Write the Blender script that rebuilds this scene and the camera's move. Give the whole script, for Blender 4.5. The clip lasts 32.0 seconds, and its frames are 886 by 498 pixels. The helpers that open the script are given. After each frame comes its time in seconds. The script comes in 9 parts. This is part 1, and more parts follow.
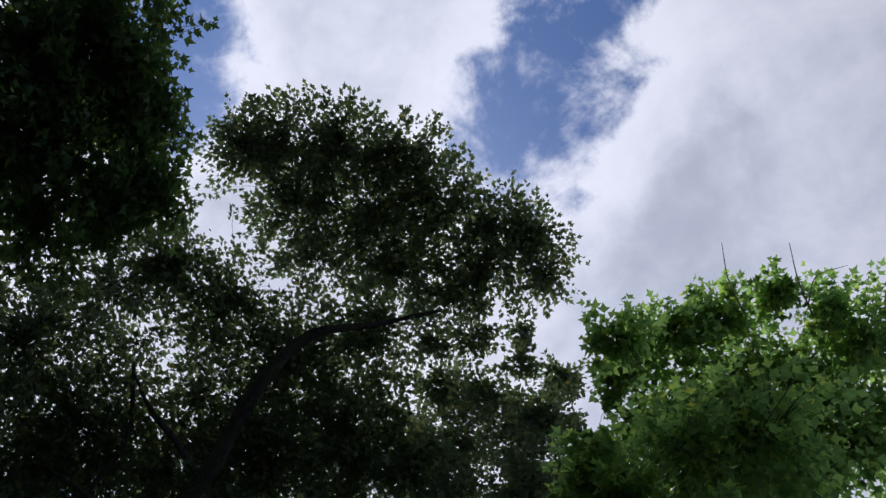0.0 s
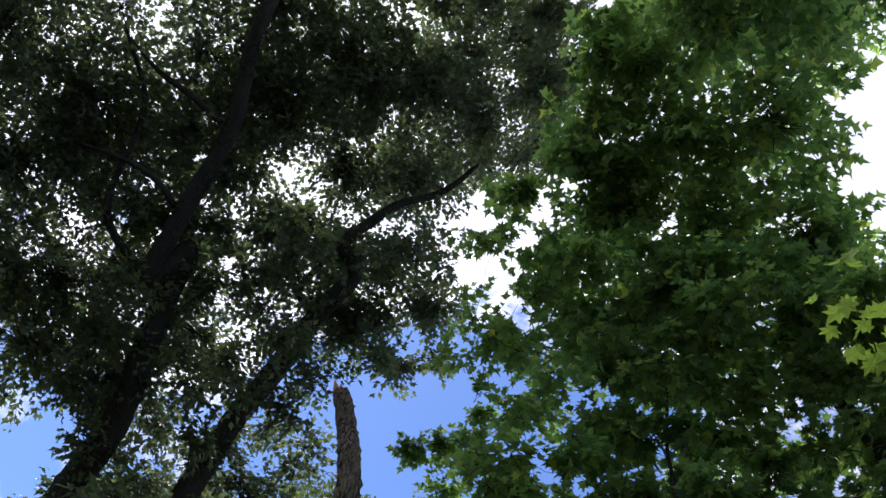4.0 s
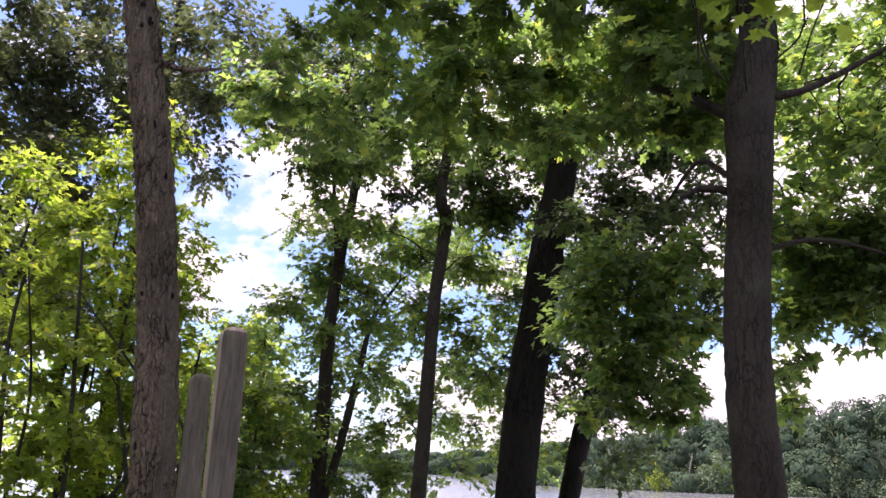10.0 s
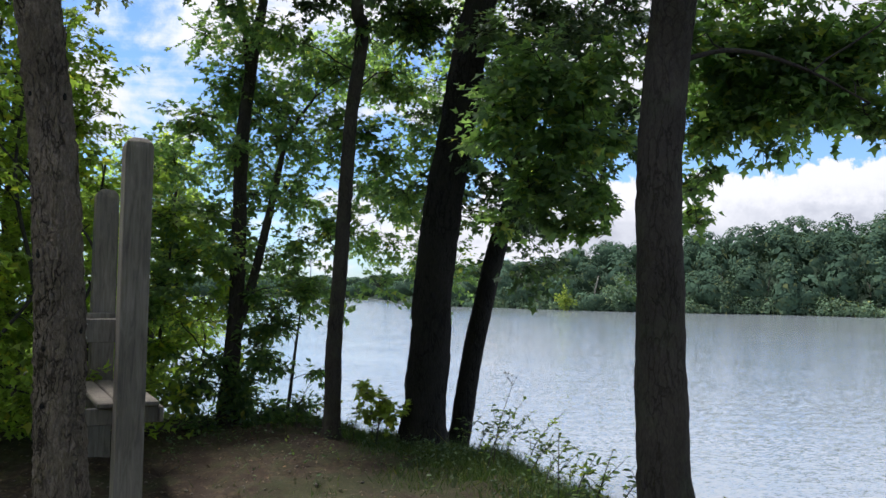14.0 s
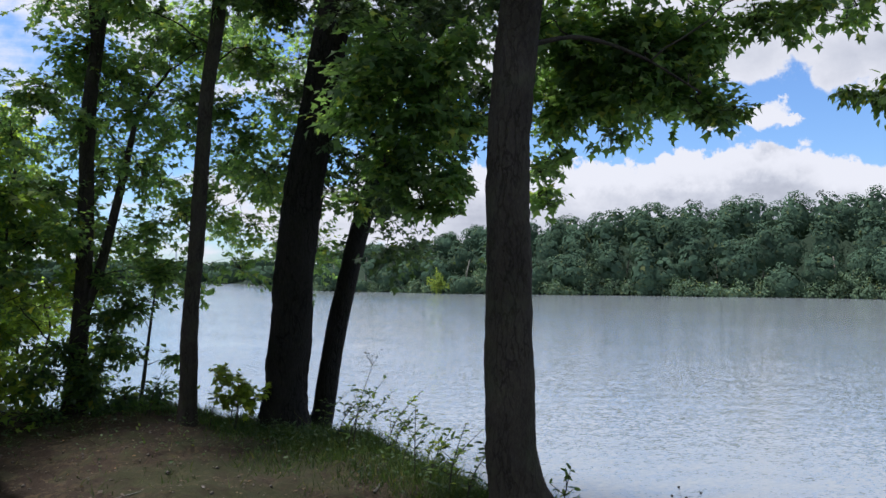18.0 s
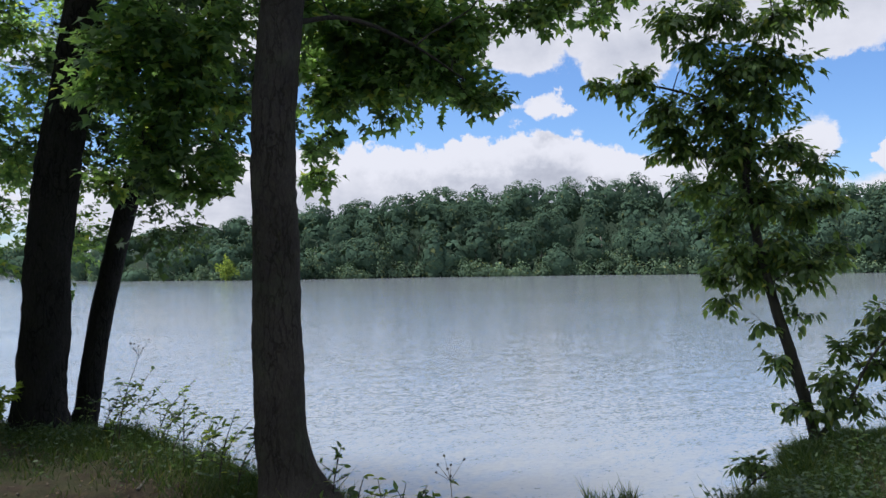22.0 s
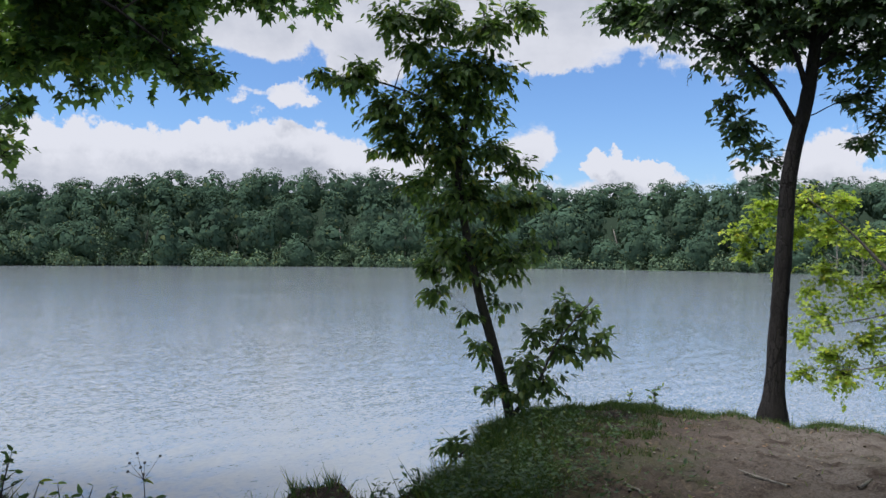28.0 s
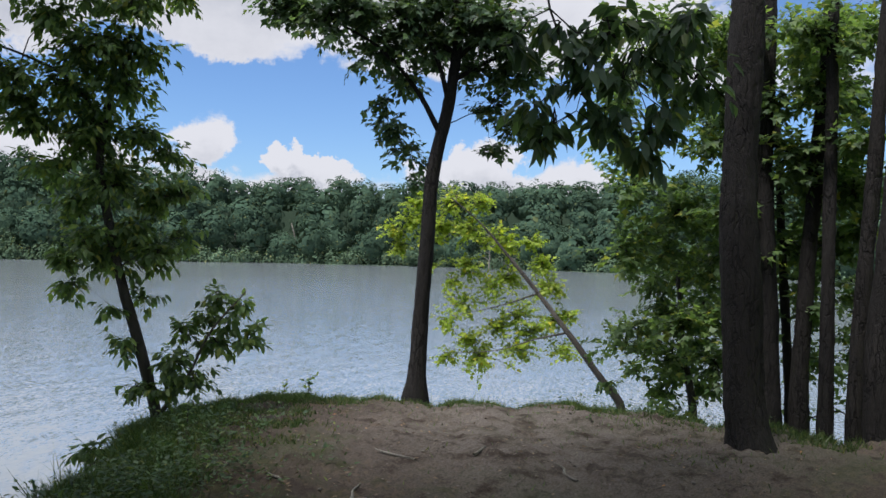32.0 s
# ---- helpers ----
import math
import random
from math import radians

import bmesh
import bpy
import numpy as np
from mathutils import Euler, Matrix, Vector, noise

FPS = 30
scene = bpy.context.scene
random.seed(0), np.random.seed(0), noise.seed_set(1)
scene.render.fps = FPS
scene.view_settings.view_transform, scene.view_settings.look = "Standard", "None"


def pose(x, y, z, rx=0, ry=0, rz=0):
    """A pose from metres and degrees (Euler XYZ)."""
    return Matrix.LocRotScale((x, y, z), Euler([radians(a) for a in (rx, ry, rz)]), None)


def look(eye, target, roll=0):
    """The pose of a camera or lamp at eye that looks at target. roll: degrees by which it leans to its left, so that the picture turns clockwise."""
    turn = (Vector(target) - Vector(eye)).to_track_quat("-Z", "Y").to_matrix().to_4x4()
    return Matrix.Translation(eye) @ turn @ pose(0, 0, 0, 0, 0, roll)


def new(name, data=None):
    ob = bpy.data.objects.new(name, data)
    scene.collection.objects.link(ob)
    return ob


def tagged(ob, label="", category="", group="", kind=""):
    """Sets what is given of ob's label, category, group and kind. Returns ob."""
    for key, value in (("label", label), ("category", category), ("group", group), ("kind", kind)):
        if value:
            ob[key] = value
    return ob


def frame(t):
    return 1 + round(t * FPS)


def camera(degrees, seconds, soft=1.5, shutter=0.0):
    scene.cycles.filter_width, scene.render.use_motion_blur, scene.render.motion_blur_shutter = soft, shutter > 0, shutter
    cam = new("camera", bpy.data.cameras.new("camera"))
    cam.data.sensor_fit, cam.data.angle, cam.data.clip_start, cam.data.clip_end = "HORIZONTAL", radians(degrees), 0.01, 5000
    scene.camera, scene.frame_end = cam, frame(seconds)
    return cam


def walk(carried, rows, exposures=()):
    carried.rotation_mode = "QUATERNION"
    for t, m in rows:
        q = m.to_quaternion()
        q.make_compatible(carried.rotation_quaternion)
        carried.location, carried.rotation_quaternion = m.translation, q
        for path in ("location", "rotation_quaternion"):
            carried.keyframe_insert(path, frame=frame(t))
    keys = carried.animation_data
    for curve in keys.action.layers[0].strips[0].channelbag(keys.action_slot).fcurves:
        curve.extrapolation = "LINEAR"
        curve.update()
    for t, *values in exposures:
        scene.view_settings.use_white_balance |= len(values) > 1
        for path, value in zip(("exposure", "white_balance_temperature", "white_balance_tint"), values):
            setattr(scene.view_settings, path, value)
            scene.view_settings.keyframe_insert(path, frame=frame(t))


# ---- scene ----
cam = camera(59.8, 32.0)
# Seconds, eye, turn: somebody stands on a lake bank, tilts down from the tree tops and turns to the right.
PATH = [
    (0, 0.066, -0.144, 1.763, 173.38, -13.17, 25.38),
    (0.5, 0.023, -0.240, 1.697, 170.11, -15.68, 29.99),
    (1, -0.026, -0.315, 1.652, 166.61, -18.24, 33.31),
    (1.5, -0.064, -0.331, 1.624, 164.52, -19.94, 33.72),
    (2, -0.073, -0.295, 1.622, 162.50, -19.94, 32.29),
    (2.5, -0.085, -0.219, 1.636, 158.94, -17.98, 31.67),
    (3, -0.099, -0.144, 1.638, 154.77, -15.30, 32.20),
    (3.5, -0.113, -0.081, 1.661, 149.71, -12.30, 33.38),
    (5.5, -0.152, 0.175, 1.883, 131.20, -4.83, 36.67),
    (6, -0.156, 0.246, 1.868, 128.46, -4.48, 35.45),
    (6.5, -0.155, 0.313, 1.850, 124.77, -3.88, 34.89),
    (7, -0.172, 0.350, 1.826, 121.56, -3.47, 33.80),
    (7.5, -0.198, 0.380, 1.803, 118.69, -3.41, 32.33),
    (8, -0.209, 0.402, 1.787, 115.75, -2.68, 31.45),
    (8.5, -0.219, 0.431, 1.768, 112.97, -1.89, 30.97),
    (9, -0.238, 0.458, 1.737, 110.01, -1.64, 29.84),
    (9.5, -0.243, 0.493, 1.708, 107.44, -1.49, 28.57),
    (10, -0.242, 0.517, 1.688, 105.80, -1.48, 27.26),
    (10.5, -0.246, 0.538, 1.657, 104.44, -1.33, 26.09),
    (11, -0.252, 0.551, 1.634, 103.27, -1.33, 25.17),
    (11.5, -0.268, 0.572, 1.614, 101.66, -1.29, 24.81),
    (12, -0.271, 0.585, 1.603, 99.51, -1.22, 24.42),
    (12.5, -0.264, 0.592, 1.606, 97.36, -1.25, 23.61),
    (13, -0.271, 0.597, 1.598, 95.54, -0.94, 22.82),
    (13.5, -0.274, 0.602, 1.588, 94.08, -0.89, 22.04),
    (14, -0.272, 0.612, 1.581, 93.23, -0.80, 21.29),
    (14.5, -0.265, 0.614, 1.577, 92.82, -0.90, 20.26),
    (16.5, -0.214, 0.643, 1.552, 92.55, -1.20, 15.95),
    (17, -0.197, 0.623, 1.554, 92.47, -1.00, 14.72),
    (17.5, -0.177, 0.636, 1.548, 92.38, -0.63, 13.42),
    (18, -0.151, 0.639, 1.546, 92.15, -0.34, 11.94),
    (18.5, -0.133, 0.638, 1.539, 91.74, -0.16, 10.42),
    (19, -0.112, 0.638, 1.537, 91.20, 0.22, 8.86),
    (19.5, -0.101, 0.642, 1.532, 90.89, 0.66, 7.13),
    (20, -0.081, 0.644, 1.527, 90.82, 0.74, 4.98),
    (20.5, -0.057, 0.645, 1.525, 90.84, 1.15, 2.66),
    (21, -0.028, 0.630, 1.529, 91.04, 1.24, 0.12),
    (21.5, -0.011, 0.647, 1.526, 91.11, 1.12, -1.90),
    (22, 0.006, 0.646, 1.523, 90.90, 0.91, -3.26),
    (22.5, 0.025, 0.645, 1.520, 90.80, 0.73, -4.52),
    (23, 0.046, 0.647, 1.519, 90.96, 0.52, -5.74),
    (23.5, 0.070, 0.634, 1.513, 91.14, 0.42, -6.98),
    (24, 0.077, 0.655, 1.514, 91.25, 0.21, -8.14),
    (24.5, 0.094, 0.659, 1.510, 91.16, 0.05, -9.22),
    (26.5, 0.143, 0.639, 1.508, 91.03, -0.34, -16.21),
    (27, 0.155, 0.650, 1.508, 90.66, -0.65, -18.81),
    (27.5, 0.174, 0.651, 1.505, 90.32, -0.74, -20.74),
    (28, 0.187, 0.636, 1.503, 90.19, -0.55, -22.43),
    (28.5, 0.206, 0.625, 1.500, 90.06, -0.42, -24.48),
    (29, 0.220, 0.611, 1.500, 90.13, -0.58, -27.01),
    (29.5, 0.234, 0.589, 1.503, 90.34, -0.77, -29.63),
    (30, 0.263, 0.585, 1.500, 90.45, -0.72, -32.10),
    (30.5, 0.283, 0.551, 1.497, 90.40, -0.28, -34.76),
    (31, 0.317, 0.537, 1.491, 90.18, -0.57, -38.25),
    (31.5, 0.341, 0.509, 1.489, 90.03, -1.04, -42.02),
    (32, 0.358, 0.492, 1.489, 90.10, -1.27, -45.95),
]
EXPOSURES = [
    (0.0, -0.15, 5700, 18),
    (2.0, 0.2, 5700, 19),
    (3.5, 0.65, 5700, 21),
    (5.5, 1.45, 6300, 28),
    (9.0, 1.6, 6700, 40),
    (11.0, 1.5, 6600, 35),
    (12.0, 1.35, 6400, 24),
    (13.0, 1.18, 6300, 16),
    (14.5, 0.92, 5950, 15),
    (22.0, 0.7, 5900, 16),
    (27.0, 0.6, 5900, 15),
    (32.0, 0.6, 6000, 15),
]
walk(cam, [(t, pose(x, y, z, a, b, c)) for t, x, y, z, a, b, c in PATH], EXPOSURES)

# ------------------------------------------------------------------ world and sun
WATER = -1.1
SUN_AZ, SUN_EL = -88.0, 66.0


def math_node(nt, op, a, b=None, clamp=False):
    n = nt.nodes.new("ShaderNodeMath")
    n.operation, n.use_clamp = op, clamp
    for i, v in enumerate((a, b)):
        if v is None:
            continue
        if isinstance(v, (int, float)):
            n.inputs[i].default_value = v
        else:
            nt.links.new(v, n.inputs[i])
    return n.outputs[0]


def mix_colour(nt, fac, a, b, blend="MIX"):
    n = nt.nodes.new("ShaderNodeMix")
    n.data_type, n.blend_type = "RGBA", blend
    for i, v in ((0, fac), (6, a), (7, b)):
        if isinstance(v, (int, float)):
            n.inputs[i].default_value = v
        elif isinstance(v, tuple):
            n.inputs[i].default_value = (*v, 1.0)
        else:
            nt.links.new(v, n.inputs[i])
    return n.outputs[2]


def ramp(nt, fac, stops):
    n = nt.nodes.new("ShaderNodeValToRGB")
    while len(n.color_ramp.elements) < len(stops):
        n.color_ramp.elements.new(0.5)
    for e, (at_, c) in zip(n.color_ramp.elements, stops):
        e.position, e.color = at_, (*c, 1.0) if isinstance(c, tuple) else (c, c, c, 1.0)
    nt.links.new(fac, n.inputs[0])
    return n.outputs[0]


def smooth(nt, v, lo, hi):
    n = nt.nodes.new("ShaderNodeMapRange")
    n.interpolation_type = "SMOOTHSTEP"
    n.inputs[1].default_value, n.inputs[2].default_value = lo, hi
    nt.links.new(v, n.inputs[0])
    return n.outputs[0]


def noise_tex(nt, vec, scale, detail=4.0, rough=0.55, distort=0.0):
    n = nt.nodes.new("ShaderNodeTexNoise")
    n.inputs["Scale"].default_value, n.inputs["Detail"].default_value = scale, detail
    n.inputs["Roughness"].default_value, n.inputs["Distortion"].default_value = rough, distort
    if vec is not None:
        nt.links.new(vec, n.inputs["Vector"])
    return n


world = bpy.data.worlds.new("summer_sky")
scene.world = world
world.use_nodes = True
wt = world.node_tree
wt.nodes.clear()
w_out = wt.nodes.new("ShaderNodeOutputWorld")
w_bg = wt.nodes.new("ShaderNodeBackground")
wt.links.new(w_bg.outputs[0], w_out.inputs[0])
sky = wt.nodes.new("ShaderNodeTexSky")
sky.sky_type, sky.sun_disc = "NISHITA", False
sky.sun_elevation, sky.sun_rotation = radians(SUN_EL), radians(SUN_AZ)
sky.air_density, sky.dust_density, sky.ozone_density = 1.0, 0.6, 2.0
w_dir = wt.nodes.new("ShaderNodeTexCoord").outputs["Generated"]
w_sep = wt.nodes.new("ShaderNodeSeparateXYZ")
wt.links.new(w_dir, w_sep.inputs[0])
# Cloud layer seen in perspective: the direction divided by its height.
w_h = math_node(wt, "ADD", math_node(wt, "MAXIMUM", w_sep.outputs[2], 0.0), 0.16)
w_cx = math_node(wt, "DIVIDE", w_sep.outputs[0], w_h)
w_cy = math_node(wt, "DIVIDE", w_sep.outputs[1], w_h)
w_vec = wt.nodes.new("ShaderNodeCombineXYZ")
wt.links.new(w_cx, w_vec.inputs[0])
wt.links.new(w_cy, w_vec.inputs[1])
wt.links.new(math_node(wt, "MULTIPLY", w_sep.outputs[2], 6.0), w_vec.inputs[2])
n_big = noise_tex(wt, w_vec.outputs[0], 0.9, 8.0, 0.58, 0.3).outputs["Fac"]
n_lump = noise_tex(wt, w_dir, 15.0, 6.0, 0.55, 0.3).outputs["Fac"]

MASSES = (
    (2.0, 4.8, 22.0, 3.1, 0.42),
    (12.0, 7.5, 6.0, 2.2, 0.20),
    (5.0, 11.5, 45.0, 2.4, -0.34),
    (45.0, 9.0, 25.0, 3.6, -0.28),
    (10.4, 10.7, 2.4, 0.8, 0.42),
    (11.3, 11.5, 1.3, 0.8, 0.36),
    (28.4, 8.6, 2.6, 2.0, 0.55),
    (34.1, 6.4, 1.4, 1.1, 0.55),
    (37.0, 5.4, 2.4, 1.0, 0.55),
    (36.9, 9.8, 1.6, 0.6, 0.50),
    (47.6, 5.6, 3.4, 1.9, 0.55),
    (54.5, 5.8, 3.0, 2.2, 0.55),
    (27.0, 17.0, 32.0, 5.0, 0.26),
    # Unseen cloud, added above the view to brighten the lake's reflection.
    (15.0, 34.0, 36.0, 13.0, 0.28),
    (-43.0, 12.0, 6.0, 4.0, 0.10),
    (-100.0, 72.0, 45.0, 28.0, 0.30),
    (40.0, 72.0, 30.0, 18.0, 0.30),
    (-150.0, 84.0, 11.0, 8.0, -0.34),
    (-128.0, 58.0, 8.0, 6.0, -0.38),
    (-47.0, 38.0, 10.0, 6.0, -0.45),
    (-22.0, 40.0, 26.0, 13.0, -0.32),
)


def vector_node(op, a, b):
    n = wt.nodes.new("ShaderNodeVectorMath")
    n.operation = op
    for k, v in enumerate((a, b)):
        if isinstance(v, tuple):
            n.inputs[k].default_value = v
        elif v is not None:
            wt.links.new(v, n.inputs[k])
    return n


def cloud_mass(bent, az, el, wide, tall, amount):
    """A cumulus (or, with a negative amount, a clear gap) at a bearing and height, in degrees."""
    a, e = radians(az), radians(el)
    ahead = Vector((math.sin(a) * math.cos(e), math.cos(a) * math.cos(e), math.sin(e)))
    right = Vector((math.cos(a), -math.sin(a), 0.0))
    up = right.cross(ahead)
    total = None
    for axis, size in ((right, wide), (up, tall)):
        q = math_node(wt, "DIVIDE", vector_node("DOT_PRODUCT", bent, tuple(axis)).outputs["Value"], math.sin(radians(size)))
        q = math_node(wt, "MULTIPLY", q, q)
        total = q if total is None else math_node(wt, "ADD", total, q)
    front = smooth(wt, vector_node("DOT_PRODUCT", bent, tuple(ahead)).outputs["Value"], 0.0, 0.3)
    m = math_node(wt, "MULTIPLY", math_node(wt, "SUBTRACT", 1.0, smooth(wt, total, 0.0, 2.2)), front)
    return math_node(wt, "MULTIPLY", m, amount)


def cloud_density(way):
    fine = noise_tex(wt, way, 9.0, 10.0, 0.62, 0.2).outputs["Fac"]
    swirl = vector_node("SUBTRACT", noise_tex(wt, way, 9.0, 10.0, 0.64).outputs["Color"], (0.5, 0.5, 0.5))
    swirl_s = vector_node("SCALE", swirl.outputs[0], None)
    swirl_s.inputs["Scale"].default_value = 0.15
    bent = vector_node("ADD", way, swirl_s.outputs[0]).outputs[0]
    total = math_node(wt, "ADD", math_node(wt, "MULTIPLY", n_big, 0.70), math_node(wt, "MULTIPLY", fine, 0.52))
    for mass in MASSES:
        total = math_node(wt, "ADD", total, cloud_mass(bent, *mass))
    return total


density = cloud_density(w_dir)
# What lies above a piece of cloud shades it: tops are bright, bases grey.
above = cloud_density(vector_node("ADD", w_dir, (0.0, 0.0, 0.035)).outputs[0])
cover = smooth(wt, density, 0.57, 0.72)
shade = math_node(wt, "ADD", math_node(wt, "MULTIPLY", above, 0.62), math_node(wt, "MULTIPLY", density, 0.30))
shade = math_node(wt, "ADD", shade, math_node(wt, "MULTIPLY", math_node(wt, "SUBTRACT", n_lump, 0.5), 0.34))
thick = smooth(wt, shade, 0.57, 1.12)
cloud_col = ramp(wt, thick, [(0.0, (0.735, 0.73, 0.715)), (0.35, (0.65, 0.65, 0.645)), (0.7, (0.535, 0.545, 0.56)), (1.0, (0.405, 0.42, 0.445))])
blue = mix_colour(wt, 1.0, sky.outputs[0], (0.094, 0.114, 0.134), "MULTIPLY")
glow = wt.nodes.new("ShaderNodeVectorMath")
glow.operation = "DOT_PRODUCT"
glow.inputs[1].default_value = (math.sin(radians(SUN_AZ)) * math.cos(radians(SUN_EL)), math.cos(radians(SUN_AZ)) * math.cos(radians(SUN_EL)), math.sin(radians(SUN_EL)))
wt.links.new(w_dir, glow.inputs[0])
# Clouds are brighter towards the sun behind them.
bright = math_node(wt, "ADD", 1.0, math_node(wt, "MULTIPLY", smooth(wt, glow.outputs["Value"], 0.45, 1.0), 0.85))
lit = wt.nodes.new("ShaderNodeVectorMath")
lit.operation = "SCALE"
wt.links.new(cloud_col, lit.inputs[0])
wt.links.new(bright, lit.inputs["Scale"])
w_col = mix_colour(wt, cover, blue, lit.outputs[0])
wt.links.new(w_col, w_bg.inputs[0])
w_bg.inputs[1].default_value = 0.7

sun = new("sun", bpy.data.lights.new("sun", "SUN"))
sun.data.energy, sun.data.angle, sun.data.color = 3.5, radians(13.0), (1.0, 0.95, 0.86)
sa, se = radians(SUN_AZ), radians(SUN_EL)
sun.matrix_world = look((40 * math.sin(sa) * math.cos(se), 40 * math.cos(sa) * math.cos(se), 40 * math.sin(se)), (0, 0, 0))


# ------------------------------------------------------------------ materials
def material(name):
    m = bpy.data.materials.new(name)
    m.use_nodes = True
    nt = m.node_tree
    nt.nodes.clear()
    out = nt.nodes.new("ShaderNodeOutputMaterial")
    return m, nt, out


def object_vec(nt, scale=(1, 1, 1)):
    tc = nt.nodes.new("ShaderNodeTexCoord")
    mp = nt.nodes.new("ShaderNodeMapping")
    mp.inputs["Scale"].default_value = scale
    nt.links.new(tc.outputs["Object"], mp.inputs[0])
    return mp.outputs[0]


def bump(nt, height, strength, distance):
    b = nt.nodes.new("ShaderNodeBump")
    b.inputs["Strength"].default_value, b.inputs["Distance"].default_value = strength, distance
    nt.links.new(height, b.inputs["Height"])
    return b.outputs[0]


def leaf_material(name, dark, mid, light, through_=0.45, shine=0.35, patch=2.2):
    """A leaf: green skin that lets light through, each leaf with its own tone."""
    m, nt, out = material(name)
    geo = nt.nodes.new("ShaderNodeNewGeometry")
    tone = ramp(nt, geo.outputs["Random Per Island"], [(0.0, dark), (0.55, mid), (0.93, light), (1.0, tuple(min(1, v * s) for v, s in zip(light, (1.6, 1.15, 0.8))))])
    blotch = noise_tex(nt, object_vec(nt), patch, 3.0).outputs["Fac"]
    tone = mix_colour(nt, 1.0, tone, ramp(nt, blotch, [(0.3, 0.72), (0.7, 1.25)]), "MULTIPLY")
    p = nt.nodes.new("ShaderNodeBsdfPrincipled")
    nt.links.new(tone, p.inputs["Base Color"])
    p.inputs["Roughness"].default_value = 0.5
    p.inputs["Specular IOR Level"].default_value = shine
    t = nt.nodes.new("ShaderNodeBsdfTranslucent")
    nt.links.new(mix_colour(nt, 1.0, tone, (1.8, 1.85, 0.9), "MULTIPLY"), t.inputs[0])
    mx = nt.nodes.new("ShaderNodeMixShader")
    mx.inputs[0].default_value = through_
    nt.links.new(p.outputs[0], mx.inputs[1])
    nt.links.new(t.outputs[0], mx.inputs[2])
    nt.links.new(mx.outputs[0], out.inputs[0])
    return m


def bark_material(name, dark, light, grain=30.0, stretch=0.16, depth=0.02, moss=0.0, crack=0.75):
    """Bark in long uneven plates, parted by narrow dark cracks."""
    m, nt, out = material(name)
    v = object_vec(nt, (1, 1, stretch))
    wob = noise_tex(nt, object_vec(nt, (1, 1, 0.5)), grain * 0.35, 4.0, 0.6)
    bent = mix_colour(nt, 0.1, v, wob.outputs["Color"])
    edges = []
    for scale, wide in ((grain, 0.11), (grain * 2.3, 0.16)):
        vor = nt.nodes.new("ShaderNodeTexVoronoi")
        vor.feature = "DISTANCE_TO_EDGE"
        vor.inputs["Scale"].default_value = scale
        nt.links.new(bent, vor.inputs["Vector"])
        edges.append(smooth(nt, vor.outputs["Distance"], 0.01, wide))
    fine = noise_tex(nt, object_vec(nt, (1, 1, 0.35)), grain * 3, 6.0, 0.7).outputs["Fac"]
    patchy = noise_tex(nt, object_vec(nt, (1, 1, 0.4)), grain * 0.22, 4.0, 0.6).outputs["Fac"]
    open_ = smooth(nt, patchy, 0.36, 0.6)
    ridge = math_node(nt, "SUBTRACT", 1.0, math_node(nt, "MULTIPLY", math_node(nt, "SUBTRACT", 1.0, edges[0]), open_))
    ridge = math_node(nt, "MULTIPLY", ridge, math_node(nt, "ADD", 0.75, math_node(nt, "MULTIPLY", edges[1], 0.25)))
    height = math_node(nt, "ADD", math_node(nt, "MULTIPLY", ridge, 0.8), math_node(nt, "MULTIPLY", fine, 0.4))
    col = ramp(nt, fine, [(0.28, dark), (0.72, light)])
    col = mix_colour(nt, math_node(nt, "MULTIPLY", math_node(nt, "SUBTRACT", 1.0, ridge), crack), col, tuple(c * 0.22 for c in dark))
    big = noise_tex(nt, object_vec(nt), 1.7, 4.0, 0.6).outputs["Fac"]
    col = mix_colour(nt, 1.0, col, ramp(nt, big, [(0.3, 0.7), (0.7, 1.25)]), "MULTIPLY")
    if moss:
        green = math_node(nt, "MULTIPLY", smooth(nt, noise_tex(nt, object_vec(nt), 3.1, 6.0, 0.7).outputs["Fac"], 0.5, 0.75), moss)
        col = mix_colour(nt, green, col, (0.10, 0.12, 0.07))
    p = nt.nodes.new("ShaderNodeBsdfPrincipled")
    p.inputs["Roughness"].default_value = 0.92
    p.inputs["Specular IOR Level"].default_value = 0.2
    nt.links.new(col, p.inputs["Base Color"])
    nt.links.new(bump(nt, height, 0.9, depth), p.inputs["Normal"])
    nt.links.new(p.outputs[0], out.inputs[0])
    return m


BARK_OAK = bark_material("oak_bark", (0.028, 0.025, 0.023), (0.062, 0.056, 0.051), 20.0, 0.2, 0.025)
BARK_MAPLE = bark_material("maple_bark", (0.042, 0.035, 0.031), (0.078, 0.066, 0.057), 26.0, 0.16, 0.010, 0.3, 0.6)
BARK_SNAG = bark_material("dead_trunk_bark", (0.165, 0.127, 0.096), (0.38, 0.303, 0.23), 26.0, 0.2, 0.06, 0.0, 0.95)
BARK_YOUNG = bark_material("young_bark", (0.05, 0.045, 0.038), (0.11, 0.10, 0.085), 60.0, 0.3, 0.006)
# Near-black for trunks against the light: their shade is in the bark colour.
BARK_BLACK = bark_material("shaded_black_bark", (0.014, 0.0125, 0.0115), (0.032, 0.029, 0.026), 22.0, 0.2, 0.016)
BARK_GREY = bark_material("grey_bark", (0.16, 0.15, 0.125), (0.30, 0.28, 0.24), 45.0, 0.25, 0.006, 0.3)
LEAF_OAK = leaf_material("oak_leaf", (0.052, 0.073, 0.054), (0.076, 0.104, 0.074), (0.108, 0.138, 0.09), 0.42)
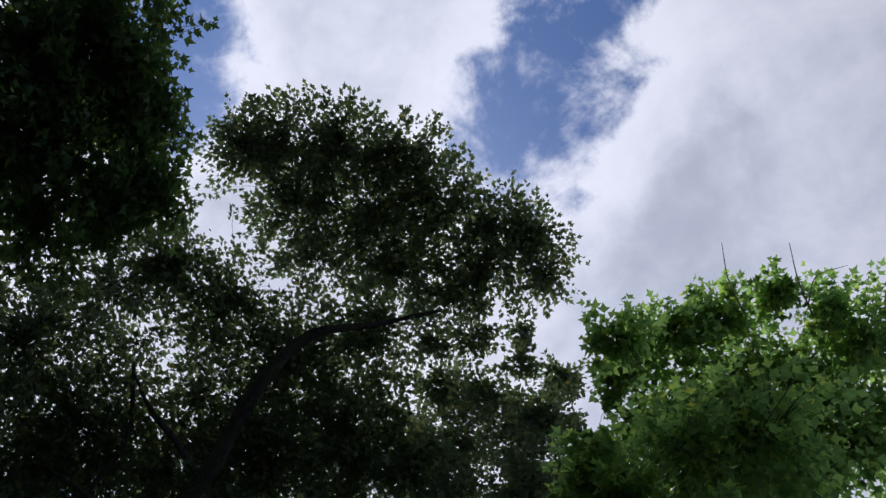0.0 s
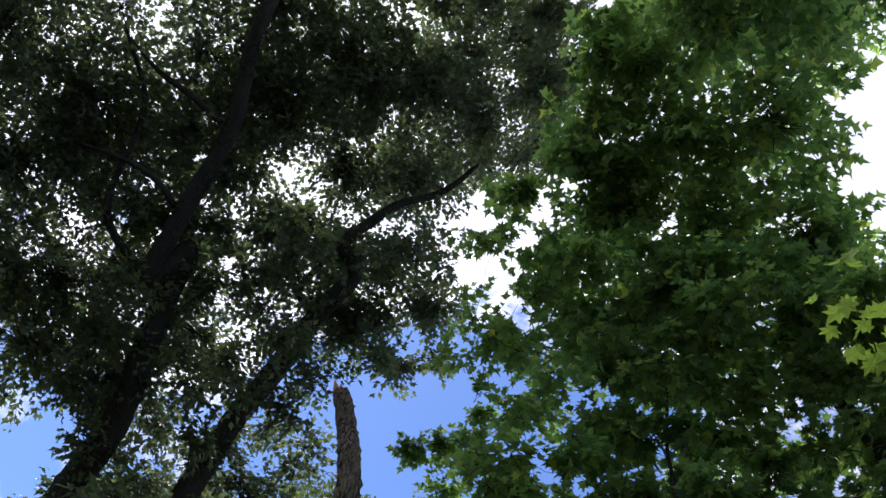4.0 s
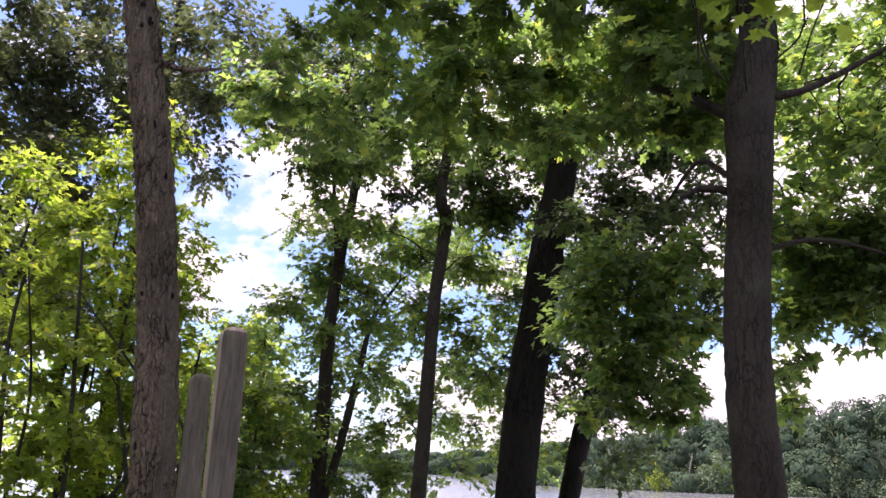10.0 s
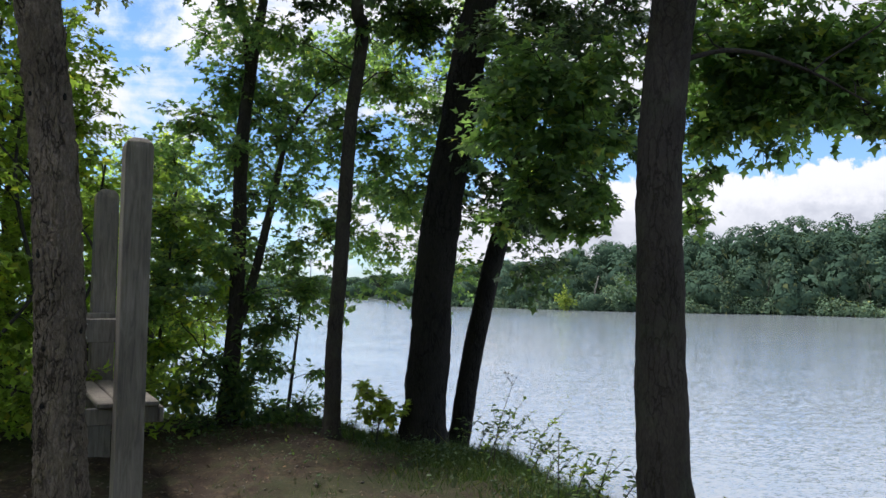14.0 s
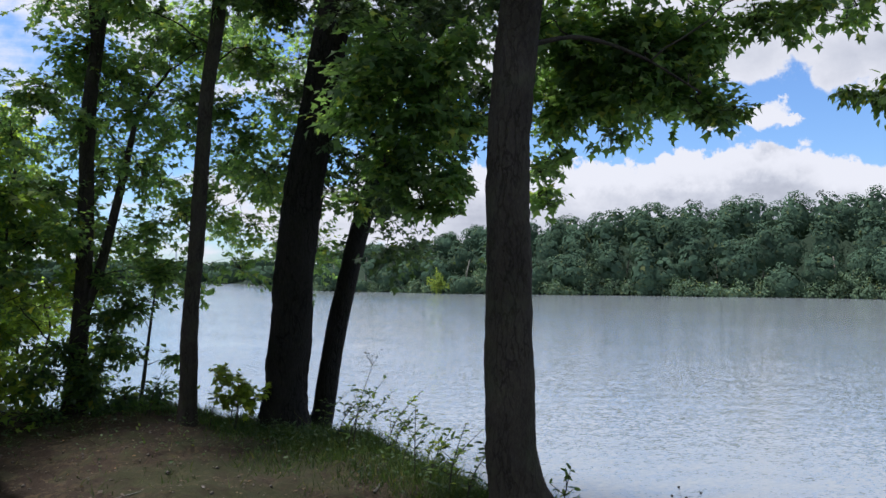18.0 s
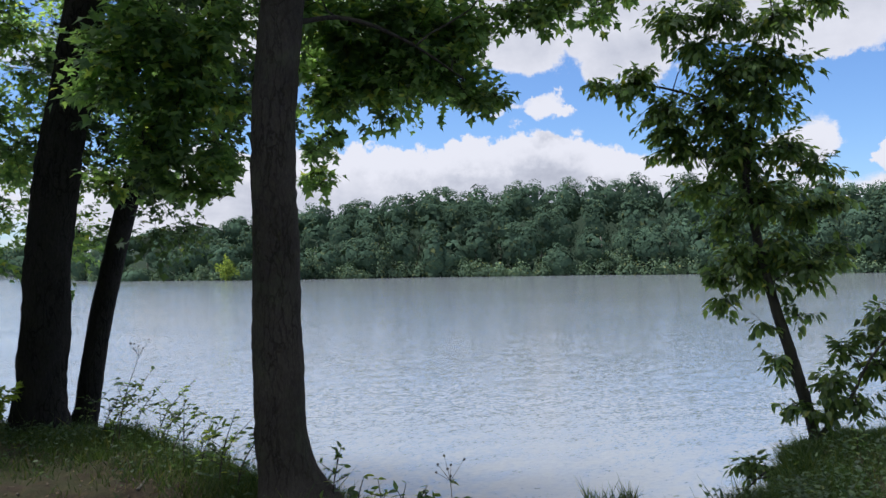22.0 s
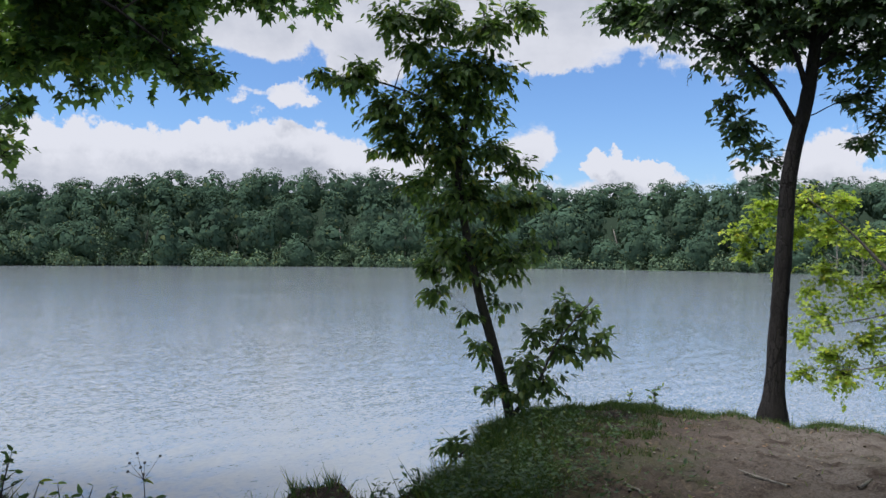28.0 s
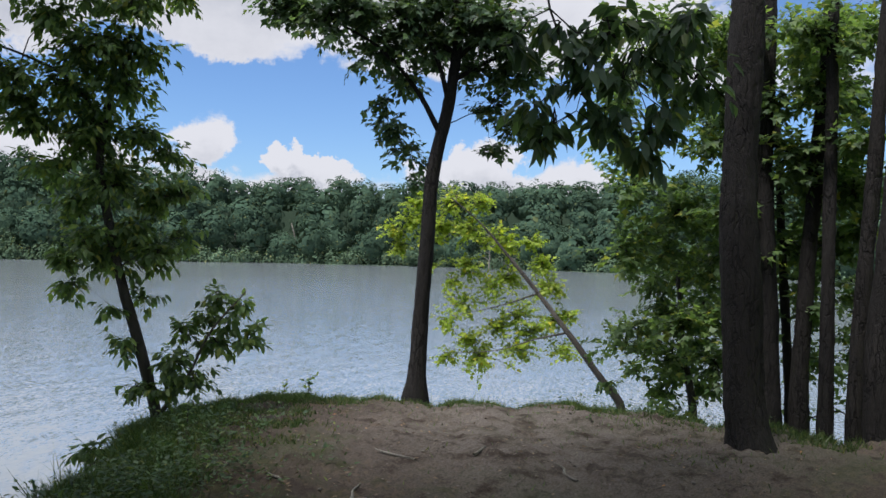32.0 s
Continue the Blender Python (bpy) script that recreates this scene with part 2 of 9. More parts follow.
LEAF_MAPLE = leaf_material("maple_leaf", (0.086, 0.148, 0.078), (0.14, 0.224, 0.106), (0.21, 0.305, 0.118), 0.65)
# Brighter yellow copy of the maple leaf: sunshine is put into the colour.
LEAF_LIT = leaf_material("sunlit_tint_leaf", (0.14, 0.205, 0.056), (0.215, 0.3, 0.074), (0.285, 0.37, 0.092), 0.7)
LEAF_YELLOW = leaf_material("yellow_green_leaf", (0.15, 0.205, 0.03), (0.235, 0.31, 0.042), (0.33, 0.40, 0.06), 0.5)
LEAF_ELM = leaf_material("elm_leaf", (0.056, 0.095, 0.042), (0.092, 0.15, 0.056), (0.15, 0.215, 0.066), 0.52)
# Shaded copy of the maple leaf: the canopy's shade is in its darker greens.
LEAF_SHADED = leaf_material("shaded_leaf", (0.036, 0.064, 0.036), (0.058, 0.1, 0.05), (0.088, 0.138, 0.06), 0.42)
# The bluish tint puts the haze of distance into the leaf colour.
LEAF_FAR = leaf_material("far_wood_leaf", (0.046, 0.078, 0.053), (0.055, 0.092, 0.059), (0.066, 0.106, 0.065), 0.06, 0.0, 0.17)
LEAF_SHRUB = leaf_material("shore_shrub_leaf", (0.08, 0.124, 0.08), (0.1, 0.152, 0.094), (0.13, 0.184, 0.108), 0.15, 0.0, 0.2)
LEAF_PALE = leaf_material("pale_far_leaf", (0.11, 0.16, 0.035), (0.17, 0.23, 0.045), (0.23, 0.29, 0.06), 0.2, 0.0)


def ground_material():
    """Trodden earth with leaf litter, mossy and grassy in patches."""
    m, nt, out = material("trodden_earth")
    v = object_vec(nt)
    big = noise_tex(nt, v, 0.55, 5.0, 0.6).outputs["Fac"]
    mid = noise_tex(nt, v, 4.0, 6.0, 0.65).outputs["Fac"]
    fine = noise_tex(nt, v, 60.0, 5.0, 0.7).outputs["Fac"]
    earth = ramp(nt, mid, [(0.25, (0.026, 0.019, 0.014)), (0.55, (0.052, 0.038, 0.028)), (0.8, (0.092, 0.069, 0.051))])
    earth = mix_colour(nt, 1.0, earth, ramp(nt, fine, [(0.3, 0.6), (0.7, 1.35)]), "MULTIPLY")
    litter = nt.nodes.new("ShaderNodeTexVoronoi")
    litter.inputs["Scale"].default_value = 34.0
    nt.links.new(v, litter.inputs["Vector"])
    chips = math_node(nt, "MULTIPLY", smooth(nt, litter.outputs["Color"], 0.62, 0.7), smooth(nt, mid, 0.35, 0.6))
    earth = mix_colour(nt, chips, earth, (0.10, 0.072, 0.046))
    moss = smooth(nt, math_node(nt, "ADD", math_node(nt, "MULTIPLY", big, 0.7), math_node(nt, "MULTIPLY", mid, 0.4)), 0.50, 0.62)
    col = mix_colour(nt, math_node(nt, "MULTIPLY", moss, 0.65), earth, (0.034, 0.044, 0.018))
    # The trodden way out to the point of the bank is paler and drier.
    way = nt.nodes.new("ShaderNodeMapping")
    way.inputs["Location"].default_value = (-2.0, -1.68, 0.0)
    way.inputs["Scale"].default_value = (0.325, 0.4, 0.0)
    nt.links.new(v, way.inputs[0])
    far_off = nt.nodes.new("ShaderNodeVectorMath")
    far_off.operation = "LENGTH"
    nt.links.new(way.outputs[0], far_off.inputs[0])
    worn = smooth(nt, math_node(nt, "ADD", far_off.outputs["Value"], math_node(nt, "MULTIPLY", math_node(nt, "SUBTRACT", mid, 0.5), 1.6)), 1.15, 0.55)
    dust = ramp(nt, fine, [(0.28, (0.036, 0.03, 0.026)), (0.5, (0.125, 0.108, 0.092)), (0.72, (0.2, 0.176, 0.152))])
    col = mix_colour(nt, math_node(nt, "MULTIPLY", worn, smooth(nt, mid, 0.3, 0.62)), col, dust)
    # Leafy undergrowth on the far wood's ground, darkened for shade among the trees.
    reach = nt.nodes.new("ShaderNodeVectorMath")
    reach.operation = "LENGTH"
    nt.links.new(v, reach.inputs[0])
    col = mix_colour(nt, smooth(nt, reach.outputs["Value"], 60.0, 90.0), col, (0.020, 0.034, 0.020))
    p = nt.nodes.new("ShaderNodeBsdfPrincipled")
    p.inputs["Roughness"].default_value = 0.95
    p.inputs["Specular IOR Level"].default_value = 0.15
    nt.links.new(col, p.inputs["Base Color"])
    h = math_node(nt, "ADD", math_node(nt, "MULTIPLY", fine, 0.35), math_node(nt, "ADD", mid, math_node(nt, "MULTIPLY", chips, 0.3)))
    nt.links.new(bump(nt, h, 0.9, 0.028), p.inputs["Normal"])
    nt.links.new(p.outputs[0], out.inputs[0])
    return m


def water_material():
    """Lake water under a light breeze: short crossing wavelets on low swells."""
    m, nt, out = material("lake_water")
    turned = nt.nodes.new("ShaderNodeMapping")
    turned.inputs["Rotation"].default_value = (0, 0, radians(-24))
    nt.links.new(object_vec(nt), turned.inputs[0])

    def slope(scale, detail, amount):
        """Tilt of the wavelets across and along the wind."""
        mp = nt.nodes.new("ShaderNodeMapping")
        mp.inputs["Scale"].default_value = scale
        nt.links.new(turned.outputs[0], mp.inputs[0])
        n = noise_tex(nt, mp.outputs[0], 1.0, detail, 0.5, 0.5)
        off = nt.nodes.new("ShaderNodeVectorMath")
        off.operation = "SUBTRACT"
        nt.links.new(n.outputs["Color"], off.inputs[0])
        off.inputs[1].default_value = (0.5, 0.5, 0.5)
        mul = nt.nodes.new("ShaderNodeVectorMath")
        mul.operation = "MULTIPLY"
        nt.links.new(off.outputs[0], mul.inputs[0])
        mul.inputs[1].default_value = (amount, amount * 1.3, 0.0)
        return mul.outputs[0]

    tilt = slope((11.0, 21.0, 1.0), 3.0, 0.44)
    for layer in (slope((3.0, 6.0, 1.0), 1.0, 0.09), slope((30.0, 44.0, 1.0), 1.0, 0.2)):
        add = nt.nodes.new("ShaderNodeVectorMath")
        nt.links.new(tilt, add.inputs[0])
        nt.links.new(layer, add.inputs[1])
        tilt = add.outputs[0]
    # Gusts: stretches of rougher and calmer water.
    gust = ramp(nt, noise_tex(nt, object_vec(nt, (0.05, 0.16, 1.0)), 1.0, 3.0).outputs["Fac"], [(0.35, 0.55), (0.65, 1.15)])
    lay = nt.nodes.new("ShaderNodeVectorMath")
    lay.operation = "MULTIPLY"
    nt.links.new(tilt, lay.inputs[0])
    nt.links.new(gust, lay.inputs[1])
    geo = nt.nodes.new("ShaderNodeNewGeometry")
    face = nt.nodes.new("ShaderNodeVectorMath")
    nt.links.new(geo.outputs["Normal"], face.inputs[0])
    nt.links.new(lay.outputs[0], face.inputs[1])
    unit = nt.nodes.new("ShaderNodeVectorMath")
    unit.operation = "NORMALIZE"
    nt.links.new(face.outputs[0], unit.inputs[0])
    p = nt.nodes.new("ShaderNodeBsdfPrincipled")
    p.inputs["Base Color"].default_value = (0.19, 0.215, 0.23, 1.0)
    p.inputs["IOR"].default_value = 2.3
    p.inputs["Roughness"].default_value = 0.11
    nt.links.new(unit.outputs[0], p.inputs["Normal"])
    nt.links.new(p.outputs[0], out.inputs[0])
    return m


def wood_material(name, dark, light):
    m, nt, out = material(name)
    v = object_vec(nt, (9.0, 9.0, 0.9))
    grain = noise_tex(nt, v, 3.0, 7.0, 0.65, 1.2).outputs["Fac"]
    big = noise_tex(nt, object_vec(nt), 1.4, 4.0).outputs["Fac"]
    col = ramp(nt, grain, [(0.3, dark), (0.7, light)])
    col = mix_colour(nt, 1.0, col, ramp(nt, big, [(0.3, 0.7), (0.7, 1.2)]), "MULTIPLY")
    p = nt.nodes.new("ShaderNodeBsdfPrincipled")
    p.inputs["Roughness"].default_value = 0.85
    nt.links.new(col, p.inputs["Base Color"])
    nt.links.new(bump(nt, grain, 0.6, 0.006), p.inputs["Normal"])
    nt.links.new(p.outputs[0], out.inputs[0])
    return m


def plain_material(name, col, rough=0.8, metal=0.0):
    m, nt, out = material(name)
    p = nt.nodes.new("ShaderNodeBsdfPrincipled")
    n = noise_tex(nt, object_vec(nt), 20.0, 4.0).outputs["Fac"]
    nt.links.new(mix_colour(nt, 1.0, col, ramp(nt, n, [(0.3, 0.8), (0.7, 1.2)]), "MULTIPLY"), p.inputs["Base Color"])
    p.inputs["Roughness"].default_value, p.inputs["Metallic"].default_value = rough, metal
    nt.links.new(p.outputs[0], out.inputs[0])
    return m


GROUND = ground_material()
LAKE = water_material()
TIMBER = wood_material("weathered_timber", (0.105, 0.09, 0.075), (0.25, 0.218, 0.182))
BROKEN_WOOD = wood_material("fresh_broken_wood", (0.30, 0.13, 0.07), (0.52, 0.27, 0.15))
STEEL = plain_material("galvanised_steel", (0.5, 0.5, 0.5), 0.4, 0.9)
GRASS = leaf_material("grass_blade", (0.022, 0.046, 0.012), (0.044, 0.084, 0.019), (0.10, 0.13, 0.042), 0.35)
LITTER = leaf_material("dry_leaf_litter", (0.045, 0.03, 0.02), (0.085, 0.057, 0.034), (0.16, 0.115, 0.066), 0.1)
STONE = plain_material("grey_clod", (0.14, 0.12, 0.10), 0.95)
MAST = plain_material("pale_mast_paint", (0.6, 0.62, 0.65), 0.6)


# ------------------------------------------------------------------ mesh helpers
def mesh_object(name, verts, faces, mat, parent=None, label="", smooth_shade=False):
    """faces: arrays of vertex numbers, each array with one number of corners a face."""
    me = bpy.data.meshes.new(name)
    verts = np.asarray(verts, dtype=np.float32)
    me.vertices.add(len(verts))
    me.vertices.foreach_set("co", verts.ravel())
    faces = [np.asarray(f, dtype=np.int32) for f in faces if len(f)]
    loops = np.concatenate([f.ravel() for f in faces])
    sizes = np.concatenate([np.full(len(f), f.shape[1], dtype=np.int32) for f in faces])
    me.loops.add(len(loops))
    me.loops.foreach_set("vertex_index", loops)
    me.polygons.add(len(sizes))
    me.polygons.foreach_set("loop_start", np.concatenate([[0], np.cumsum(sizes)[:-1]]).astype(np.int32))
    me.polygons.foreach_set("loop_total", sizes)
    if smooth_shade:
        me.polygons.foreach_set("use_smooth", np.ones(len(sizes), dtype=bool))
    me.materials.append(mat)
    me.update(calc_edges=True)
    me.validate()
    ob = new(name, me)
    if parent is not None:
        ob.parent = parent
        ob.matrix_parent_inverse = parent.matrix_basis.inverted()
    if label:
        tagged(ob, label)
    return ob


def part(name, bm, mat, parent, label=""):
    me = bpy.data.meshes.new(name)
    bm.to_mesh(me)
    bm.free()
    me.materials.append(mat)
    ob = new(name, me)
    ob.parent = parent
    ob.matrix_parent_inverse = parent.matrix_basis.inverted()
    if label:
        tagged(ob, label)
    return ob


def thing(name, place, label, category, group="", kind=""):
    ob = new(name)
    ob.empty_display_size = 0.2
    ob.matrix_basis = pose(*place)
    return tagged(ob, label, category, group, kind)


def hermite(points, step):
    """Points (x, y, z, radius) resampled to a smooth line."""
    p = np.array(points, dtype=float)
    seg = np.linalg.norm(np.diff(p[:, :3], axis=0), axis=1)
    s = np.concatenate([[0], np.cumsum(seg)])
    tang = np.gradient(p, s, axis=0)
    q = np.linspace(0, s[-1], max(3, int(s[-1] / step) + 1))
    i = np.clip(np.searchsorted(s, q, side="right") - 1, 0, len(seg) - 1)
    h = seg[i][:, None]
    u = ((q - s[i]) / seg[i])[:, None]
    out = (2 * u**3 - 3 * u**2 + 1) * p[i] + (u**3 - 2 * u**2 + u) * h * tang[i] + (3 * u**2 - 2 * u**3) * p[i + 1] + (u**3 - u**2) * h * tang[i + 1]
    out[:, 3] = np.maximum(out[:, 3], 0.002)
    return out


def tube(line, sides, knobs=0.0, furrows=0.0, seed=0, cap=True):
    """A stem along the line (x, y, z, r): knobs swell it unevenly, furrows cut it lengthwise."""
    c, r = line[:, :3], line[:, 3]
    t = np.gradient(c, axis=0)
    t /= np.linalg.norm(t, axis=1)[:, None] + 1e-9
    ref = np.array([1.0, 0.0, 0.0]) if abs(t[:, 0]).mean() < 0.8 else np.array([0.0, 1.0, 0.0])
    a = np.cross(t, ref)
    a /= np.linalg.norm(a, axis=1)[:, None]
    b = np.cross(t, a)
    ang = np.linspace(0, 2 * np.pi, sides, endpoint=False)
    rad = np.repeat(r[:, None], sides, axis=1)
    if knobs or furrows:
        rng = np.random.default_rng(seed)
        s = np.concatenate([[0], np.cumsum(np.linalg.norm(np.diff(c, axis=0), axis=1))])[:, None]
        for _ in range(5):
            k, f, ph, tw = rng.integers(1, 4), rng.uniform(1.0, 6.0), rng.uniform(0, 6.3), rng.uniform(-0.6, 0.6)
            rad = rad * (1 + knobs * 0.5 * np.sin(k * ang[None, :] + f * s + ph) * np.sin(tw * s * 3 + ph * 2))
        if furrows:
            w = sum(np.sin(k * ang[None, :] + np.sin(s * g + p0) * 1.6 + p1) for k, g, p0, p1 in [(rng.integers(9, 13), rng.uniform(2, 5), rng.uniform(0, 6), rng.uniform(0, 6)) for _ in range(3)])
            rad = rad + furrows * np.clip(w, -2.2, 1.2) / 2 + furrows * 0.5 * rng.normal(size=rad.shape)
    v = c[:, None, :] + rad[:, :, None] * (np.cos(ang)[None, :, None] * a[:, None, :] + np.sin(ang)[None, :, None] * b[:, None, :])
    n = len(c)
    i = np.arange(n - 1)[:, None] * sides
    j = np.arange(sides)[None, :]
    k = (j + 1) % sides
    quads = np.stack([i + j, i + k, i + sides + k, i + sides + j], axis=2).reshape(-1, 4)
    v = v.reshape(-1, 3)
    tris = np.zeros((0, 3), dtype=int)
    if cap:
        v = np.vstack([v, c[-1] + t[-1] * r[-1] * 0.4])
        last = (n - 1) * sides
        tris = np.stack([last + np.arange(sides), last + (np.arange(sides) + 1) % sides, np.full(sides, len(v) - 1)], axis=1)
    return v, quads, tris


class Bundle:
    """Collects pieces into one mesh."""

    def __init__(self):
        self.v, self.q, self.t, self.n = [], [], [], 0

    def add(self, v, quads=None, tris=None):
        self.v.append(np.asarray(v, dtype=np.float32))
        if quads is not None and len(quads):
            self.q.append(np.asarray(quads) + self.n)
        if tris is not None and len(tris):
            self.t.append(np.asarray(tris) + self.n)
        self.n += len(v)

    def build(self, name, mat, parent=None, label="", smooth_shade=False):
        faces = ([np.concatenate(self.q)] if self.q else []) + ([np.concatenate(self.t)] if self.t else [])
        return mesh_object(name, np.concatenate(self.v), faces, mat, parent, label, smooth_shade)


# Leaves lie along +Y from the stalk, facing +Z, 1 long.
def leaf_oval():
    v = np.array([(0, 0, 0), (-0.24, 0.3, 0.05), (0, 0.4, -0.03), (0.24, 0.3, 0.05), (-0.17, 0.72, 0.02), (0, 0.75, -0.03), (0.17, 0.72, 0.02), (0, 1.05, -0.10)])
    f = np.array([(0, 2, 1), (0, 3, 2), (1, 2, 5), (1, 5, 4), (2, 3, 6), (2, 6, 5), (4, 5, 7), (5, 6, 7)])
    return v, f


def leaf_simple():
    v = np.array([(0, 0, 0), (-0.27, 0.45, 0.07), (0, 0.5, -0.04), (0.27, 0.45, 0.07), (0, 1.0, -0.08)])
    f = np.array([(0, 2, 1), (0, 3, 2), (1, 2, 4), (2, 3, 4)])
    return v, f


def leaf_maple():
    """Five pointed lobes on a round blade."""
    o = [(0, 0), (-0.28, -0.03), (-0.22, 0.10), (-0.55, 0.28), (-0.34, 0.38), (-0.46, 0.66), (-0.17, 0.58), (0, 1.0), (0.17, 0.58), (0.46, 0.66), (0.34, 0.38), (0.55, 0.28), (0.22, 0.10), (0.28, -0.03)]
    v = np.array([(x, y, 0.16 * abs(x) - 0.16 * max(0, y - 0.3) ** 2 - 0.18 * x * x) for x, y in o] + [(0, 0.3, -0.02)])
    n = len(o)
    return v, np.array([(k, n, (k + 1) % n) for k in range(n)])


def leaf_maple_mid():
    o = [(0, 0), (-0.5, 0.15), (-0.28, 0.35), (-0.44, 0.68), (-0.14, 0.56), (0, 1.0), (0.14, 0.56), (0.44, 0.68), (0.28, 0.35), (0.5, 0.15)]
    v = np.array([(x, y, 0.18 * abs(x) - 0.12 * y * y) for x, y in o])
    return v, np.array([(0, 2, 1), (2, 4, 3), (4, 6, 5), (6, 8, 7), (8, 0, 9), (0, 8, 2), (2, 8, 4), (4, 8, 6)])


def leaf_clump():
    v = np.array([(0, 0, 0), (-0.34, 0.5, 0.08), (0.34, 0.45, 0.08), (0, 1.0, -0.08)])
    return v, np.array([(0, 2, 1), (1, 2, 3)])


def three_lobes(wide, low, neck, waist):
    """A small leaf of three pointed lobes, folded along its midrib."""
    o = [(0, 0), (-wide, low), (-neck, waist), (0, 1.0), (neck, waist), (wide, low)]
    v = np.array([(x, y, 0.22 * abs(x) - 0.14 * y * y) for x, y in o])
    return v, np.array([(0, 2, 1), (2, 4, 3), (0, 5, 4), (0, 4, 2)])


LEAVES = {"maple_small": three_lobes(0.52, 0.42, 0.2, 0.5), "oak_small": three_lobes(0.34, 0.5, 0.12, 0.62), "clump": leaf_clump(), "oval": leaf_oval(), "simple": leaf_simple(), "maple": leaf_maple(), "maple_mid": leaf_maple_mid()}
FILL = {"maple_small": 0.40, "oak_small": 0.28, "clump": 0.33, "oval": 0.36, "simple": 0.29, "maple": 0.50, "maple_mid": 0.42}


def leaf_cloud(kind, at_, ahead, normal, size):
    """One mesh of leaves: places, the way each points, the way it faces, its length."""
    v, f = LEAVES[kind]
    y = ahead / (np.linalg.norm(ahead, axis=1)[:, None] + 1e-9)
    x = np.cross(y, normal)
    x /= np.linalg.norm(x, axis=1)[:, None] + 1e-9
    z = np.cross(x, y)
    out = at_[:, None, :] + size[:, None, None] * (v[None, :, 0, None] * x[:, None, :] + v[None, :, 1, None] * y[:, None, :] + v[None, :, 2, None] * z[:, None, :])
    n, k = len(at_), len(v)
    tris = (np.arange(n)[:, None, None] * k + f[None]).reshape(-1, 3)
    return out.reshape(-1, 3), tris


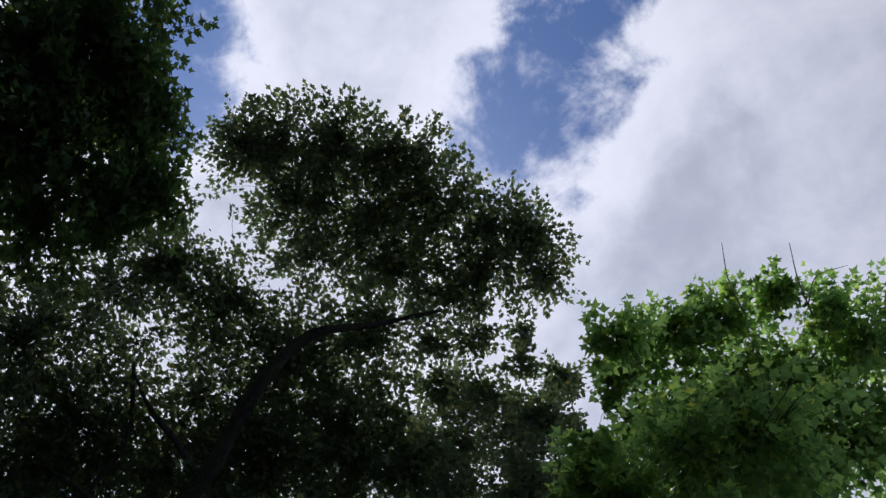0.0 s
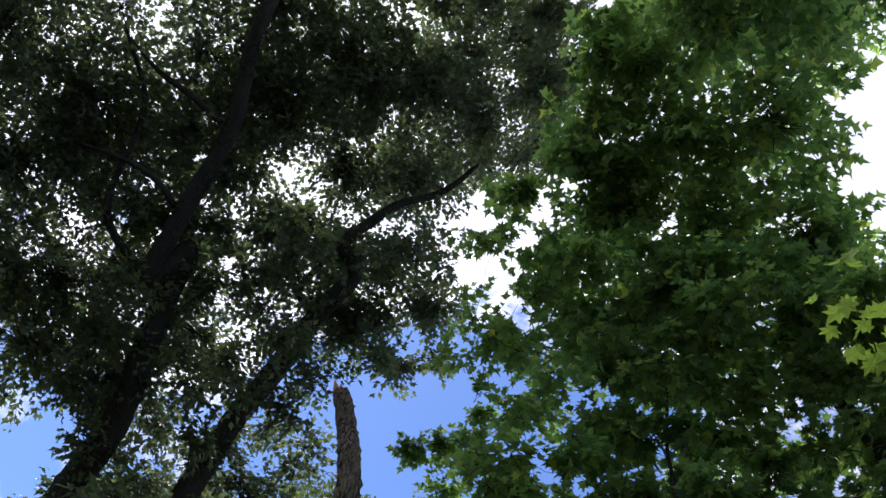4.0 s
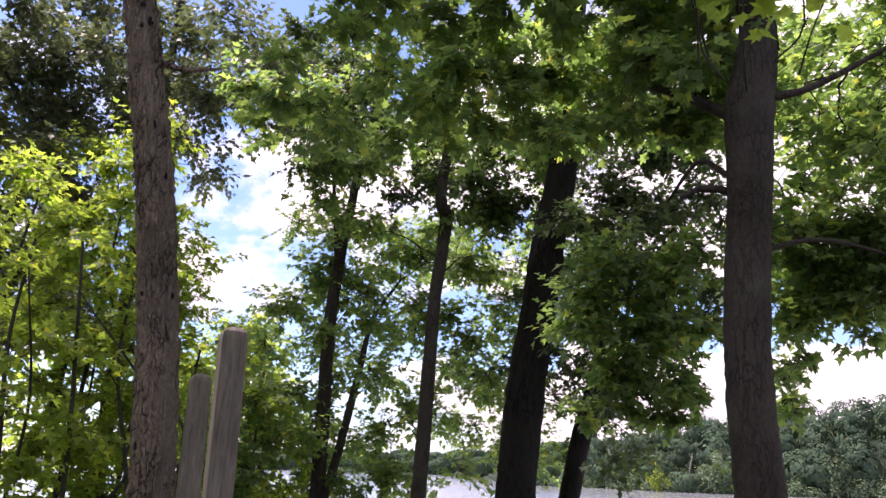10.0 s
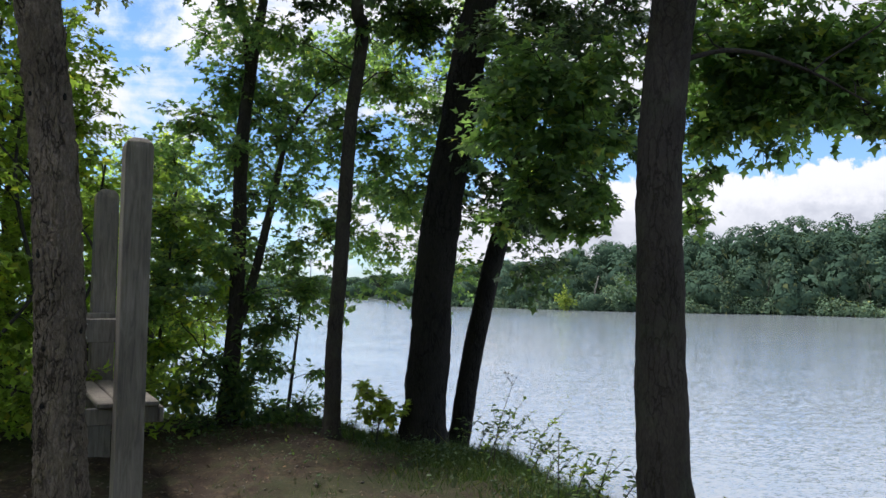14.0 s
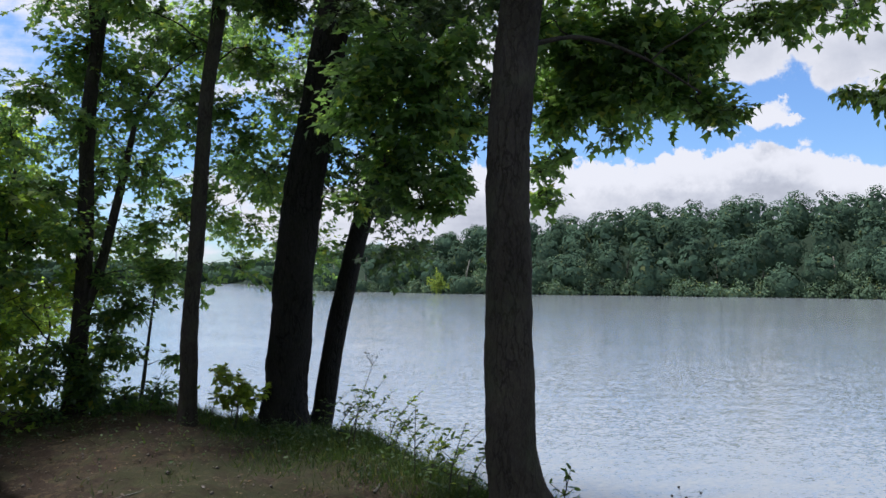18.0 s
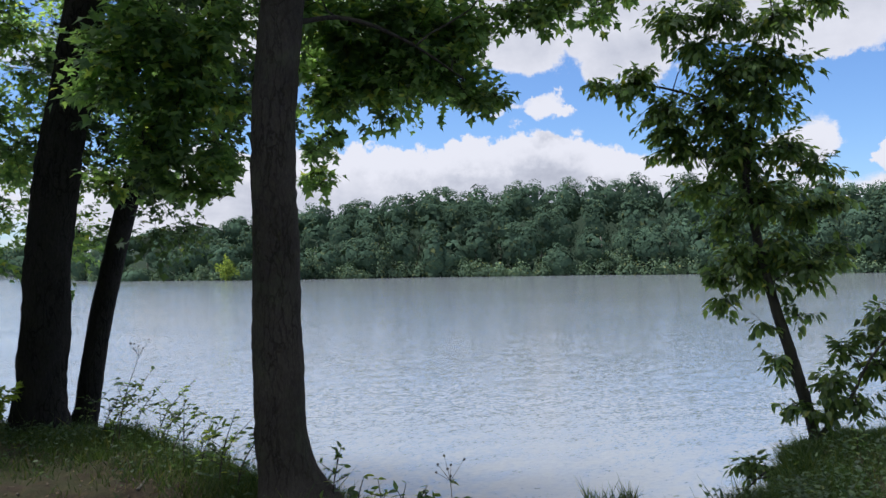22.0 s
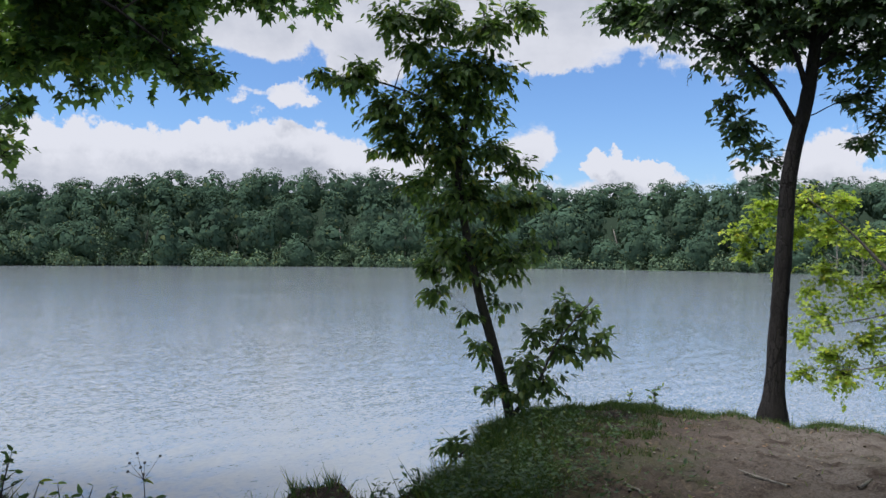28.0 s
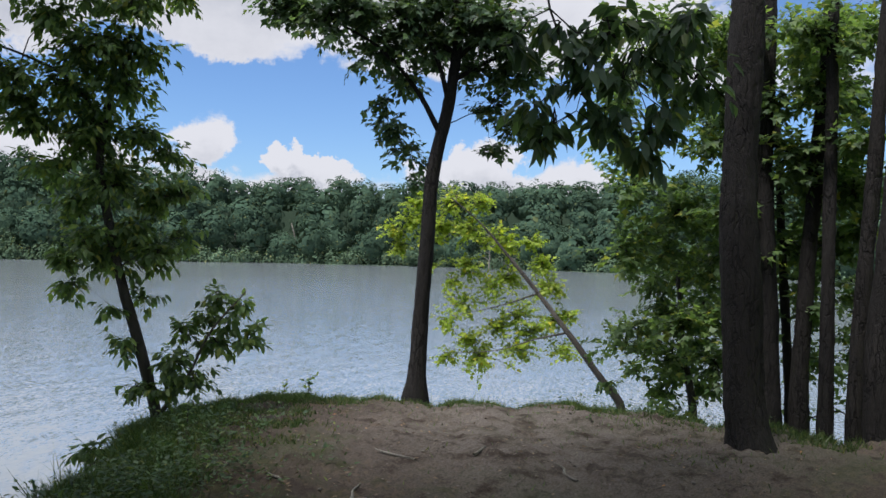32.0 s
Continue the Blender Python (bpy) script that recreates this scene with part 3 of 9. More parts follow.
def crown(tree, boughs, stems, kind, size, mat, bark, seed, fill=1.0, droop=0.25, flat=0.75, per_twig=11, label="", lend=(), rise=0.45):
    """Boughs: lists of leaf masses (x, y, z, radius, fullness). Each mass hangs on a branch from the nearest stem."""
    rng = np.random.default_rng(seed)
    anchors = np.concatenate([s[:: max(1, len(s) // 40), :] for s in [*stems, *(hermite(s, 0.3) for s in lend)]])
    every = sorted((m for masses in boughs for m in masses), key=lambda m: np.min(np.linalg.norm(anchors[:, :3] - np.array(m[:3]), axis=1)))
    for x, y, z, r, k in every:
        c = np.array([x, y, z])
        away = anchors[:, :3] - c
        cost = np.linalg.norm(away, axis=1) + 0.55 * np.abs(away[:, 2] + rise * np.hypot(away[:, 0], away[:, 1]))
        best = anchors[np.argmin(cost)]
        gap = np.linalg.norm(best[:3] - c)
        if gap < 0.15:
            continue
        r0 = min(best[3] * 0.7, 0.003 + 0.0055 * gap**0.7)
        mid = 0.5 * (best[:3] + c) + rng.normal(size=3) * 0.09 * gap + np.array([0, 0, 0.08 * gap])
        line = hermite([(*best[:3], r0), (*mid, r0 * 0.75), (*c, max(0.003, r0 * 0.45))], 0.12 if r < 1 else 0.25)
        line[1:-1, :3] += rng.normal(size=(len(line) - 2, 3)) * 0.012
        bv, bq, bt = tube(line, 6)
        mesh_object("branch", bv, [bq, bt], bark, tree, "", True)
        anchors = np.concatenate([anchors, line[len(line) // 2 :: 2]])
    for masses in boughs:
        leaves_at, leaves_to, leaves_up, leaves_size = [], [], [], []
        wood = Bundle()
        for x, y, z, r, k in masses:
            c = np.array([x, y, z])
            n = int(2.0 * fill * k * np.pi * r * r * flat**0.5 / (FILL[kind] * size**2 * 0.62))
            m = max(4, n // per_twig)
            u = rng.normal(size=(m, 3))
            u /= np.linalg.norm(u, axis=1)[:, None]
            # Uneven outline: bays and bulges, and a few shoots that stand out.
            ph = rng.uniform(0, 6.3, 4)
            bulge = 1 + 0.2 * np.sin(3 * u[:, 0] + ph[0]) * np.sin(3.3 * u[:, 1] + ph[1]) + 0.16 * np.sin(5 * u[:, 2] + 4 * u[:, 0] + ph[2])
            bulge *= np.where(rng.random(m) < 0.07, 1.3, 1.0)
            tips = c + u * (r * bulge * rng.random(m) ** 0.36)[:, None] * np.array([1, 1, flat])
            reach = np.linalg.norm(tips - c, axis=1)[:, None]
            back = np.minimum(1.0, (2.4 + 2.6 * rng.random((m, 1))) * size / (reach + 1e-6))
            start = tips + (c - tips) * back + rng.normal(size=(m, 3)) * 0.3 * size
            start[:, 2] += 0.3 * size
            for j in range(0, m, 3):
                bend = 0.5 * (c + start[j]) + rng.normal(size=3) * 0.12 * r
                wood.add(*tube(np.array([(*c, 0.006), (*bend, 0.005), (*start[j], 0.0035), (*tips[j], 0.0016)]), 3, cap=False))
            # Leaves stand in turn on both sides of the twig, in a loose flat spray.
            q = per_twig
            s = (np.arange(q)[None, :, None] + rng.random((m, q, 1))) / q * 0.9 + 0.15
            way = (tips - start) / (np.linalg.norm(tips - start, axis=1)[:, None] + 1e-9)
            out = np.cross(way, np.array([0, 0, 1.0])) + rng.normal(size=(m, 3)) * 0.15
            out /= np.linalg.norm(out, axis=1)[:, None] + 1e-9
            turn = np.where((np.arange(q) + rng.integers(0, 2)) % 2 == 0, 1.0, -1.0)[None, :, None] * (1.0 - 0.7 * s**3)
            pos = start[:, None, :] + (tips - start)[:, None, :] * s + out[:, None, :] * turn * 0.3 * size + rng.normal(size=(m, q, 3)) * 0.16 * size
            to = way[:, None, :] * 0.7 + out[:, None, :] * turn * 0.85 + rng.normal(size=(m, q, 3)) * 0.33 + np.array([0, 0, -droop])
            up = np.array([0, 0, 1.0]) + rng.normal(size=(m, q, 3)) * 0.36 + way[:, None, :] * 0.25
            leaves_at.append(pos.reshape(-1, 3))
            leaves_to.append(to.reshape(-1, 3))
            leaves_up.append(up.reshape(-1, 3))
            leaves_size.append((size * rng.uniform(0.6, 1.25, (m, q))).ravel())
        v, t = leaf_cloud(kind, np.concatenate(leaves_at), np.concatenate(leaves_to), np.concatenate(leaves_up), np.concatenate(leaves_size))
        mesh_object("crown", v, [t], mat, tree, label)
        tagged(wood.build("twigwork", bark, tree, "", True), kind="stuff")


def tree(name, label, stems, boughs, kind="maple", size=0.11, leaf=None, bark=None, seed=1, sides=16, knobs=0.06, furrows=0.0, group="", category="tree", step=0.08, **kw):
    """A tree: its first stem is the trunk, the others its limbs."""
    foot = stems[0][0]
    stems = [[(foot[0], foot[1], foot[2] - 0.6, foot[3] * 1.05), *stems[0]], *stems[1:]]
    lines = [hermite(s, step if i == 0 else 0.1) for i, s in enumerate(stems)]
    x, y, z = lines[0][0, :3]
    ob = thing(name, (x, y, max(z, -1.0)), label, category, group)
    for i, line in enumerate(lines):
        v, q, t = tube(line, sides if i == 0 else 10, knobs, furrows if i == 0 else furrows * 0.4, seed * 7 + i)
        mesh_object("trunk" if i == 0 else "limb", v, [q, t], bark, ob, "", True)
    if boughs:
        crown(ob, boughs, lines, kind, size, leaf, bark, seed, **kw)
    return ob


# ------------------------------------------------------------------ setting: ground, lake
EDGE_AZ = np.array([-180, -120, -75, -60, -48, -42, -36, -31, -27, -24.5, -21, -18, -16, -13, -10.7, -4, 1.7, 6, 10, 13, 16, 19, 22.5, 25.5, 27, 29, 32, 37, 44, 51, 57, 62, 66, 75, 82, 95, 120, 180], dtype=float)
EDGE_D = np.array([60, 60, 50, 40, 22, 11.2, 10.2, 9.8, 8.8, 8.4, 8.1, 7.8, 7.1, 6.2, 5.6, 5.0, 4.6, 4.5, 4.7, 5.0, 5.1, 4.9, 5.0, 5.6, 6.7, 7.6, 8.1, 8.3, 8.2, 8.3, 8.6, 8.4, 8.0, 7.8, 9.0, 16, 60, 60], dtype=float)
FAR_AZ = np.array([-180, -75, -52, -40, -27, -24.0, -21, -10, 5, 20, 40, 60, 75, 95, 180], dtype=float)
FAR_D = np.array([62, 45, 320, 330, 300, 190, 150, 130, 127, 126, 126, 108, 100, 60, 62], dtype=float)
HUB = (0.0, 0.6)
HIGH_AZ = np.array([-40.0, -24, -16, -8, 4, 20, 30, 80])
HIGH = np.array([0.62, 0.55, 0.68, 0.92, 1.22, 1.27, 1.12, 1.08])


def ground_height(x, y):
    """Bank, lake bed and far shore; works on arrays."""
    x, y = np.asarray(x, dtype=float), np.asarray(y, dtype=float)
    dx, dy = x - HUB[0], y - HUB[1]
    d = np.hypot(dx, dy)
    az = np.degrees(np.arctan2(dx, dy))
    e = np.interp(az, EDGE_AZ, EDGE_D) + 0.12 * np.sin(az * 0.9) + 0.08 * np.sin(az * 2.3 + 1)
    f = np.interp(az, FAR_AZ, FAR_D) + 1.5 * np.sin(az * 0.6) + 0.8 * np.sin(az * 1.7)
    near = 0.05 * np.sin(x * 1.1 + 0.6) * np.sin(y * 0.9) + 0.025 * np.sin(x * 2.7 + y * 1.9) + 0.012 * np.sin(x * 6.1 - y * 5.3)
    near = near + 0.08 * np.exp(-((x + 0.5) ** 2 + (y - 5.3) ** 2) / 0.5)
    near = near + 0.12 * np.exp(-((x - 1.35) ** 2 / 0.35 + (y - 5.4) ** 2 / 0.1))
    near = near - 0.10 * np.clip((d - (e - 1.2)) / 1.2, 0, 1) ** 2
    u = np.clip((d - e) / 1.35, 0, 1)
    drop = -2.3 * u * u * (3 - 2 * u)
    w = np.clip((d - (f - 1.5)) / 6.0, 0, 1)
    rise = 2.9 * w * w * (3 - 2 * w)
    # hill: a rise added behind the far wood to block sky between crowns.
    hill = np.clip((d - f - 24) / 10.0, 0, 1) * np.where(f > 100, 10.3, 0.0) * np.interp(az, HIGH_AZ, HIGH) * np.clip((az + 22) / 5.0, 0, 1)
    return np.where(e >= 59, near, near + drop + rise + hill)


def build_ground():
    az = np.concatenate([np.linspace(-180, -75, 30, endpoint=False), np.linspace(-75, 85, 330, endpoint=False), np.linspace(85, 180, 28, endpoint=False)])
    rad = np.concatenate([[0.3], np.linspace(0.8, 11, 120), np.geomspace(11.6, 90, 26), np.linspace(96, 175, 44), np.geomspace(185, 3500, 22)])
    a, r = np.meshgrid(np.radians(az), rad)
    x, y = HUB[0] + r * np.sin(a), HUB[1] + r * np.cos(a)
    z = ground_height(x, y)
    z = z + np.where(r < 12, 0.012 * np.random.default_rng(4).normal(size=z.shape), 0)
    n, m = len(rad), len(az)
    v = np.stack([x, y, z], axis=2).reshape(-1, 3)
    i, j = np.arange(n - 1)[:, None] * m, np.arange(m)[None, :]
    k = (j + 1) % m
    quads = np.stack([i + j, i + m + j, i + m + k, i + k], axis=2).reshape(-1, 4)[:, ::-1]
    v = np.vstack([v, (HUB[0], HUB[1], 0.0)])
    tris = np.stack([np.arange(m), (np.arange(m) + 1) % m, np.full(m, len(v) - 1)], axis=1)[:, ::-1]
    ob = mesh_object("ground", v, [quads, tris], GROUND, None, "", True)
    return tagged(ob, "trodden brown earth bank with moss and grass above the lake", "ground", kind="structure")


build_ground()


def build_water():
    """The lake: a flat sheet to the horizon, with real short-crested wavelets on its near part."""
    rng = np.random.default_rng(6)
    az = np.radians(np.linspace(-34, 58, 300))
    rad = np.geomspace(4.2, 112.0, 280)
    a, r = np.meshgrid(az, rad)
    x, y = HUB[0] + r * np.sin(a), HUB[1] + r * np.cos(a)
    z = np.zeros_like(x)
    for _ in range(54):
        length = 0.24 + 0.75 * rng.random() ** 1.5
        way = radians(-66) + rng.normal() * 0.42
        k = 2 * math.pi / length
        high = 0.0008 * length * np.clip((length - 3.0 * r * 0.0091) / 0.2, 0, 1)
        wave = np.sin(k * (x * math.cos(way) + y * math.sin(way)) + rng.uniform(0, 6.3))
        gust = 0.8 + 0.2 * np.sin(x * rng.uniform(0.05, 0.4) + y * rng.uniform(0.05, 0.3) + rng.uniform(0, 6.3))
        z += high * gust * (wave + 0.35 * wave * np.abs(wave))
    border = np.minimum(np.clip((112 - r) / 12, 0, 1), np.clip((np.radians(46) - np.abs(a - np.radians(12))) / 0.05, 0, 1))
    z = WATER + z * border - 0.05 * (1 - border)
    n, m = a.shape
    i, j = np.arange(n - 1)[:, None] * m, np.arange(m - 1)[None, :]
    quads = np.stack([i + j, i + m + j, i + m + j + 1, i + j + 1], axis=2).reshape(-1, 4)[:, ::-1]
    v = np.stack([x, y, z], axis=2).reshape(-1, 3)
    sheet = [(-3400, -3400, WATER - 0.045), (3400, -3400, WATER - 0.045), (3400, 3400, WATER - 0.045), (-3400, 3400, WATER - 0.045)]
    ob = mesh_object("water", np.vstack([v, sheet]), [np.vstack([quads, len(v) + np.arange(4)])], LAKE, None, "", True)
    return tagged(ob, "pale grey-blue lake water with small wind ripples", "lake", kind="structure")


build_water()

# ------------------------------------------------------------------ trees on the near bank
snag = tree("dead_tree", "dead grey-brown tree trunk with furrowed bark, snapped off at the top", [[(-3.7, 3.81, 0.25, 0.143), (-3.72, 3.79, 0.69, 0.128), (-3.74, 3.77, 1.48, 0.122), (-3.77, 3.74, 2.11, 0.116), (-3.81, 3.68, 2.74, 0.111), (-3.79, 3.54, 3.31, 0.105), (-3.88, 3.43, 4.06, 0.099), (-3.97, 3.35, 4.63, 0.094), (-3.94, 3.1, 5.36, 0.084), (-4.04, 3.01, 5.74, 0.074), (-4.12, 2.92, 6, 0.063)]], None, bark=BARK_SNAG, seed=3, sides=40, knobs=0.05, furrows=0.012, step=0.03)

tree("oak", "tall leaning oak with dark ridged trunk and full crown", [[(-8.66, 4.49, 3.96, 0.26), (-8.59, 4.4, 4.83, 0.22), (-8.49, 4.37, 5.69, 0.19), (-8.31, 4.29, 6.85, 0.17), (-7.83, 4.17, 8.04, 0.155), (-7.23, 4.07, 8.77, 0.145), (-6.65, 3.93, 9.4, 0.13), (-6.02, 3.77, 9.97, 0.11), (-5.95, 3.43, 9.91, 0.085), (-5.58, 3.42, 10.29, 0.07), (-5.2, 3.51, 10.61, 0.055), (-4.82, 3.77, 10.95, 0.04), (-4.19, 3.94, 11.75, 0.02)], [(-6.65, 3.93, 9.4, 0.06), (-6.71, 3.56, 9.51, 0.05), (-6.27, 3.46, 9.91, 0.035), (-5.86, 3.38, 10.36, 0.015)]], [[(-5.29, -2.91, 13.28, 0.83, 1), (-4.69, -2.83, 13.56, 0.89, 1), (-4.01, -2.31, 13.92, 1.01, 1), (-3.27, -1.81, 14.22, 0.89, 1), (-4.99, -1.85, 13.62, 1.13, 1), (-4.06, -1.19, 14.05, 1.19, 1), (-3.08, -0.93, 14.35, 1.01, 1), (-2.52, -0.14, 14.5, 1.01, 1), (-1.92, 0.35, 14.6, 0.83, 1), (-1.89, 1.08, 14.56, 0.6, 1), (-2.83, 0.55, 14.42, 0.95, 1), (-4.04, -0.13, 14.1, 1.19, 1), (-5.12, -0.77, 13.67, 0.95, 0.7), (-3.47, 0.87, 14.23, 0.66, 0.8), (-2.64, 1.76, 14.34, 0.38, 1)], [(-7.84, -1.32, 10.09, 1.26, 1), (-7.73, 0, 10.27, 1.26, 0.8), (-8.66, -0.01, 9.35, 1.37, 1), (-8.03, 1.38, 9.86, 1.16, 0.9), (-8.98, 1.43, 8.82, 1.37, 1), (-7.09, 1.87, 10.58, 0.95, 0.9), (-6.18, 1.68, 11.26, 1.05, 1), (-5.15, 2.06, 11.77, 1.05, 1), (-6.63, 3.31, 10.49, 0.95, 0.8), (-6.03, 4.25, 10.51, 0.84, 1), (-5.67, 5.03, 10.32, 0.58, 1), (-6.68, 4.63, 9.82, 0.74, 0.9), (-7.55, 3.63, 9.6, 0.84, 0.5), (-8.34, 2.96, 9.08, 0.84, 0.5), (-8.99, 2.94, 8.3, 1.16, 1), (-9.43, 1.85, 8.1, 1.16, 1), (-5.15, 3.51, 11.3, 0.95, 1), (-5.91, 2.85, 11.1, 0.84, 1), (-3.99, 3.5, 11.83, 0.95, 0.9)], [(-3.01, 3.51, 12.15, 0.74, 1), (-4.37, 2.58, 11.96, 0.95, 1), (-2.47, 2.76, 12.51, 0.58, 1), (-7.06, 2.88, 10.28, 0.84, 0.8), (-6.76, 4.21, 9.94, 0.74, 0.8), (-8.65, -2.45, 8.98, 0.95, 0.7), (-8.59, -1.63, 9.23, 0.84, 0.6), (-9.06, -1.9, 8.62, 0.84, 0.7), (-9.39, 0.08, 8.35, 1.05, 0.7), (-9.2, 1.05, 8.49, 0.95, 0.7), (-9.36, -0.84, 8.39, 0.95, 0.6)], [(-4.91, 3.18, 14.39, 1.28, 1), (-3.55, 3.35, 14.78, 0.96, 1), (-3.66, 4.46, 14.41, 1.03, 1), (-5.11, 4.68, 13.83, 1.03, 1), (-6.34, 4.01, 13.51, 1.15, 0.9), (-4.18, 2.42, 14.82, 0.77, 0.8), (-2.49, 3, 15.1, 0.58, 1), (-4.24, 5.17, 13.95, 0.77, 1)], [(-3.80, 1.24, 13.35, 0.50, 0.8), (-3.18, 1.45, 13.50, 0.50, 0.8), (-2.73, 2.08, 13.50, 0.50, 0.8), (-2.25, 2.53, 13.50, 0.42, 0.8), (-3.98, 1.89, 13.19, 0.55, 0.8), (-3.33, 2.34, 13.29, 0.55, 0.8), (-2.76, 2.91, 13.29, 0.50, 0.8), (-2.32, 3.23, 13.30, 0.40, 0.8), (-3.92, 2.78, 13.00, 0.50, 0.8), (-3.27, 3.39, 13.02, 0.50, 0.8), (-2.71, 3.75, 13.04, 0.45, 0.8)]], "oak_small", 0.115, LEAF_OAK, BARK_OAK, 11, 20, 0.05, 0.012, fill=0.8)
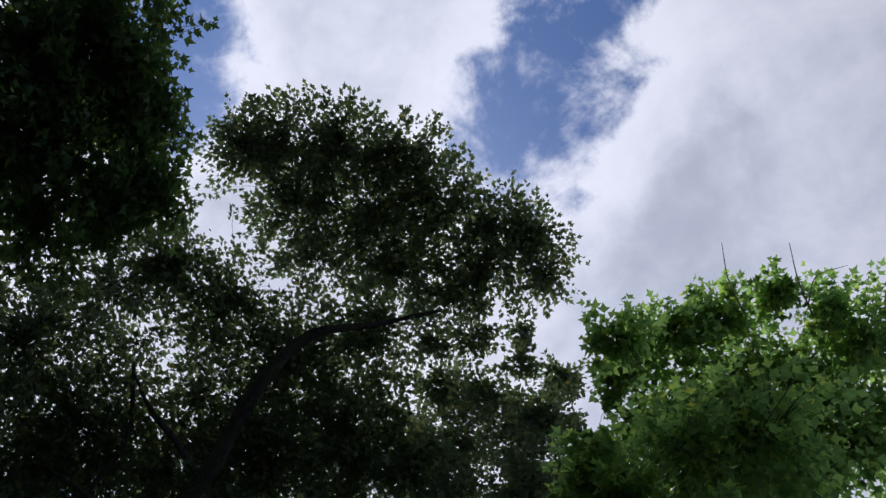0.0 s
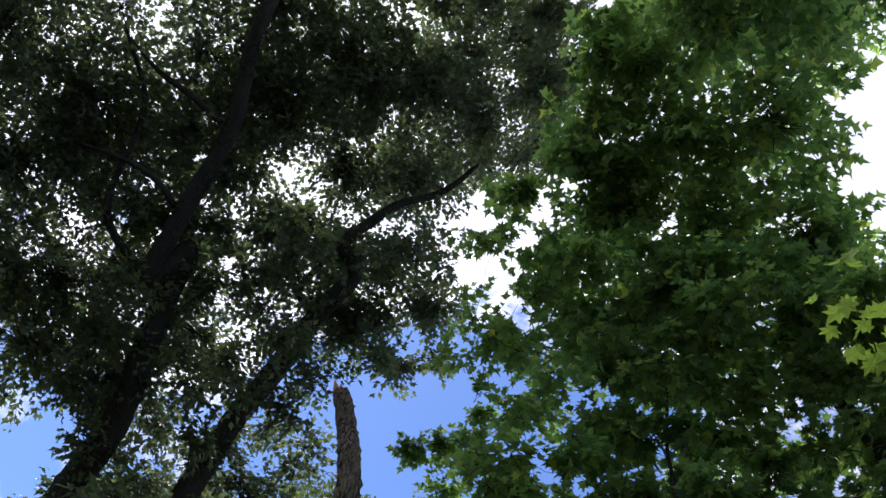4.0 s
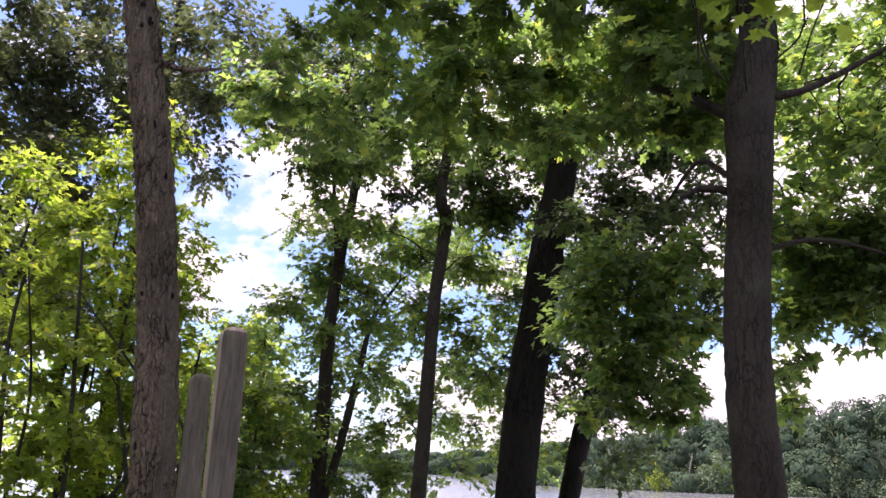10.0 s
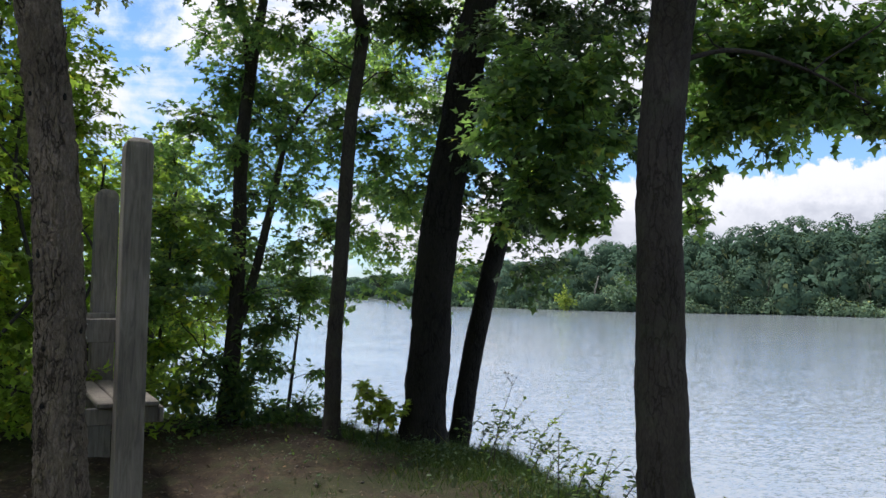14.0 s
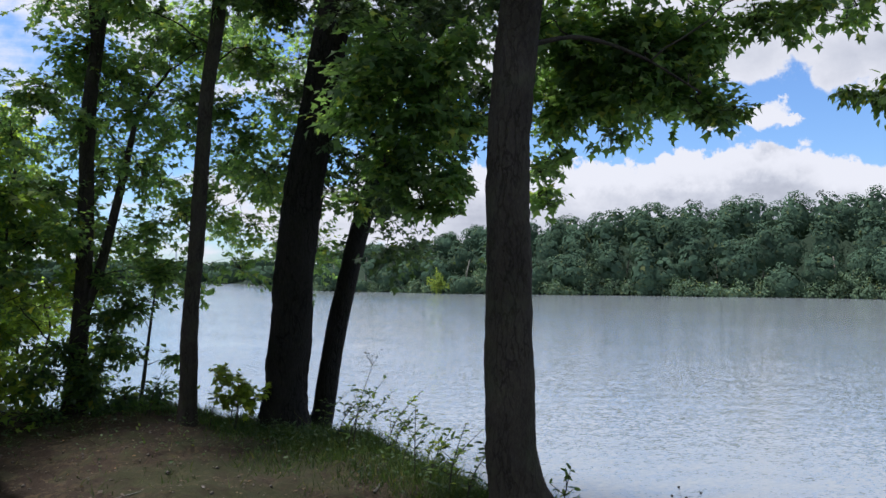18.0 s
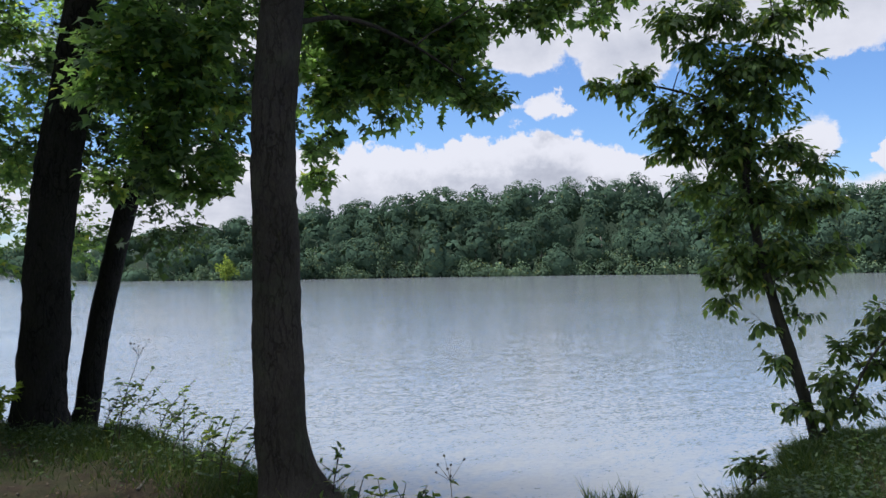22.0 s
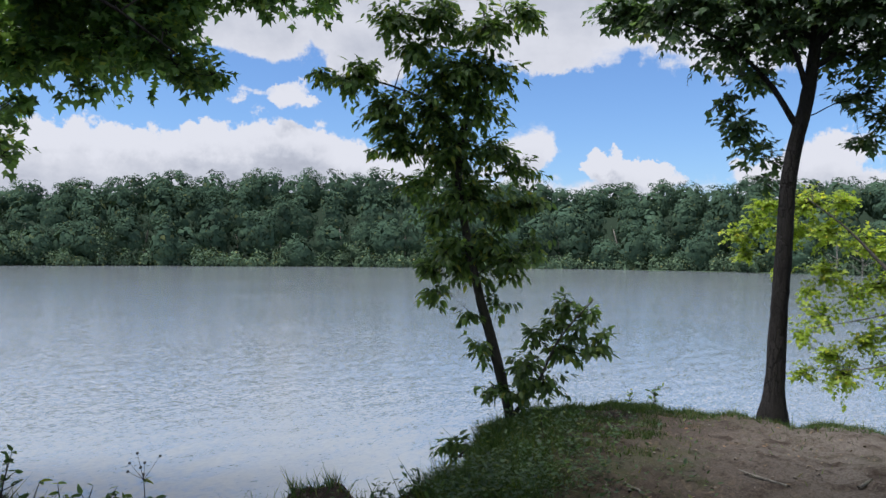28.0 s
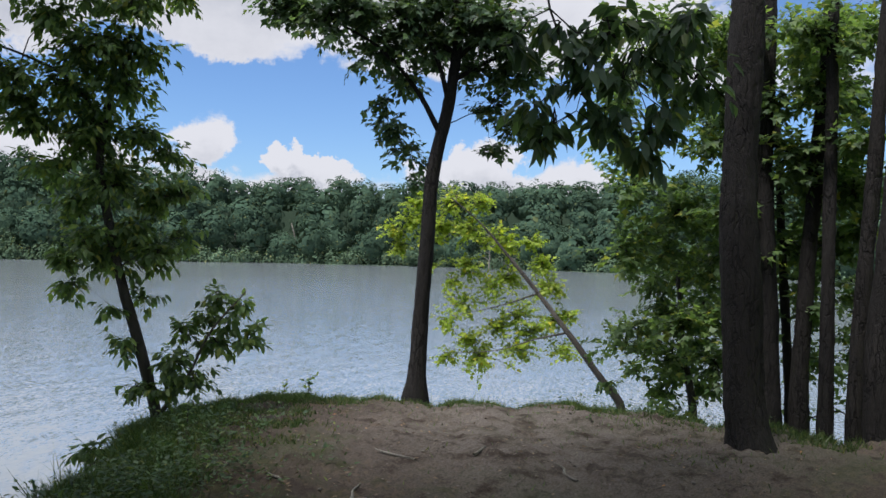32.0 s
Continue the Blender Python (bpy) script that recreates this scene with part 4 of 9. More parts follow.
tree("oak", "tall oak with dark trunk beside the leaning oak", [[(-9.36, 3.62, 5, 0.24), (-9.24, 3.35, 6.6, 0.2), (-8.68, 3.15, 7.46, 0.18), (-7.94, 2.53, 8.69, 0.15), (-7.44, 2.2, 9.32, 0.13), (-7.71, 2.11, 8.71, 0.12), (-7.16, 1.76, 9.35, 0.115), (-6.34, 1.35, 10.23, 0.105), (-5.49, 0.58, 11, 0.085), (-4.81, 0.26, 11.59, 0.07), (-4.04, 0.53, 12.23, 0.04), (-3.26, 0.76, 12.79, 0.02)], [(-7.71, 2.11, 8.71, 0.06), (-7.87, 1.31, 9.04, 0.05), (-6.99, 0.36, 10.23, 0.035), (-6.82, -0.38, 10.62, 0.02)], [(-6.34, 1.19, 10.22, 0.05), (-6.49, 0.7, 10.3, 0.042), (-6.65, 0.27, 10.34, 0.035), (-6.71, -0.27, 10.43, 0.02)], [(-7.21, 1.75, 9.41, 0.05), (-7.2, 1.26, 9.52, 0.04), (-7.44, 0.7, 9.52, 0.03), (-7.79, 0.24, 9.49, 0.015)]], [[(-6.43, -1.52, 11.76, 0.88, 1), (-7.08, -1.6, 11.3, 1.04, 0.6), (-6.05, -0.65, 12.08, 1.04, 0.8), (-7.81, -1.41, 10.72, 0.93, 0.3), (-7.18, -0.66, 11.31, 1.1, 0.3), (-8.24, -0.65, 10.4, 1.04, 0.3), (-7.75, 0.12, 10.86, 1.1, 0.4), (-6.8, 0.38, 11.59, 1.21, 0.6), (-5.7, 0.47, 12.27, 1.21, 1), (-4.6, 0.68, 12.79, 0.99, 1), (-5.34, 1.75, 12.31, 1.32, 1), (-6.43, 1.48, 11.72, 1.21, 1), (-7.39, 1.22, 11.07, 1.21, 1), (-8.35, 0.45, 10.3, 1.21, 1)], [(-7.81, 1.54, 9.57, 0.57, 0.4), (-8.68, 1.94, 9.77, 0.62, 0.4), (-7.47, 2.16, 9.6, 0.55, 0.4), (-7.61, 1.84, 9.78, 0.59, 0.4), (-7.76, 2.69, 10.23, 0.46, 0.5), (-7.1, 2.36, 9.72, 0.54, 0.5), (-5.89, 2.61, 9.39, 0.5, 0.5), (-6.85, 3.09, 10.51, 0.55, 0.5), (-5.99, 3.54, 9.83, 0.59, 0.5), (-5.56, 2.83, 9.02, 0.37, 0.5), (-5.04, 3.62, 9.56, 0.48, 0.5), (-5.53, 3.9, 9.93, 0.42, 0.5), (-4.76, 4.2, 9.73, 0.51, 0.4), (-4.65, 3.6, 9.35, 0.44, 0.4), (-7.08, 1.84, 7.87, 0.44, 0.5), (-8.67, 2.03, 9.25, 0.6, 0.5), (-8.34, 2.72, 9.86, 0.69, 0.5), (-8.76, 2.59, 9.74, 0.7, 0.5), (-7.52, 2.69, 8.97, 0.57, 0.5)], [(-7.32, 2.56, 9.17, 0.56, 0.5), (-7.08, 3.04, 9.43, 0.58, 0.5), (-7.42, 3.4, 10.18, 0.59, 0.5), (-6.51, 3.92, 10.17, 0.52, 0.5), (-6.48, 3.63, 9.34, 0.42, 0.5), (-6.42, 4.54, 9.97, 0.53, 0.5), (-6.19, 4.63, 9.82, 0.55, 0.5), (-5.46, 4.95, 10.03, 0.62, 0.4), (-5.74, 4.88, 10.02, 0.45, 0.4), (-7.99, 2.12, 7.76, 0.59, 0.6), (-8.82, 2.3, 8.55, 0.5, 0.6), (-8.02, 2.61, 8.75, 0.44, 0.6), (-7.37, 2.83, 7.84, 0.39, 0.6), (-8.29, 3.36, 9.17, 0.57, 0.5), (-7.42, 3.44, 8.38, 0.56, 0.5), (-6.2, 3.37, 8.14, 0.52, 0.4), (-7.14, 3.89, 9.09, 0.45, 0.4), (-6.72, 3.86, 8.8, 0.47, 0.5), (-7.12, 4.5, 9.61, 0.44, 0.5)], [(-5.76, 4.54, 8.75, 0.46, 0.5), (-6.39, 5.18, 9.4, 0.46, 0.5), (-6.1, 5.11, 9.26, 0.46, 0.4), (-5.78, 5.46, 9.55, 0.51, 0.4), (-9.31, 2.63, 8.22, 0.64, 0.5), (-8.75, 2.51, 7.59, 0.44, 0.5), (-8.46, 3.01, 8, 0.48, 0.5), (-8.63, 3.09, 8.38, 0.44, 0.5), (-7.97, 3.71, 8.7, 0.61, 0.4), (-7.09, 3.03, 7.45, 0.52, 0.4), (-7.02, 3.53, 7.85, 0.57, 0.3), (-6.67, 3.86, 7.87, 0.56, 0.3), (-6.57, 4.14, 7.69, 0.4, 0.5), (-6.65, 4.3, 8.46, 0.6, 0.5), (-8.92, 3.12, 7.56, 0.55, 0.5), (-8.81, 3.08, 7.1, 0.55, 0.5), (-9.38, 3.68, 7.74, 0.49, 0.5), (-9.17, 3.91, 8.35, 0.62, 0.5), (-7.57, 3.73, 7.31, 0.51, 0.5)], [(-8.17, 4.3, 7.57, 0.5, 0.5), (-8.12, 4.35, 8, 0.56, 0.5), (-8.28, 4.97, 8.77, 0.55, 0.5), (-7.51, 5.15, 7.92, 0.58, 0.3), (-7.24, 5.01, 8.12, 0.6, 0.3), (-8.99, 3.51, 6.53, 0.57, 0.6), (-9.29, 3.3, 6.57, 0.42, 0.6), (-8.68, 3.82, 7.11, 0.52, 0.5), (-7.77, 3.28, 6.22, 0.55, 0.5), (-9.43, 4.62, 7.58, 0.5, 0.5), (-8.06, 4.27, 6.71, 0.45, 0.5), (-8.17, 4.87, 7.7, 0.66, 0.5), (-8.06, 5.13, 7.59, 0.57, 0.5), (-7.47, 5.09, 7.28, 0.48, 0.3), (-7.38, 5.21, 7.17, 0.4, 0.3), (-6.83, 5.76, 7.38, 0.52, 0.2)]], "oak_small", 0.11, LEAF_OAK, BARK_OAK, 12, 20, 0.05, 0.012, fill=0.95)
tree("oak", "grey-green oak standing behind the dead trunk", [[(-9.6, 8.2, -0.1, 0.13), (-9.6, 8.3, 4.0, 0.1), (-9.4, 8.4, 9.0, 0.06)]], [[(-9.68, 6.75, 7.07, 0.72, 0.5), (-11.22, 7.48, 8.36, 0.81, 0.5), (-9.94, 7.43, 7.76, 0.69, 0.5), (-9.21, 6.93, 7.33, 0.52, 0.5), (-9.01, 8.33, 8.12, 0.71, 0.5), (-8.1, 7.61, 7.01, 0.47, 0.5), (-8.49, 9.87, 8.26, 0.81, 0.5), (-7.03, 7.92, 7.23, 0.66, 0.5), (-6.94, 9.03, 7.69, 0.61, 0.3), (-7.89, 9.7, 8.35, 0.56, 0.3), (-10.1, 7.18, 6.68, 0.75, 0.5), (-10.99, 7.15, 7.02, 0.58, 0.5), (-8.76, 7.01, 6.69, 0.51, 0.5), (-9.51, 7.73, 6.64, 0.58, 0.5), (-9.77, 9.39, 7.87, 0.8, 0.5), (-8.31, 8.22, 6.93, 0.74, 0.5), (-7.45, 9.02, 6.98, 0.66, 0.5), (-7.09, 8.62, 6.64, 0.62, 0.5), (-7.81, 9.72, 7.35, 0.57, 0.5)], [(-6.5, 8.94, 6.86, 0.49, 0.5), (-9.94, 8.93, 6.82, 0.58, 0.5), (-10.3, 8.95, 6.37, 0.56, 0.5), (-10.19, 10.12, 6.59, 0.61, 0.3), (-9.23, 9.42, 6.35, 0.50, 0.3), (-8.37, 11.56, 7.26, 0.79, 0.3), (-8.6, 11.72, 5.77, 0.57, 0.1)], [(-13.03, 5.04, 8.94, 0.87, 0.5), (-13.09, 5.17, 8.94, 0.66, 0.5), (-12.75, 5.24, 9.25, 0.62, 0.5), (-10.26, 4.59, 7.74, 0.67, 0.5), (-10.09, 4.9, 8.25, 0.65, 0.5), (-11.11, 5.66, 8.6, 0.6, 0.5), (-10.68, 6.03, 9.1, 0.62, 0.5), (-11.34, 6.66, 9.09, 0.58, 0.5), (-9.04, 6.55, 8.53, 0.75, 0.4), (-10.88, 7.74, 10.49, 0.72, 0.4), (-9.12, 7.13, 9.38, 0.73, 0.3), (-8.09, 8.07, 9.6, 0.63, 0.1), (-13.34, 5.25, 8.42, 0.86, 0.6), (-10.79, 4.19, 6.98, 0.56, 0.6), (-10.46, 5.04, 7.61, 0.55, 0.6), (-10.44, 5.2, 6.91, 0.61, 0.6), (-11.95, 6.17, 8.56, 0.81, 0.5), (-12.46, 7.21, 8.51, 0.69, 0.5), (-11.81, 7.5, 8.95, 0.65, 0.5)], [(-10.09, 6.33, 7.82, 0.66, 0.5), (-11.03, 8.2, 9.22, 0.81, 0.5), (-11.01, 7.71, 9.24, 0.84, 0.5), (-9.64, 8.69, 8.97, 0.82, 0.4), (-9.74, 8.08, 8.68, 0.75, 0.4), (-7.96, 8.36, 8.04, 0.77, 0.3), (-8.15, 8.23, 8.41, 0.79, 0.3), (-13.04, 5.87, 6.98, 0.66, 0.5), (-13.22, 5.81, 7.15, 0.71, 0.5), (-11.54, 5.62, 6.66, 0.76, 0.5), (-12.06, 5.76, 7.29, 0.79, 0.5), (-12.48, 7.53, 8.32, 0.74, 0.5), (-12.87, 7.29, 8.07, 0.68, 0.5), (-10.12, 6.51, 7.06, 0.73, 0.5), (-9.95, 6.88, 6.91, 0.53, 0.5), (-9.51, 7.56, 7.06, 0.56, 0.5), (-11.42, 8.74, 8.57, 0.69, 0.5), (-9.28, 8.13, 7.43, 0.78, 0.5), (-11.28, 9.73, 8.26, 0.91, 0.5)], [(-8.36, 8.82, 7.14, 0.74, 0.3), (-9.7, 9.97, 8.51, 0.87, 0.3), (-11.34, 5.28, 5.86, 0.69, 0.6), (-13.15, 6.13, 6.74, 0.7, 0.6), (-12.68, 6.51, 6.88, 0.63, 0.6), (-12.8, 6.99, 6.46, 0.87, 0.6), (-10.88, 6.96, 6.22, 0.61, 0.5), (-11.88, 6.89, 6.41, 0.58, 0.5), (-10.83, 7.91, 6.72, 0.75, 0.5), (-10.73, 7.51, 6.75, 0.61, 0.5), (-11.39, 9.49, 7.5, 0.61, 0.5), (-10.63, 8.08, 6.74, 0.54, 0.5), (-10.11, 9.54, 7.12, 0.75, 0.5), (-11.13, 9.81, 7.54, 0.66, 0.5), (-8.3, 8.6, 6.33, 0.50, 0.2)], [(-9.76, 5.02, 5.96, 0.56, 0.6), (-10.63, 5.88, 6.57, 0.74, 0.6), (-10.37, 6.39, 6.86, 0.51, 0.6), (-9.89, 5.77, 6.04, 0.61, 0.6), (-10.65, 7.5, 7, 0.66, 0.6), (-10.47, 6.96, 6.45, 0.51, 0.6), (-9.91, 5.64, 5.53, 0.5, 0.7), (-11.83, 6.83, 5.7, 0.78, 0.7), (-9.79, 6.51, 5.64, 0.69, 0.7), (-10.34, 6.89, 5.7, 0.63, 0.7), (-9.01, 6.15, 5.37, 0.53, 0.7), (-9.19, 6.57, 5.26, 0.64, 0.7), (-10.63, 6.25, 4.75, 0.61, 0.7), (-11.8, 6.53, 4.79, 0.56, 0.7), (-11.48, 7.54, 5.51, 0.58, 0.7), (-11.99, 7.49, 5.24, 0.63, 0.7), (-9.53, 7.32, 5.14, 0.71, 0.7), (-10.12, 7.55, 5.35, 0.62, 0.7), (-12.42, 7.25, 4.07, 0.72, 0.7)], [(-11.58, 6.68, 4.09, 0.6, 0.7), (-9.79, 6.8, 4.23, 0.47, 0.7), (-9.32, 6.25, 3.83, 0.56, 0.7), (-11.45, 8.33, 4.28, 0.81, 0.7), (-11.53, 8.43, 4.65, 0.81, 0.7), (-11.78, 7.11, 3.22, 0.73, 0.7), (-9.82, 6.02, 3.49, 0.45, 0.7), (-10.35, 7.02, 3.29, 0.63, 0.7), (-10.62, 7.38, 3.56, 0.6, 0.7), (-9.13, 7.54, 3.33, 0.67, 0.7), (-10.69, 8.25, 3.94, 0.65, 0.7)]], "oak_small", 0.12, LEAF_OAK, BARK_OAK, 13, 14, fill=1.0)
tree("sapling", "broad-leaved sapling with grey-green leaves under the oaks", [[(-4.6, 2.0, 0.0, 0.03), (-4.5, 2.2, 1.8, 0.022), (-4.2, 2.5, 3.2, 0.01)]], [[(-4.08, 1.76, 3.73, 0.32, 1), (-3.96, 2.03, 3.73, 0.27, 1), (-4.11, 1.9, 3.54, 0.25, 0.7), (-3.86, 2.12, 3.86, 0.17, 0.7), (-4.06, 1.58, 3.9, 0.17, 1)]], "oval", 0.085, LEAF_OAK, BARK_YOUNG, 14, 8, fill=1.1)
tree("maple", "dense dark maple crown above the path", [[(-5.2, -3.8, 0.0, 0.22), (-5.1, -3.7, 3.0, 0.18), (-4.9, -3.4, 5.5, 0.12), (-4.7, -3.2, 6.8, 0.05)]], [[(-4.39, -3.46, 8.2, 1.09, 1), (-3.89, -3.32, 8.59, 0.86, 1), (-4.81, -2.59, 8.28, 1.09, 1), (-4.05, -2.62, 8.78, 0.66, 1), (-4.36, -1.94, 8.8, 0.62, 1), (-5.25, -1.96, 8.14, 0.7, 0.5), (-4.75, -1.82, 8.56, 0.55, 0.6), (-5.3, -3.16, 7.62, 1.25, 1), (-5.97, -2.56, 7.31, 0.7, 0.6), (-7.16, -1.17, 7.1, 0.66, 0.6), (-7.42, -0.47, 6.81, 0.74, 0.7), (-7.53, 0.2, 6.64, 0.74, 0.8)]], "maple_small", 0.105, LEAF_SHADED, BARK_MAPLE, 15, 16, fill=1.7)
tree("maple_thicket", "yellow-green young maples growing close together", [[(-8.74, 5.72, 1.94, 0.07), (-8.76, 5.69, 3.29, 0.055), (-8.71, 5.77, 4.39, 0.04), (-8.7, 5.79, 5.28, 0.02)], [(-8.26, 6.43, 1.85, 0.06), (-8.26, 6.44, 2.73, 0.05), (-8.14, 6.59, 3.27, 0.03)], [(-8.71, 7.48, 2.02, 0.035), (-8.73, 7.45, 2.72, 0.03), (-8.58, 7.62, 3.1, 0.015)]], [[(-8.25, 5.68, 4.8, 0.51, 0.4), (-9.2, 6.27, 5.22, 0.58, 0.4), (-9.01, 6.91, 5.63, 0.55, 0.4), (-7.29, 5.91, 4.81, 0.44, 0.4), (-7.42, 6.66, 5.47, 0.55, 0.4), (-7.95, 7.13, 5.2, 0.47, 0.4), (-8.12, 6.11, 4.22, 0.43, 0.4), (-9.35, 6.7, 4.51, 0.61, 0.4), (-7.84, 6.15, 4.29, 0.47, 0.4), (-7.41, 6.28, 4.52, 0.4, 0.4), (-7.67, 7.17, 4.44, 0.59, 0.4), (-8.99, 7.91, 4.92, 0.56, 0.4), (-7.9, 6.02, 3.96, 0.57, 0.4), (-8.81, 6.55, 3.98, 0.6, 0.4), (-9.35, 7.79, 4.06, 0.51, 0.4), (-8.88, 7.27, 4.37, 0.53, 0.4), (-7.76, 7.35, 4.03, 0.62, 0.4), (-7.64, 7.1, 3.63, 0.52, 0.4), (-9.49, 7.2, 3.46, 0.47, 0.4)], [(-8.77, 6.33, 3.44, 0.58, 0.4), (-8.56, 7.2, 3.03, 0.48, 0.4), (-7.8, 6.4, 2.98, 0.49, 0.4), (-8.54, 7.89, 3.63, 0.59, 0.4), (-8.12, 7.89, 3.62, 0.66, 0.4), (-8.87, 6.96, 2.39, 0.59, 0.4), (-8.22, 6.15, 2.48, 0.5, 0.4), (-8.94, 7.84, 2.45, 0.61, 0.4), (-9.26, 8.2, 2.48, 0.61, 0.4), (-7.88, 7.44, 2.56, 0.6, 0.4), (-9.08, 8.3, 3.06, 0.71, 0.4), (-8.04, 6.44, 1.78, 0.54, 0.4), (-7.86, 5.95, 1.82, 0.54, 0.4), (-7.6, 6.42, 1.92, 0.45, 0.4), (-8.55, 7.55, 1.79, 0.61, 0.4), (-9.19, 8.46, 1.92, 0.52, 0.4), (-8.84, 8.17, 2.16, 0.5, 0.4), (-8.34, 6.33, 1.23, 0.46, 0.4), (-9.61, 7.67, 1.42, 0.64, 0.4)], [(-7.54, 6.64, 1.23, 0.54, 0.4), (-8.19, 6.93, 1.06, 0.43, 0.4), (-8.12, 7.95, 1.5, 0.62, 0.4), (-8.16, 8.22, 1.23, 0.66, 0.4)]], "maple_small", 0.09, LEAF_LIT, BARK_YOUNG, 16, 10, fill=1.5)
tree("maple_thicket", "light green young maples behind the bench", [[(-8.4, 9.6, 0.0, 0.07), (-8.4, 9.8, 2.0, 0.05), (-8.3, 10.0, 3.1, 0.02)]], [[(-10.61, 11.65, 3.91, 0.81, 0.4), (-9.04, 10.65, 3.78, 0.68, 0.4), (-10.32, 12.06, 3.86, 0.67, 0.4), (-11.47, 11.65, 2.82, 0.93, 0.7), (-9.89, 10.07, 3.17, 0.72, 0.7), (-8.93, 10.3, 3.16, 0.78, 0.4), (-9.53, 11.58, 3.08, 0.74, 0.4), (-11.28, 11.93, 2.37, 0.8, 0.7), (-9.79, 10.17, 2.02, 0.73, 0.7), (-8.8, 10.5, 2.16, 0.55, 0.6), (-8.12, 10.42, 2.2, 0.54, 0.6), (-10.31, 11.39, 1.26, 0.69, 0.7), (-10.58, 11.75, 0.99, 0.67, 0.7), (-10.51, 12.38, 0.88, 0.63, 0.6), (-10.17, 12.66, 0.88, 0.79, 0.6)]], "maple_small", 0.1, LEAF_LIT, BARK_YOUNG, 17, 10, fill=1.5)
MAIN_STEMS = [[(-0.62, 5.31, 0.05, 0.284), (-0.66, 5.31, 0.24, 0.186), (-0.7, 5.3, 0.44, 0.158), (-0.72, 5.3, 0.92, 0.148), (-0.73, 5.3, 1.6, 0.136), (-0.73, 5.3, 2.47, 0.129), (-0.68, 5.3, 3.06, 0.129), (-0.62, 5.14, 3.49, 0.137), (-0.59, 5.15, 3.82, 0.142), (-0.51, 5.17, 4.32, 0.109), (-0.53, 5.12, 4.83, 0.093), (-0.49, 5.04, 5.14, 0.082), (-0.81, 5.12, 6.77, 0.06), (-0.75, 5.24, 8.16, 0.044)], [(-0.67, 5.18, 3.79, 0.042), (-0.86, 5.22, 3.95, 0.032), (-1.14, 5.27, 4.14, 0.025), (-1.38, 5.3, 4.25, 0.015)], [(-0.59, 4.97, 4.79, 0.043), (-0.81, 4.9, 4.8, 0.034), (-1.13, 4.74, 4.9, 0.028), (-1.49, 4.61, 5.03, 0.024), (-1.79, 4.45, 5.04, 0.02), (-1.9, 4.31, 5.6, 0.014), (-1.86, 4.23, 6.4, 0.01), (-2.08, 4.02, 7.16, 0.006)], [(-0.51, 5.19, 3.9, 0.03), (-0.31, 5.26, 3.94, 0.024), (-0.03, 5.34, 4.07, 0.018), (0.27, 5.41, 4.24, 0.012)], [(-0.73, 5.17, 3.41, 0.018), (-0.94, 5.3, 3.6, 0.013), (-1.07, 5.37, 3.49, 0.011), (-1.16, 5.44, 3.41, 0.007)], [(-0.68, 5.34, 2.97, 0.02), (-0.34, 5.61, 3.1, 0.015), (0.1, 5.9, 3.02, 0.01), (0.48, 6.06, 2.81, 0.008)], [(-0.70, 5.22, 3.32, 0.024), (-0.9, 5.14, 3.36, 0.022), (-1.02, 5.1, 3.3, 0.02)]]
main = tree("maple", "large maple on the bank with spreading lower branches", MAIN_STEMS, [[(-0.79, 2.21, 11.44, 0.5, 1), (-0.22, 2.08, 11.51, 0.6, 1), (0.36, 2.09, 11.51, 0.55, 1), (0.98, 2.08, 11.47, 0.46, 1), (1.46, 2.44, 11.32, 0.5, 1), (1.69, 2.85, 11.16, 0.64, 1), (-0.94, 2.86, 11.25, 0.73, 1), (0.14, 2.85, 11.3, 0.92, 1), (0.95, 3.25, 11.13, 0.92, 1), (-0.53, 3.54, 11.04, 0.92, 1), (0.32, 3.87, 10.92, 0.92, 1), (1.16, 3.81, 10.88, 0.82, 1), (-1.22, 2.33, 11.37, 0.37, 1)], [(-1.21, 2.6, 8.57, 0.55, 1), (-0.48, 2.43, 8.71, 0.76, 1), (0.22, 2.52, 8.68, 0.82, 1), (-1.15, 3.26, 8.28, 0.76, 1), (-0.37, 3.49, 8.24, 0.82, 1), (-2.02, 3.56, 7.92, 0.55, 1), (-1.24, 3.99, 7.84, 0.76, 1), (-0.51, 4.34, 7.69, 0.76, 1), (-2.65, 2.92, 8.04, 0.34, 1), (-2.63, 3.74, 7.59, 0.52, 0.9), (-3.31, 3.84, 7.19, 0.41, 1), (-2.47, 4.26, 7.29, 0.62, 1), (-1.65, 4.6, 7.3, 0.69, 1), (-0.95, 4.9, 7.19, 0.69, 1), (-1.3, 2.1, 8.69, 0.31, 1), (-1.7, 2.82, 8.34, 0.48, 1), (-0.66, 1.32, 8.97, 0.41, 1), (-1.74, 3.4, 8.04, 0.55, 1), (-1.98, 2.9, 8.13, 0.48, 1)], [(-1.68, 3.25, 8.03, 0.55, 1), (-1.4, 2.27, 8.54, 0.41, 1)]], "maple_small", 0.105, LEAF_MAPLE, BARK_MAPLE, 18, 24, 0.05, 0.006, step=0.05, fill=1.1)
MAIN_LINES = [hermite(s, 0.1) for s in MAIN_STEMS]
